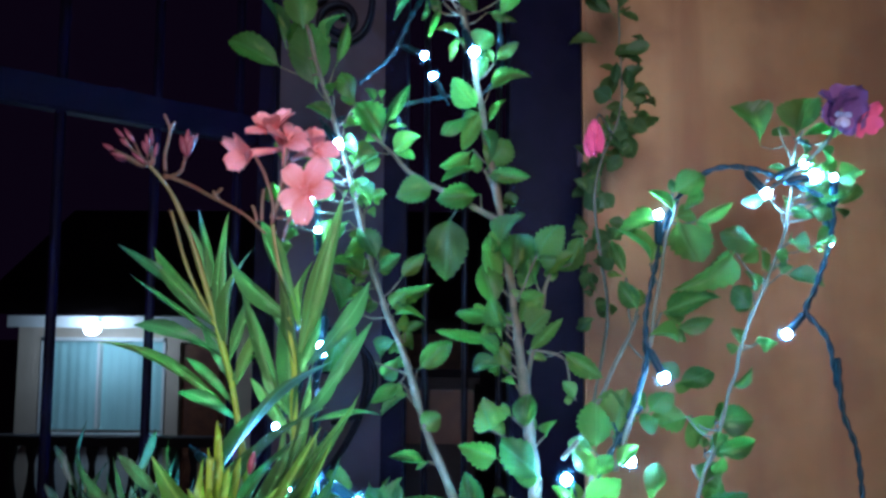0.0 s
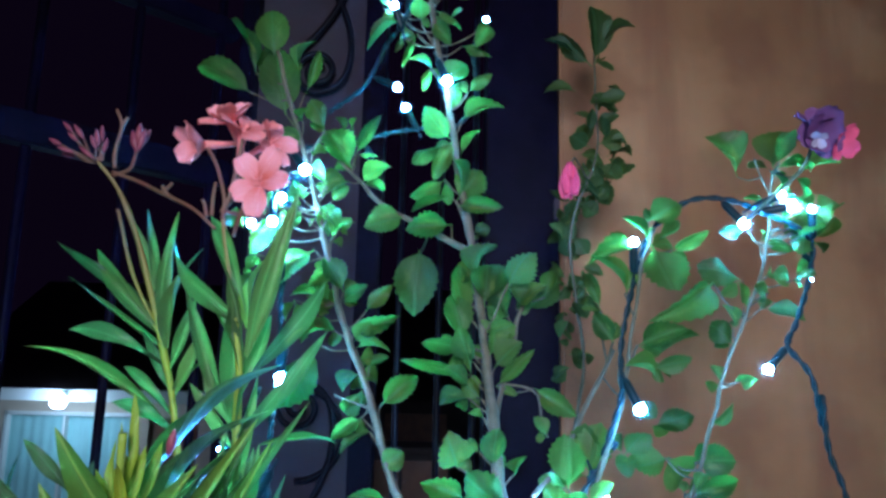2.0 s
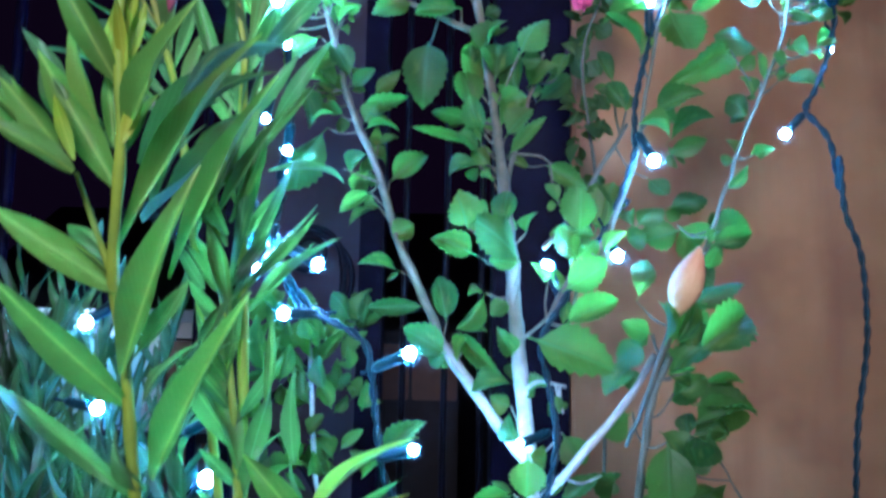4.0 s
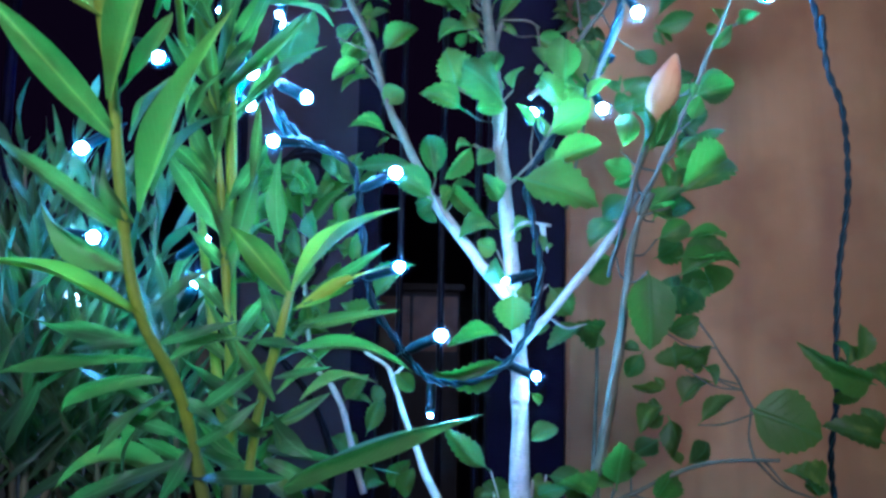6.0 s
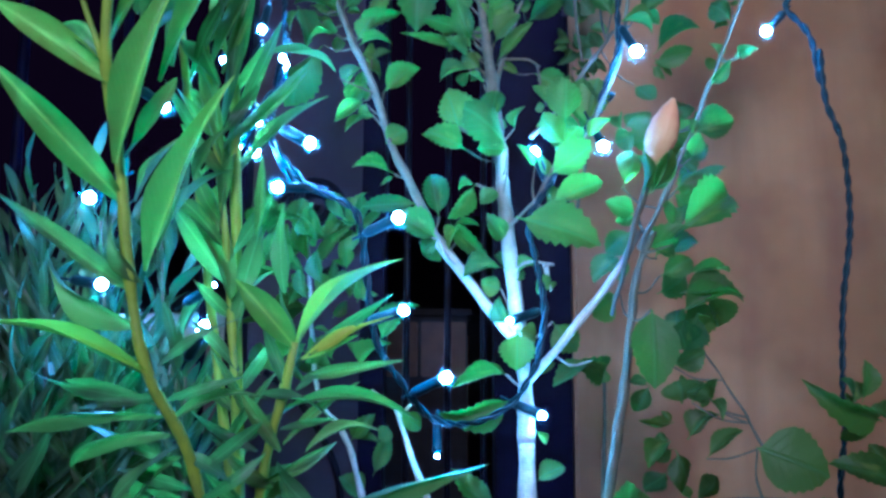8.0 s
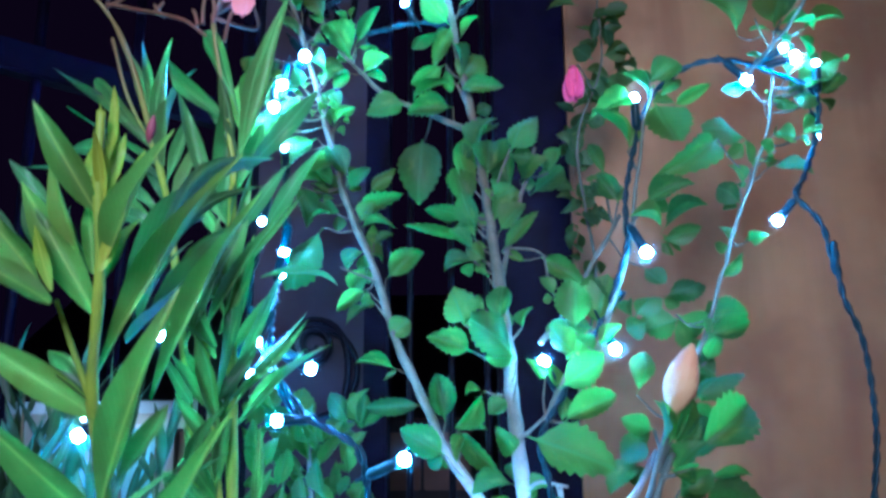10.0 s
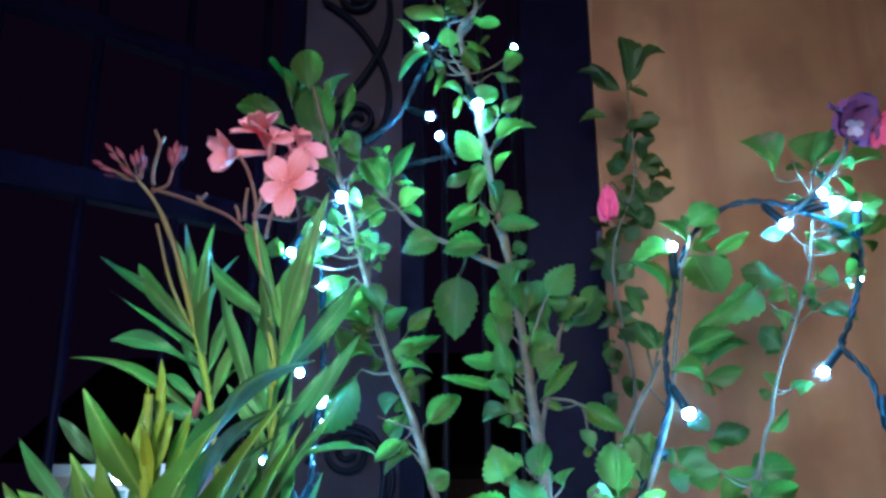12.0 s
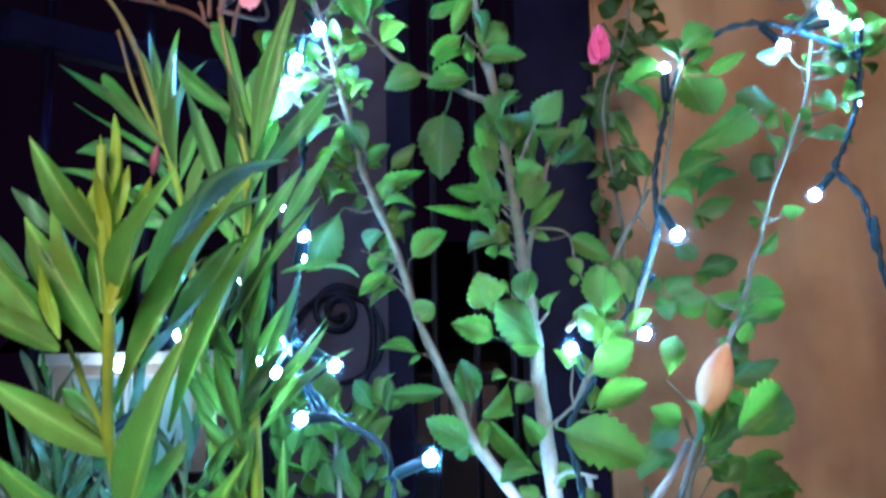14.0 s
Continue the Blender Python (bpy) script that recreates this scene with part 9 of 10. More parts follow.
fresh_leaf(oleander, (-0.124, 0.460, 1.248), (-0.145, 0.449, 1.275), 0.0103, 2)
long_leaf(oleander, (-0.097, 0.460, 1.245), (-0.113, 0.451, 1.280), 0.0129, 37)
fresh_leaf(oleander, (-0.078, 0.450, 1.245), (-0.084, 0.451, 1.278), 0.0114, 36)
fresh_leaf(oleander, (-0.077, 0.460, 1.245), (-0.065, 0.464, 1.274), 0.0093, 3)
dark_leaf(oleander, (-0.096, 0.470, 1.247), (-0.096, 0.452, 1.276), 0.0089, 5)
young_leaf(oleander, (-0.070, 0.440, 1.244), (-0.067, 0.449, 1.270), 0.0077, 21)
young_leaf(oleander, (-0.077, 0.440, 1.279), (-0.079, 0.444, 1.309), 0.0067, -17)
flat_fresh_leaf(oleander, (-0.083, 0.475, 1.204), (-0.029, 0.500, 1.318), 0.0112, 0)
flat_fresh_leaf(oleander, (-0.068, 0.500, 1.191), (-0.027, 0.530, 1.306), 0.0102, 0)
long_leaf(oleander, (-0.097, 0.600, 1.145), (-0.022, 0.640, 1.253), 0.0055, 21)
long_leaf(oleander, (-0.071, 0.630, 1.172), (-0.026, 0.660, 1.231), 0.0046, 20)
long_leaf(oleander, (-0.092, 0.520, 1.222), (-0.063, 0.580, 1.294), 0.0058, -18)
bowed_leaf(oleander, (-0.071, 0.535, 1.018), (-0.147, 0.517, 1.009), 0.0090, -38)
dark_leaf(oleander, (-0.070, 0.532, 1.023), (-0.133, 0.545, 1.037), 0.0075, 5)
bowed_leaf(oleander, (-0.068, 0.538, 1.008), (-0.128, 0.548, 0.986), 0.0108, -38)
dark_leaf(oleander, (-0.069, 0.532, 1.026), (-0.027, 0.531, 1.039), 0.0068, 13)
dark_leaf(oleander, (-0.066, 0.542, 1.001), (-0.101, 0.534, 0.968), 0.0103, 34)
bowed_leaf(oleander, (-0.064, 0.546, 0.995), (-0.094, 0.555, 0.950), 0.0110, 17)
dark_leaf(oleander, (-0.069, 0.530, 1.029), (-0.106, 0.511, 1.023), 0.0067, -17)
dark_leaf(oleander, (-0.062, 0.550, 0.982), (-0.022, 0.552, 1.014), 0.0084, -15)
dark_leaf(oleander, (-0.061, 0.555, 0.976), (-0.096, 0.539, 0.989), 0.0088, -9)
bowed_leaf(oleander, (-0.060, 0.567, 0.943), (-0.147, 0.579, 0.941), 0.0150, 19)
dark_leaf(oleander, (-0.061, 0.561, 0.962), (-0.136, 0.553, 0.931), 0.0115, 5)
bowed_leaf(oleander, (-0.067, 0.535, 1.014), (-0.018, 0.546, 1.027), 0.0075, -8)
dark_leaf(oleander, (-0.064, 0.546, 0.998), (-0.037, 0.553, 0.980), 0.0088, -27)
dark_leaf(oleander, (-0.071, 0.525, 1.038), (-0.122, 0.526, 1.061), 0.0073, 7)
dark_leaf(oleander, (-0.075, 0.530, 1.026), (-0.157, 0.540, 1.043), 0.0077, -36)
dark_leaf(oleander, (-0.056, 0.555, 0.970), (-0.072, 0.550, 0.939), 0.0102, -29)
pale_bowed_leaf(oleander, (-0.011, 0.590, 1.057), (0.052, 0.580, 1.109), 0.0074, -14)
fresh_leaf(oleander, (-0.013, 0.590, 1.055), (-0.049, 0.582, 1.096), 0.0195, 5)
young_leaf(oleander, (-0.007, 0.590, 1.049), (0.047, 0.591, 1.075), 0.0087, -22)
dark_leaf(oleander, (-0.005, 0.590, 1.051), (0.047, 0.582, 1.087), 0.0097, 29)
long_leaf(oleander, (-0.007, 0.590, 1.037), (0.054, 0.573, 1.048), 0.0088, 0)
dark_leaf(oleander, (-0.012, 0.591, 1.029), (0.015, 0.582, 1.046), 0.0075, -30)
bowed_leaf(oleander, (-0.018, 0.592, 1.018), (0.062, 0.594, 1.012), 0.0090, -1)
long_leaf(oleander, (-0.020, 0.597, 0.996), (0.024, 0.611, 1.035), 0.0074, -20)
bowed_leaf(oleander, (-0.006, 0.597, 0.992), (0.041, 0.602, 1.004), 0.0091, -30)
bowed_leaf(oleander, (-0.010, 0.580, 0.944), (0.105, 0.560, 0.987), 0.0148, 36)
long_leaf(oleander, (-0.022, 0.598, 0.992), (-0.048, 0.597, 1.030), 0.0106, 11)
dark_leaf(oleander, (-0.024, 0.599, 0.985), (0.003, 0.580, 0.961), 0.0170, 36)
long_leaf(oleander, (-0.026, 0.600, 0.971), (-0.056, 0.592, 0.995), 0.0105, -8)
dark_leaf(oleander, (-0.027, 0.601, 0.957), (0.015, 0.597, 0.939), 0.0105, 13)
long_leaf(oleander, (-0.028, 0.601, 0.947), (0.003, 0.586, 0.934), 0.0132, -36)
dark_leaf(oleander, (-0.015, 0.591, 1.027), (-0.037, 0.599, 1.072), 0.0091, 2)
dark_leaf(oleander, (-0.011, 0.590, 1.055), (-0.027, 0.599, 1.094), 0.0074, -24)
dark_leaf(oleander, (-0.025, 0.600, 0.964), (0.054, 0.615, 0.947), 0.0085, 32)
long_leaf(oleander, (-0.032, 0.601, 0.944), (-0.087, 0.614, 0.968), 0.0124, 40)
young_leaf(oleander, (-0.009, 0.589, 1.048), (0.024, 0.601, 1.063), 0.0064, 12)
dark_leaf(oleander, (-0.022, 0.595, 1.006), (0.015, 0.579, 1.014), 0.0056, 15)
long_leaf(oleander, (-0.067, 0.610, 1.134), (-0.089, 0.603, 1.179), 0.0131, -33)
long_leaf(oleander, (-0.070, 0.610, 1.128), (-0.063, 0.620, 1.172), 0.0142, -3)
long_leaf(oleander, (-0.073, 0.609, 1.227), (-0.095, 0.594, 1.255), 0.0173, 39)
long_leaf(oleander, (-0.073, 0.609, 1.220), (-0.096, 0.619, 1.247), 0.0122, 26)
long_leaf(oleander, (-0.066, 0.610, 1.119), (-0.101, 0.606, 1.153), 0.0131, 22)
long_leaf(oleander, (-0.061, 0.610, 1.095), (-0.103, 0.614, 1.148), 0.0170, 0)
dark_leaf(oleander, (-0.063, 0.610, 1.110), (-0.033, 0.601, 1.153), 0.0103, -5)
long_leaf(oleander, (-0.058, 0.609, 1.073), (-0.081, 0.599, 1.097), 0.0102, 11)
long_leaf(oleander, (-0.055, 0.610, 1.062), (-0.033, 0.621, 1.108), 0.0118, -26)
dark_leaf(oleander, (-0.053, 0.611, 1.040), (-0.082, 0.604, 1.072), 0.0101, 28)
dark_leaf(oleander, (-0.057, 0.626, 1.026), (-0.035, 0.640, 1.064), 0.0106, 40)
long_leaf(oleander, (-0.052, 0.617, 1.012), (-0.081, 0.629, 1.040), 0.0096, 3)
dark_leaf(oleander, (-0.051, 0.619, 0.997), (-0.018, 0.605, 1.020), 0.0090, 22)
dark_leaf(oleander, (-0.052, 0.620, 0.990), (-0.077, 0.610, 1.011), 0.0103, 30)
long_leaf(oleander, (-0.049, 0.620, 0.975), (-0.075, 0.631, 0.996), 0.0104, 6)
dark_leaf(oleander, (-0.050, 0.627, 0.968), (-0.010, 0.610, 0.984), 0.0094, 5)
long_leaf(oleander, (-0.041, 0.601, 0.957), (-0.070, 0.605, 0.977), 0.0120, -36)
dark_leaf(oleander, (-0.071, 0.610, 1.193), (-0.048, 0.617, 1.231), 0.0098, 6)
long_leaf(oleander, (-0.072, 0.610, 1.204), (-0.094, 0.610, 1.227), 0.0083, -5)
long_leaf(oleander, (-0.138, 0.651, 1.372), (-0.196, 0.660, 1.438), 0.0140, 5)
dark_leaf(oleander, (-0.147, 0.652, 1.392), (-0.216, 0.642, 1.437), 0.0109, -3)
long_leaf(oleander, (-0.132, 0.650, 1.361), (-0.215, 0.663, 1.415), 0.0055, 3)
long_leaf(oleander, (-0.145, 0.653, 1.404), (-0.173, 0.656, 1.468), 0.0120, 34)
long_leaf(oleander, (-0.142, 0.653, 1.400), (-0.160, 0.663, 1.467), 0.0089, 20)
long_leaf(oleander, (-0.135, 0.650, 1.366), (-0.133, 0.649, 1.463), 0.0118, -8)
long_leaf(oleander, (-0.131, 0.650, 1.362), (-0.111, 0.641, 1.435), 0.0104, -5)
dark_leaf(oleander, (-0.129, 0.648, 1.348), (-0.202, 0.644, 1.378), 0.0112, 24)
bowed_leaf(oleander, (-0.128, 0.641, 1.313), (-0.232, 0.643, 1.362), 0.0097, 5)
long_leaf(oleander, (-0.127, 0.646, 1.346), (-0.110, 0.638, 1.397), 0.0098, 4)
dark_leaf(oleander, (-0.124, 0.643, 1.333), (-0.151, 0.649, 1.376), 0.0091, 12)
long_leaf(oleander, (-0.121, 0.642, 1.325), (-0.103, 0.634, 1.372), 0.0107, -18)
dark_leaf(oleander, (-0.119, 0.641, 1.313), (-0.163, 0.651, 1.351), 0.0083, 17)
long_leaf(oleander, (-0.123, 0.643, 1.329), (-0.102, 0.657, 1.355), 0.0073, 2)
dark_leaf(oleander, (-0.116, 0.640, 1.302), (-0.163, 0.638, 1.326), 0.0110, 27)
long_leaf(oleander, (-0.070, 0.612, 1.378), (-0.127, 0.626, 1.435), 0.0137, -15)
long_leaf(oleander, (-0.067, 0.612, 1.380), (-0.098, 0.621, 1.456), 0.0123, 21)
long_leaf(oleander, (-0.065, 0.614, 1.355), (-0.035, 0.604, 1.469), 0.0170, 0)
long_leaf(oleander, (-0.083, 0.618, 1.324), (-0.106, 0.601, 1.400), 0.0124, 13)
long_leaf(oleander, (-0.072, 0.619, 1.306), (-0.075, 0.605, 1.393), 0.0174, 0)
dark_leaf(oleander, (-0.060, 0.614, 1.346), (-0.014, 0.622, 1.407), 0.0147, 34)
dark_leaf(oleander, (-0.058, 0.660, 1.317), (-0.018, 0.658, 1.378), 0.0125, 13)
long_leaf(oleander, (-0.068, 0.615, 1.344), (-0.091, 0.606, 1.393), 0.0108, 30)
long_leaf(oleander, (-0.068, 0.618, 1.329), (-0.053, 0.626, 1.385), 0.0116, -6)
long_leaf(oleander, (-0.074, 0.619, 1.311), (-0.099, 0.624, 1.362), 0.0123, -37)
dark_leaf(oleander, (-0.070, 0.619, 1.300), (-0.031, 0.606, 1.346), 0.0109, 35)
long_leaf(oleander, (-0.069, 0.620, 1.292), (-0.102, 0.615, 1.337), 0.0093, -17)
long_leaf(oleander, (-0.068, 0.614, 1.359), (-0.078, 0.601, 1.408), 0.0086, -17)
fresh_leaf(oleander, (-0.065, 0.613, 1.374), (-0.059, 0.615, 1.423), 0.0087, -35)
long_leaf(oleander, (-0.118, 0.580, 1.264), (-0.041, 0.595, 1.353), 0.0057, -12)
long_leaf(oleander, (-0.108, 0.580, 1.247), (-0.041, 0.566, 1.323), 0.0071, -23)
long_leaf(oleander, (-0.112, 0.580, 1.254), (-0.071, 0.564, 1.303), 0.0063, -17)
long_leaf(oleander, (-0.094, 0.610, 1.246), (-0.019, 0.607, 1.327), 0.0071, 30)
long_leaf(oleander, (-0.079, 0.610, 1.242), (-0.021, 0.591, 1.320), 0.0074, 19)
long_leaf(oleander, (-0.072, 0.610, 1.236), (-0.049, 0.602, 1.298), 0.0099, 38)
long_leaf(oleander, (-0.101, 0.600, 1.237), (-0.056, 0.583, 1.304), 0.0078, -14)
long_leaf(oleander, (-0.069, 0.620, 1.235), (-0.052, 0.608, 1.290), 0.0110, 7)
long_leaf(oleander, (-0.106, 0.570, 1.239), (-0.072, 0.550, 1.283), 0.0073, 11)
dark_leaf(oleander, (-0.071, 0.610, 1.179), (-0.036, 0.623, 1.279), 0.0081, 12)
long_leaf(oleander, (-0.071, 0.630, 1.194), (-0.021, 0.640, 1.248), 0.0065, 30)
long_leaf(oleander, (-0.068, 0.650, 1.179), (-0.007, 0.643, 1.233), 0.0052, -36)
long_leaf(oleander, (-0.089, 0.600, 1.227), (-0.057, 0.599, 1.303), 0.0085, -2)
long_leaf(oleander, (-0.069, 0.610, 1.175), (-0.080, 0.593, 1.234), 0.0114, 29)
dark_leaf(oleander, (-0.072, 0.610, 1.193), (-0.062, 0.608, 1.287), 0.0104, 34)
long_leaf(oleander, (-0.067, 0.610, 1.165), (-0.094, 0.600, 1.199), 0.0105, 5)
long_leaf(oleander, (-0.068, 0.610, 1.144), (-0.063, 0.619, 1.186), 0.0101, 13)
dark_leaf(oleander, (-0.083, 0.600, 1.192), (-0.104, 0.594, 1.227), 0.0100, 32)
long_leaf(oleander, (-0.042, 0.600, 1.125), (-0.041, 0.602, 1.179), 0.0076, 7)
dark_leaf(oleander, (-0.023, 0.600, 1.089), (-0.025, 0.596, 1.146), 0.0141, -20)
dark_leaf(oleander, (-0.050, 0.600, 1.088), (-0.039, 0.601, 1.132), 0.0166, 32)
long_leaf(oleander, (-0.096, 0.580, 1.113), (-0.051, 0.577, 1.166), 0.0087, -15)
long_leaf(oleander, (-0.057, 0.600, 1.085), (-0.088, 0.614, 1.137), 0.0174, 37)
long_leaf(oleander, (-0.068, 0.610, 1.247), (-0.071, 0.593, 1.310), 0.0126, -40)
long_leaf(oleander, (-0.068, 0.620, 1.234), (-0.056, 0.613, 1.296), 0.0103, 1)
long_leaf(oleander, (-0.070, 0.610, 1.262), (-0.054, 0.610, 1.353), 0.0128, 38)
long_leaf(oleander, (-0.069, 0.620, 1.219), (-0.042, 0.619, 1.263), 0.0073, 1)
long_leaf(oleander, (-0.072, 0.600, 1.190), (-0.100, 0.602, 1.225), 0.0115, 32)
long_leaf(oleander, (-0.077, 0.580, 1.158), (-0.054, 0.573, 1.190), 0.0080, 15)
long_leaf(oleander, (-0.069, 0.610, 1.163), (-0.081, 0.624, 1.205), 0.0097, 23)
long_leaf(oleander, (-0.076, 0.720, 1.292), (-0.020, 0.760, 1.294), 0.0059, -5)
dark_leaf(oleander, (-0.065, 0.550, 0.989), (-0.115, 0.537, 1.013), 0.0069, -1)
dark_leaf(oleander, (-0.062, 0.555, 0.966), (-0.021, 0.563, 0.995), 0.0082, 39)
dark_leaf(oleander, (-0.061, 0.561, 0.953), (-0.002, 0.543, 0.957), 0.0084, -19)
long_leaf(oleander, (-0.050, 0.617, 1.012), (-0.068, 0.599, 1.054), 0.0066, 12)
dark_leaf(oleander, (-0.036, 0.598, 0.992), (-0.086, 0.605, 1.018), 0.0072, -12)
long_leaf(oleander, (-0.040, 0.600, 0.971), (0.012, 0.603, 0.996), 0.0077, 32)
dark_leaf(oleander, (-0.048, 0.621, 0.954), (-0.004, 0.621, 0.934), 0.0094, 29)
dark_leaf(oleander, (-0.054, 0.621, 0.936), (-0.117, 0.626, 0.966), 0.0089, 13)
long_leaf(oleander, (-0.064, 0.620, 0.990), (-0.027, 0.608, 1.041), 0.0068, 21)
dark_leaf(oleander, (-0.063, 0.621, 0.961), (-0.094, 0.619, 1.007), 0.0066, -9)
bowed_leaf(oleander, (-0.058, 0.620, 0.926), (-0.086, 0.611, 0.969), 0.0079, -5)
dark_leaf(oleander, (-0.053, 0.619, 0.993), (-0.003, 0.602, 1.027), 0.0065, 2)
dark_leaf(oleander, (-0.033, 0.592, 1.027), (0.015, 0.579, 1.014), 0.0063, -37)
# -- second oleander, further back
shoot(far_oleander, [(-0.243, 0.780, 0.878), (-0.265, 0.780, 1.010), (-0.280, 0.780, 1.148)], 35, 0.088, 0.0075)
shoot(far_oleander, [(-0.298, 0.820, 0.868), (-0.309, 0.820, 0.996), (-0.332, 0.820, 1.129)], 29, 0.088, 0.0075)
shoot(far_oleander, [(-0.211, 0.760, 0.883), (-0.219, 0.760, 0.959), (-0.235, 0.760, 1.036)], 24, 0.088, 0.0075)
shoot(far_oleander, [(-0.233, 0.740, 0.887), (-0.222, 0.740, 0.947), (-0.205, 0.740, 1.010)], 21, 0.088, 0.0075)
shoot(far_oleander, [(-0.235, 0.720, 0.891), (-0.240, 0.720, 0.971), (-0.252, 0.720, 1.053)], 24, 0.088, 0.0075)
shoot(far_oleander, [(-0.184, 0.800, 0.852), (-0.197, 0.800, 0.953), (-0.214, 0.800, 1.057)], 24, 0.088, 0.0075)
shoot(far_oleander, [(-0.138, 0.780, 0.853), (-0.144, 0.780, 0.944), (-0.148, 0.780, 1.039)], 24, 0.088, 0.0075)
shoot(far_oleander, [(-0.244, 0.700, 0.875), (-0.255, 0.700, 0.945), (-0.268, 0.700, 1.017)], 18, 0.088, 0.0075)
shoot(far_oleander, [(-0.182, 0.740, 0.867), (-0.192, 0.740, 0.933), (-0.196, 0.740, 1.001)], 21, 0.088, 0.0075)
shoot(far_oleander, [(-0.265, 0.860, 0.835), (-0.304, 0.860, 0.968), (-0.339, 0.860, 1.107)], 29, 0.088, 0.0075)
shoot(far_oleander, [(-0.196, 0.860, 0.836), (-0.210, 0.860, 0.920), (-0.212, 0.860, 1.007)], 21, 0.088, 0.0075)
shoot(far_oleander, [(-0.343, 0.840, 0.837), (-0.355, 0.840, 0.968), (-0.371, 0.840, 1.104)], 24, 0.088, 0.0075)
shoot(far_oleander, [(-0.250, 0.840, 0.840), (-0.267, 0.840, 1.017), (-0.286, 0.840, 1.203)], 32, 0.088, 0.0075)
shoot(far_oleander, [(-0.221, 0.820, 0.846), (-0.231, 0.820, 1.005), (-0.248, 0.820, 1.172)], 29, 0.088, 0.0075)
shoot(far_oleander, [(-0.212, 0.860, 0.836), (-0.227, 0.860, 1.012), (-0.243, 0.860, 1.197)], 29, 0.088, 0.0075)
shoot(far_oleander, [(-0.318, 0.880, 0.828), (-0.333, 0.880, 1.018), (-0.347, 0.880, 1.218)], 32, 0.088, 0.0075)
shoot(far_oleander, [(-0.181, 0.860, 0.837), (-0.195, 0.860, 0.994), (-0.205, 0.860, 1.159)], 27, 0.088, 0.0075)
# -- string lights
bulb((0.004, 0.975, 1.699), (-0.024, 0.980, 1.713), 1.00)
bulb((0.015, 0.981, 1.675), (0.028, 0.986, 1.652), 1.00)
bulb((0.064, 0.915, 1.683), (0.049, 0.920, 1.719), 1.25)
bulb((0.000, 0.940, 1.786), (0.010, 0.945, 1.756), 1.00)
bulb((0.110, 0.982, 1.792), (0.095, 0.987, 1.761), 0.80)
bulb((-0.090, 0.915, 1.576), (-0.105, 0.920, 1.597), 1.30)
bulb((-0.024, 1.000, 1.605), (-0.033, 1.005, 1.636), 0.90)
bulb((-0.117, 0.952, 1.482), (-0.116, 0.957, 1.462), 0.90)
bulb((-0.102, 0.900, 1.350), (-0.102, 0.905, 1.373), 0.90)
bulb((-0.103, 0.900, 1.328), (-0.102, 0.905, 1.344), 0.80)
bulb((0.251, 0.840, 1.487), (0.252, 0.845, 1.459), 1.05)
bulb((0.368, 0.860, 1.513), (0.352, 0.865, 1.533), 1.20)
bulb((0.410, 0.844, 1.528), (0.384, 0.849, 1.523), 1.30)
bulb((0.438, 0.860, 1.529), (0.439, 0.865, 1.501), 0.80)
bulb((0.403, 0.850, 1.541), (0.388, 0.855, 1.534), 0.90)
bulb((0.384, 0.858, 1.367), (0.405, 0.863, 1.389), 1.05)
bulb((0.245, 0.804, 1.326), (0.235, 0.809, 1.347), 1.20)
bulb((0.443, 0.885, 1.461), (0.443, 0.890, 1.479), 0.50)
bulb((-0.115, 0.920, 1.545), (-0.112, 0.927, 1.570), 1.20)
bulb((-0.122, 0.915, 1.517), (-0.124, 0.922, 1.540), 1.20)
bulb((-0.149, 0.930, 1.518), (-0.142, 0.935, 1.536), 1.00)
bulb((-0.084, 0.740, 1.244), (-0.076, 0.745, 1.261), 1.20)
bulb((-0.104, 0.760, 1.226), (-0.100, 0.765, 1.239), 0.60)
bulb((-0.115, 0.860, 1.374), (-0.112, 0.865, 1.394), 0.90)
bulb((-0.037, 0.733, 1.222), (-0.052, 0.738, 1.231), 0.90)
bulb((-0.100, 0.900, 1.352), (-0.099, 0.905, 1.374), 0.80)
bulb((0.151, 0.800, 1.230), (0.162, 0.805, 1.206), 1.10)
bulb((0.217, 0.826, 1.243), (0.209, 0.831, 1.262), 1.15)
bulb((0.039, 0.700, 1.154), (0.016, 0.705, 1.144), 1.05)
bulb((0.043, 0.710, 1.084), (0.029, 0.715, 1.080), 0.85)
bulb((0.075, 0.730, 1.033), (0.056, 0.735, 1.024), 1.00)
bulb((0.155, 0.795, 1.000), (0.141, 0.800, 1.006), 0.75)
bulb((-0.059, 0.720, 1.182), (-0.040, 0.725, 1.183), 1.00)
bulb((-0.085, 0.742, 1.217), (-0.076, 0.747, 1.231), 1.00)
bulb((-0.037, 0.733, 1.221), (-0.056, 0.738, 1.231), 0.90)
bulb((-0.206, 0.711, 1.172), (-0.197, 0.716, 1.180), 1.10)
bulb((-0.152, 0.715, 1.247), (-0.167, 0.720, 1.258), 1.00)
bulb((-0.093, 0.860, 1.343), (-0.098, 0.865, 1.326), 0.80)
bulb((-0.107, 0.720, 1.104), (-0.123, 0.725, 1.095), 0.42)
bulb((-0.206, 0.740, 1.106), (-0.226, 0.745, 1.109), 1.10)
bulb((-0.093, 0.660, 1.068), (-0.099, 0.665, 1.060), 1.20)
bulb((0.128, 0.790, 1.080), (0.140, 0.795, 1.084), 0.60)
bulb((0.066, 0.800, 0.965), (0.066, 0.805, 0.980), 0.40)
bulb((-0.107, 0.720, 1.288), (-0.102, 0.725, 1.299), 0.55)
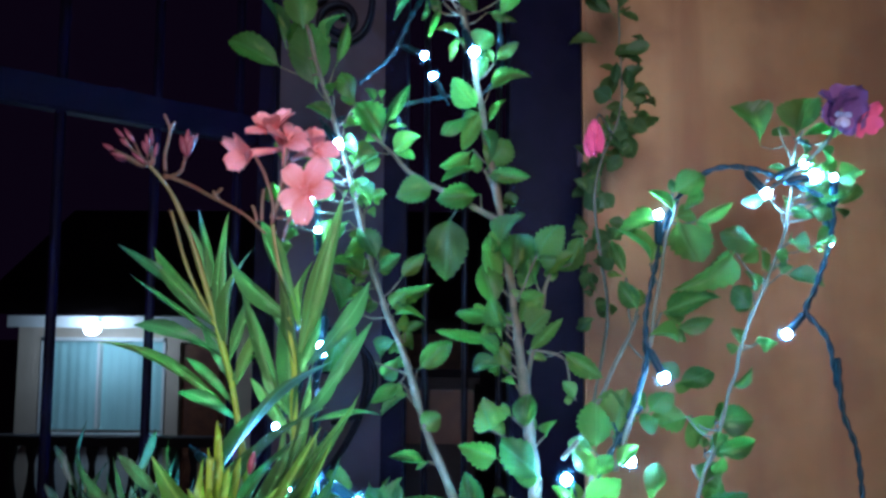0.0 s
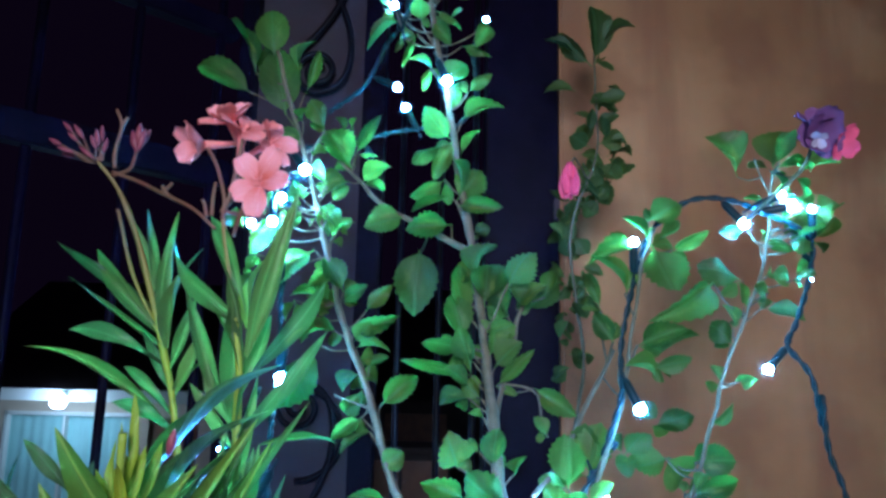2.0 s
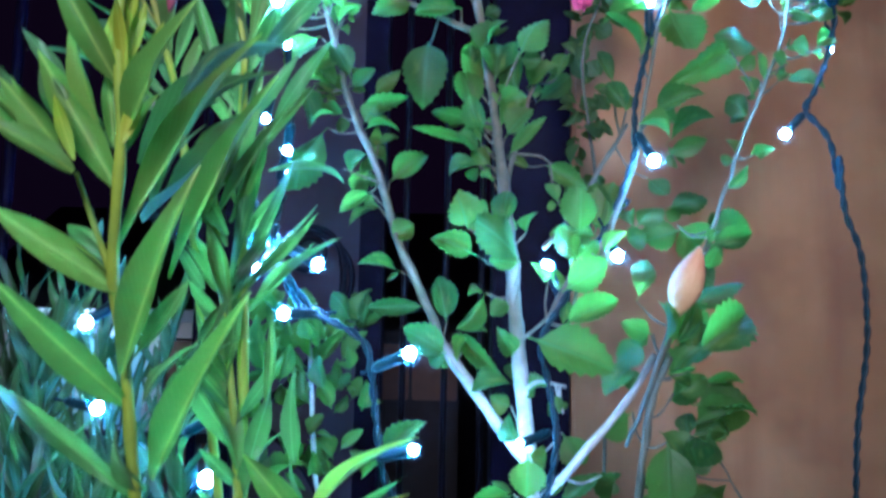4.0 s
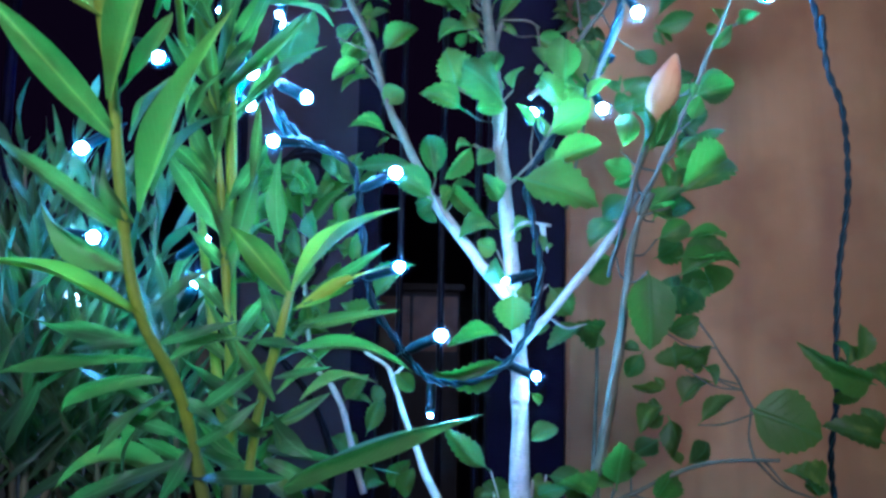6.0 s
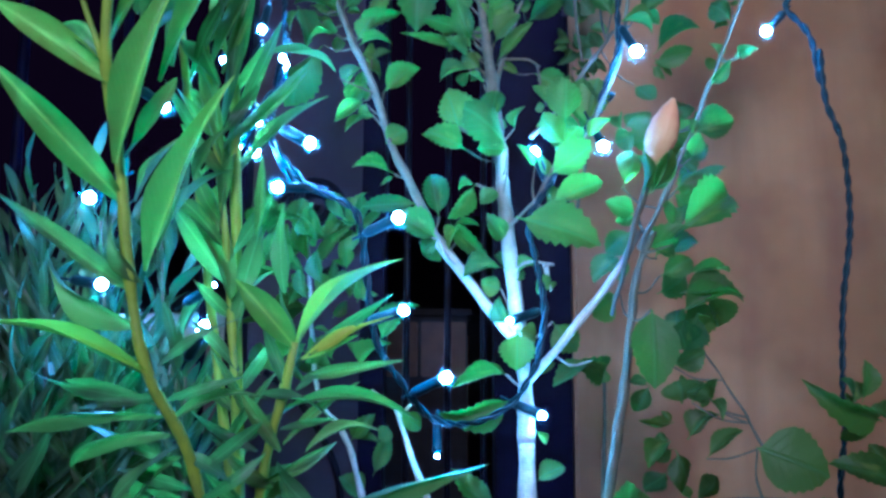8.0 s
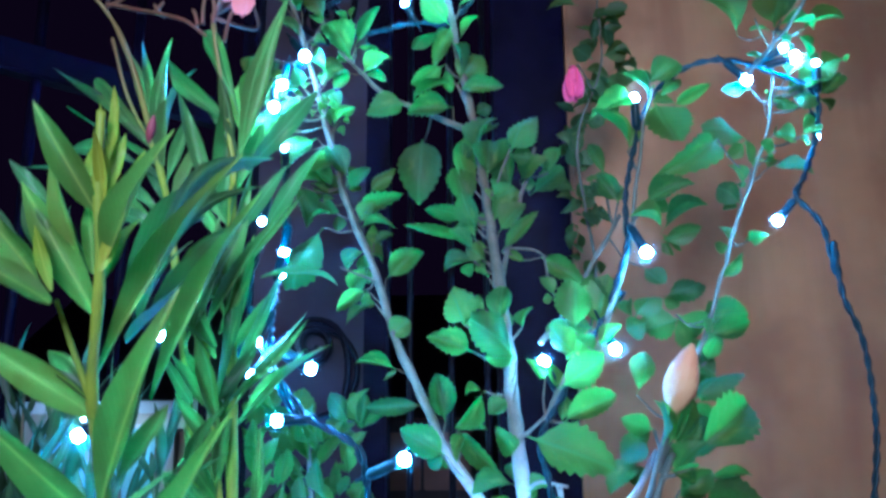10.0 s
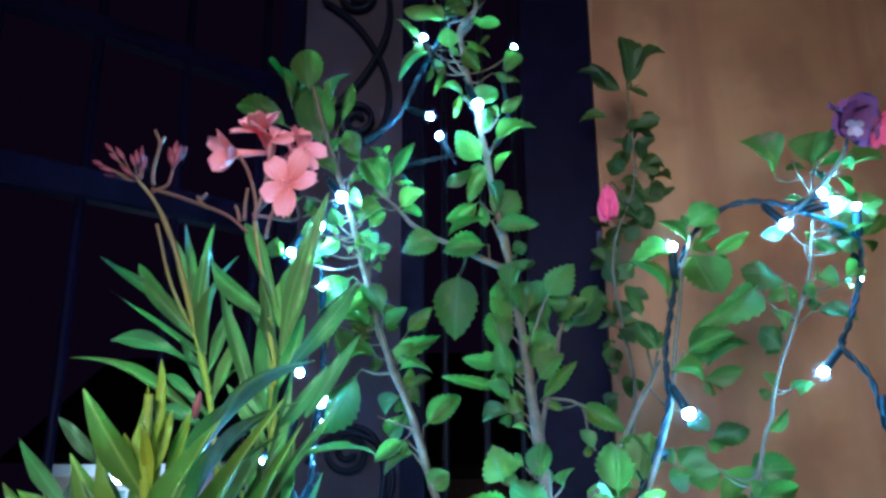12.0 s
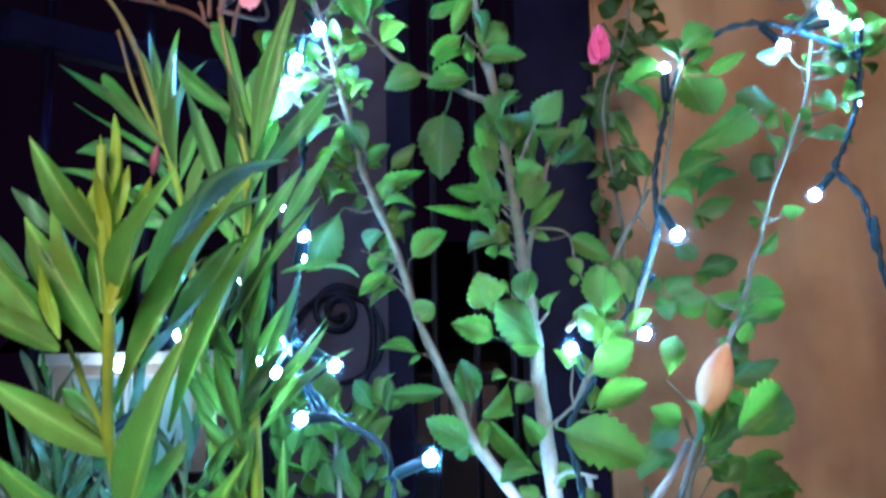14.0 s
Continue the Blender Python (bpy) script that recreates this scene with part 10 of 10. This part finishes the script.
cable([(-0.072, 0.950, 1.656), (-0.035, 0.975, 1.701), (-0.009, 0.970, 1.752), (0.009, 0.950, 1.769), (0.024, 0.960, 1.808), (0.052, 0.970, 1.860), (0.058, 0.980, 1.963)])
cable([(-0.071, 0.960, 1.616), (-0.027, 0.985, 1.639), (0.032, 0.985, 1.651), (0.064, 0.980, 1.646), (0.098, 0.980, 1.683), (0.094, 0.985, 1.760)])
cable([(-0.093, 0.940, 1.583), (-0.098, 0.960, 1.616), (-0.071, 0.960, 1.613)])
cable([(-0.100, 0.930, 1.574), (-0.118, 0.955, 1.528), (-0.115, 0.950, 1.435), (-0.106, 0.920, 1.381), (-0.101, 0.880, 1.318), (-0.086, 0.800, 1.264), (-0.068, 0.745, 1.220), (-0.050, 0.730, 1.190), (-0.032, 0.722, 1.181), (-0.004, 0.712, 1.168), (0.008, 0.710, 1.153), (0.013, 0.720, 1.111), (0.021, 0.730, 1.059), (0.042, 0.740, 1.026), (0.064, 0.760, 0.999), (0.097, 0.790, 0.994), (0.130, 0.790, 1.011), (0.150, 0.775, 1.044)])
cable([(0.150, 0.775, 1.044), (0.156, 0.770, 1.087), (0.150, 0.780, 1.131), (0.145, 0.785, 1.166), (0.165, 0.790, 1.202), (0.197, 0.820, 1.253), (0.227, 0.830, 1.294), (0.215, 0.820, 1.285), (0.233, 0.825, 1.339), (0.235, 0.830, 1.386), (0.255, 0.850, 1.455), (0.281, 0.880, 1.509), (0.320, 0.890, 1.542), (0.356, 0.875, 1.542), (0.392, 0.870, 1.527), (0.438, 0.870, 1.502), (0.439, 0.880, 1.459), (0.416, 0.865, 1.411), (0.404, 0.857, 1.390), (0.424, 0.855, 1.361), (0.431, 0.853, 1.314), (0.430, 0.848, 1.342), (0.432, 0.846, 1.292), (0.444, 0.843, 1.247), (0.445, 0.841, 1.172), (0.436, 0.845, 1.098), (0.434, 0.850, 1.031), (0.437, 0.860, 0.979), (0.435, 0.870, 0.927), (0.443, 0.880, 0.874)])
cable([(-0.099, 0.800, 1.338), (-0.102, 0.780, 1.287), (-0.076, 0.745, 1.235), (-0.053, 0.730, 1.202), (-0.033, 0.724, 1.181)])

# -- the rear leaves of the far oleander, joined
verts, faces = [], []
for data, m in REAR:
    first = len(verts)
    verts += [m @ v.co for v in data.vertices]
    faces += [[first + k for k in f.vertices] for f in data.polygons]
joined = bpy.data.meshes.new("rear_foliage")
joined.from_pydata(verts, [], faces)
joined.materials.append(SHADED_NARROW)
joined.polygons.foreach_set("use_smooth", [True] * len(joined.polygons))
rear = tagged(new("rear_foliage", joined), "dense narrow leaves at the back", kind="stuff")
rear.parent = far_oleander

# -- foot of the shrubs and of the climber, down to the ground
stem(wall_hibiscus, "trunk", [(0.21, 0.82, -0.62), (0.195, 0.82, 0.2), (0.20, 0.82, 0.80)], 0.008, 0.0056)
stem(wall_climber, "trunk", [(0.27, 1.25, -0.62), (0.27, 1.25, 0.3), (0.285, 1.25, 1.05)], 0.004, 0.003)
stem(young_hibiscus, "trunk", [(0.06, 0.80, -0.62), (0.062, 0.80, 0.3), (0.066, 0.80, 0.86)], 0.006, 0.004)
for x, y in ((-0.16, 0.66), (-0.10, 0.63), (-0.13, 0.58), (-0.08, 0.61), (-0.12, 0.64)):
    stem(oleander, "stem", [(-0.13, 0.63, -0.62), (x, y, 0.1), (x + 0.03, y, 0.84)], 0.009, 0.005)
for x in (-0.40, -0.33, -0.28, -0.24, -0.18):
    stem(far_oleander, "stem", [(-0.28, 0.78, -0.62), (x, 0.78, 0.1), (x, 0.78, 0.86)], 0.009, 0.005)


# -- oleander flowers
def petal_mesh(name, mat, notch=0.0):
    bm = bmesh.new()
    grid = []
    for i in range(9):
        f = i / 8
        w = 0.14 + 0.86 * math.sin(math.pi * (0.05 + 0.90 * f ** 1.05)) ** 1.1 if f < 0.99 else 0.08
        grid.append([bm.verts.new((0.5 * w * k, f + (0.06 * abs(k) if f < 0.9 else -0.08 * abs(k) + notch), 0.18 * math.sin(1.5 * f) + 0.10 * k * f * k - 0.16 * f * f)) for k in (-1, -0.4, 0.4, 1)])
    for a, b in zip(grid, grid[1:]):
        for k in range(3):
            bm.faces.new((a[k], a[k + 1], b[k + 1], b[k]))
    return mesh_of(name, bm, mat)


CORAL = petal_mesh("petal", PETAL)
PURPLE_PETAL = petal_mesh("petal", PURPLE)
PALE_PETAL = petal_mesh("petal", PALE)
RED_PETAL = petal_mesh("petal", MAGENTA)


def blossom(parent, place, facing, radius, mesh, count=5, cup=0.35, broad=0.64):
    """Petals round a centre; facing is the way that the flower looks."""
    m = aim(place, Vector(place) + Vector(facing))
    first = dice.uniform(0, 6.28)
    for i in range(count):
        a = first + i * 2 * math.pi / count
        turn = Matrix.Rotation(a + dice.uniform(-0.15, 0.15), 4, "Z") @ Matrix.Rotation(cup + dice.uniform(-0.3, 0.3), 4, "X") @ Matrix.Rotation(dice.uniform(-0.35, 0.35), 4, "Y") @ Matrix.Diagonal((radius * broad, radius * dice.uniform(0.8, 1.15), radius, 1))
        ob = new("petal", mesh)
        ob.parent = parent
        ob.matrix_basis = Matrix.Translation(-Vector(parent.location)) @ m @ turn


def flower(parent, place, facing, radius, cup=0.35):
    p = Vector(place)
    d = Vector(facing).normalized()
    throat = under(part("flower", tube([p - d * 0.022, p - d * 0.010, p + d * 0.001], 0.0018, 0.0035, 8), PETAL, None, "coral five-petalled flower"), parent)
    blossom(throat, place, facing, radius, CORAL, 5, cup)
    for i in range(5):
        a = dice.uniform(0, 6.28)
        side = Vector((math.cos(a), 0, math.sin(a))) * radius * 0.16
        under(part("corona_tooth", tube([p, p + d * 0.004 + side], 0.0012, 0.0004, 5), PETAL, None), throat)
    under(part("flower_stalk", tube(smooth_path([p - d * 0.022, p - d * 0.03 + Vector((0, 0.004, -0.012)), FLOWER_FOOT], 4), 0.0012, 0.0014, 6), RED_STEM, None), throat)


def bud(parent, foot, tip, radius, mat, label=""):
    n = (Vector(tip) - Vector(foot)).length
    rows = [(0.25, 0), (0.55, 0.12), (0.9, 0.3), (1.0, 0.45), (0.85, 0.65), (0.5, 0.85), (0.12, 1.0)]
    return under(part("bud", turned([(radius * r, n * h) for r, h in rows], aim(foot, tip), 10), mat, None, label), parent)


FLOWER_FOOT = Vector((-0.087, 0.605, 1.453))
flower(oleander, (-0.060, 0.594, 1.471), (0.08, -1, 0.1), 0.0255, 0.15)
flower(oleander, (-0.076, 0.605, 1.511), (0.25, -0.55, 0.8), 0.0265, 0.25)
flower(oleander, (-0.103, 0.610, 1.502), (-0.75, -0.6, -0.25), 0.0240, 0.60)
flower(oleander, (-0.059, 0.615, 1.506), (0.8, -0.5, 0.25), 0.0210, 0.40)
flower(oleander, (-0.087, 0.612, 1.519), (-0.3, -0.5, 0.8), 0.0220, 0.40)
bud(oleander, (-0.213, 0.640, 1.520), (-0.221, 0.640, 1.528), 0.0018, BUD_PINK, 'closed pink bud')
under(part('flower_stalk', tube(smooth_path([(-0.196, 0.650, 1.500), (-0.208, 0.650, 1.510), (-0.213, 0.640, 1.520)], 3), 0.0011, 0.0009, 5), RED_STEM, None), oleander)
bud(oleander, (-0.224, 0.648, 1.512), (-0.234, 0.648, 1.517), 0.0021, BUD_PINK, 'closed pink bud')
under(part('flower_stalk', tube(smooth_path([(-0.196, 0.650, 1.500), (-0.209, 0.650, 1.505), (-0.224, 0.648, 1.512)], 3), 0.0011, 0.0009, 5), RED_STEM, None), oleander)
bud(oleander, (-0.212, 0.643, 1.505), (-0.225, 0.643, 1.509), 0.0019, BUD_PINK, 'closed pink bud')
under(part('flower_stalk', tube(smooth_path([(-0.196, 0.650, 1.500), (-0.206, 0.650, 1.502), (-0.212, 0.643, 1.505)], 3), 0.0011, 0.0009, 5), RED_STEM, None), oleander)
bud(oleander, (-0.209, 0.641, 1.513), (-0.217, 0.641, 1.520), 0.0017, BUD_PINK, 'closed pink bud')
under(part('flower_stalk', tube(smooth_path([(-0.196, 0.650, 1.500), (-0.203, 0.650, 1.507), (-0.209, 0.641, 1.513)], 3), 0.0011, 0.0009, 5), RED_STEM, None), oleander)
bud(oleander, (-0.212, 0.657, 1.520), (-0.221, 0.657, 1.532), 0.0021, BUD_PINK, 'closed pink bud')
under(part('flower_stalk', tube(smooth_path([(-0.196, 0.650, 1.500), (-0.203, 0.650, 1.507), (-0.212, 0.657, 1.520)], 3), 0.0011, 0.0009, 5), RED_STEM, None), oleander)
bud(oleander, (-0.215, 0.653, 1.505), (-0.226, 0.653, 1.507), 0.0020, BUD_PINK, 'closed pink bud')
under(part('flower_stalk', tube(smooth_path([(-0.196, 0.650, 1.500), (-0.203, 0.650, 1.500), (-0.215, 0.653, 1.505)], 3), 0.0011, 0.0009, 5), RED_STEM, None), oleander)
bud(oleander, (-0.196, 0.640, 1.500), (-0.207, 0.640, 1.509), 0.0019, BUD_PINK, 'closed pink bud')
under(part('flower_stalk', tube(smooth_path([(-0.196, 0.650, 1.500), (-0.198, 0.650, 1.501), (-0.196, 0.640, 1.500)], 3), 0.0011, 0.0009, 5), RED_STEM, None), oleander)
bud(oleander, (-0.194, 0.640, 1.507), (-0.199, 0.640, 1.518), 0.0019, BUD_PINK, 'closed pink bud')
under(part('flower_stalk', tube(smooth_path([(-0.193, 0.648, 1.500), (-0.197, 0.648, 1.504), (-0.194, 0.640, 1.507)], 3), 0.0011, 0.0009, 5), RED_STEM, None), oleander)
bud(oleander, (-0.198, 0.657, 1.517), (-0.199, 0.657, 1.532), 0.0020, BUD_PINK, 'closed pink bud')
under(part('flower_stalk', tube(smooth_path([(-0.193, 0.648, 1.500), (-0.194, 0.648, 1.505), (-0.198, 0.657, 1.517)], 3), 0.0011, 0.0009, 5), RED_STEM, None), oleander)
bud(oleander, (-0.197, 0.650, 1.511), (-0.200, 0.650, 1.526), 0.0022, BUD_PINK, 'closed pink bud')
under(part('flower_stalk', tube(smooth_path([(-0.193, 0.648, 1.500), (-0.193, 0.648, 1.504), (-0.197, 0.650, 1.511)], 3), 0.0011, 0.0009, 5), RED_STEM, None), oleander)
bud(oleander, (-0.191, 0.646, 1.506), (-0.189, 0.646, 1.518), 0.0020, BUD_PINK, 'closed pink bud')
under(part('flower_stalk', tube(smooth_path([(-0.193, 0.648, 1.500), (-0.192, 0.648, 1.502), (-0.191, 0.646, 1.506)], 3), 0.0011, 0.0009, 5), RED_STEM, None), oleander)
bud(oleander, (-0.162, 0.638, 1.511), (-0.162, 0.638, 1.527), 0.0030, BUD_PINK, 'closed pink bud')
under(part('flower_stalk', tube(smooth_path([(-0.165, 0.643, 1.507), (-0.166, 0.643, 1.509), (-0.162, 0.638, 1.511)], 3), 0.0011, 0.0009, 5), RED_STEM, None), oleander)
bud(oleander, (-0.164, 0.646, 1.512), (-0.157, 0.646, 1.525), 0.0025, BUD_PINK, 'closed pink bud')
under(part('flower_stalk', tube(smooth_path([(-0.165, 0.643, 1.507), (-0.164, 0.643, 1.507), (-0.164, 0.646, 1.512)], 3), 0.0011, 0.0009, 5), RED_STEM, None), oleander)
bud(oleander, (-0.163, 0.639, 1.505), (-0.168, 0.639, 1.522), 0.0032, BUD_PINK, 'closed pink bud')
under(part('flower_stalk', tube(smooth_path([(-0.165, 0.643, 1.507), (-0.166, 0.643, 1.505), (-0.163, 0.639, 1.505)], 3), 0.0011, 0.0009, 5), RED_STEM, None), oleander)
bud(oleander, (-0.161, 0.636, 1.505), (-0.157, 0.636, 1.522), 0.0029, BUD_PINK, 'closed pink bud')
under(part('flower_stalk', tube(smooth_path([(-0.165, 0.643, 1.507), (-0.165, 0.643, 1.506), (-0.161, 0.636, 1.505)], 3), 0.0011, 0.0009, 5), RED_STEM, None), oleander)
under(part('flower_stalk', tube(smooth_path([(-0.184, 0.652, 1.496), (-0.184, 0.650, 1.509), (-0.180, 0.648, 1.528), (-0.185, 0.648, 1.541)], 5), 0.0016, 0.0012, 6), RED_STEM, None), oleander)
under(part('flower_stalk', tube(smooth_path([(-0.180, 0.648, 1.528), (-0.178, 0.648, 1.532), (-0.176, 0.648, 1.535)], 5), 0.0016, 0.0012, 6), RED_STEM, None), oleander)
under(part('flower_stalk', tube(smooth_path([(-0.185, 0.652, 1.490), (-0.171, 0.648, 1.494), (-0.167, 0.645, 1.501), (-0.165, 0.643, 1.507)], 5), 0.0016, 0.0012, 6), RED_STEM, None), oleander)
under(part('flower_stalk', tube(smooth_path([(-0.185, 0.652, 1.493), (-0.162, 0.645, 1.484), (-0.139, 0.630, 1.472), (-0.110, 0.615, 1.457), (-0.092, 0.610, 1.442)], 5), 0.0016, 0.0012, 6), RED_STEM, None), oleander)
under(part('flower_stalk', tube(smooth_path([(-0.139, 0.630, 1.472), (-0.134, 0.628, 1.475), (-0.130, 0.626, 1.478)], 5), 0.0016, 0.0012, 6), RED_STEM, None), oleander)
under(part('flower_stalk', tube(smooth_path([(-0.129, 0.628, 1.467), (-0.133, 0.626, 1.470), (-0.137, 0.626, 1.476)], 5), 0.0016, 0.0012, 6), RED_STEM, None), oleander)
under(part('flower_stalk', tube(smooth_path([(-0.095, 0.610, 1.451), (-0.095, 0.610, 1.464), (-0.094, 0.610, 1.475)], 5), 0.0016, 0.0012, 6), RED_STEM, None), oleander)
under(part('flower_stalk', tube(smooth_path([(-0.099, 0.612, 1.451), (-0.101, 0.612, 1.459), (-0.103, 0.612, 1.463)], 5), 0.0016, 0.0012, 6), RED_STEM, None), oleander)
under(part('flower_stalk', tube(smooth_path([(-0.171, 0.655, 1.437), (-0.175, 0.655, 1.451), (-0.180, 0.655, 1.465)], 5), 0.0016, 0.0012, 6), RED_STEM, None), oleander)
under(part('flower_stalk', tube(smooth_path([(-0.086, 0.605, 1.448), (-0.085, 0.603, 1.461), (-0.092, 0.605, 1.484), (-0.102, 0.610, 1.501)], 5), 0.0016, 0.0012, 6), RED_STEM, None), oleander)
under(part('flower_stalk', tube(smooth_path([(-0.086, 0.605, 1.449), (-0.082, 0.605, 1.466), (-0.078, 0.606, 1.492), (-0.076, 0.606, 1.510)], 5), 0.0016, 0.0012, 6), RED_STEM, None), oleander)
under(part('flower_stalk', tube(smooth_path([(-0.079, 0.610, 1.437), (-0.072, 0.600, 1.452), (-0.062, 0.600, 1.470)], 5), 0.0016, 0.0012, 6), RED_STEM, None), oleander)
bud(oleander, (-0.054, 0.441, 1.302), (-0.051, 0.438, 1.314), 0.0022, BUD_PINK, 'closed pink bud')

# -- closed hibiscus bud in its green calyx
foot, tip = Vector(bud_at[0]), Vector(bud_at[1])
bud(wall_hibiscus, foot, tip, 0.0115, BUD_CREAM, "cream closed flower bud")
for i in range(5):
    a = i * 1.2566
    side = Vector((math.cos(a) * 0.013, math.sin(a) * 0.013, 0))
    leaf(wall_hibiscus, foot + side * 0.3 - Vector((0.004, 0, 0.02)), foot + side + (tip - foot) * 0.22, 0.011, i * 20)
stem(wall_hibiscus, "twig", [foot - Vector((0.012, -0.10, 0.10)), foot - Vector((0.010, -0.03, 0.05)), foot], 0.002, 0.003)

# -- hanging magenta bloom on the climber
bloom = under(part("flower", turned([(0.003, -0.006), (0.006, 0), (0.007, 0.012), (0.004, 0.02)], Matrix.Translation(Vector(pink_at) + Vector((0, 0, 0.006))), 10), MAGENTA, None, "drooping magenta flower"), wall_climber)
for i in range(7):
    a = i * 0.9
    q = Vector(pink_at) + Vector((0.006 * math.cos(a), 0.006 * math.sin(a), 0.022))
    ob = new("petal", RED_PETAL)
    ob.parent = bloom
    turn = Matrix.Rotation(a, 4, "Z") @ Matrix.Rotation(radians(-90), 4, "X") @ Matrix.Diagonal((0.018, dice.uniform(0.042, 0.052), 0.02, 1))
    ob.matrix_basis = Matrix.Translation(q) @ turn
stem(wall_climber, "twig", [Vector(pink_at) + Vector((0.04, 0.09, 0.03)), Vector(pink_at) + Vector((0.015, 0.04, 0.045)), Vector(pink_at) + Vector((0, 0, 0.022))], 0.0015, 0.0012)

# -- purple bloom above the wall hibiscus
p = Vector(purple_at)
bloom = under(part("flower", turned([(0.003, -0.008), (0.006, -0.003), (0.006, 0.004), (0.003, 0.008)], Matrix.Translation(p + Vector((0, 0.006, 0))), 10), PURPLE, None, "wilting purple and pink flower"), wall_hibiscus)
blossom(bloom, p, (-0.15, -0.9, -0.5), 0.027, PURPLE_PETAL, 6, 0.5, 0.9)
blossom(bloom, p + Vector((0.0, 0.006, 0.006)), (0.1, -0.6, 0.7), 0.025, PURPLE_PETAL, 5, 0.4, 0.9)
blossom(bloom, p + Vector((0.018, -0.002, -0.008)), (0.6, -0.6, -0.6), 0.022, RED_PETAL, 4, 0.4, 0.8)
blossom(bloom, p + Vector((-0.004, -0.010, -0.010)), (-0.1, -0.7, -0.8), 0.010, PALE_PETAL, 4, 0.4, 0.8)
stem(wall_hibiscus, "twig", [p, p + Vector((-0.005, 0.03, -0.03)), p + Vector((-0.03, 0.10, -0.06))], 0.0018, 0.0022)
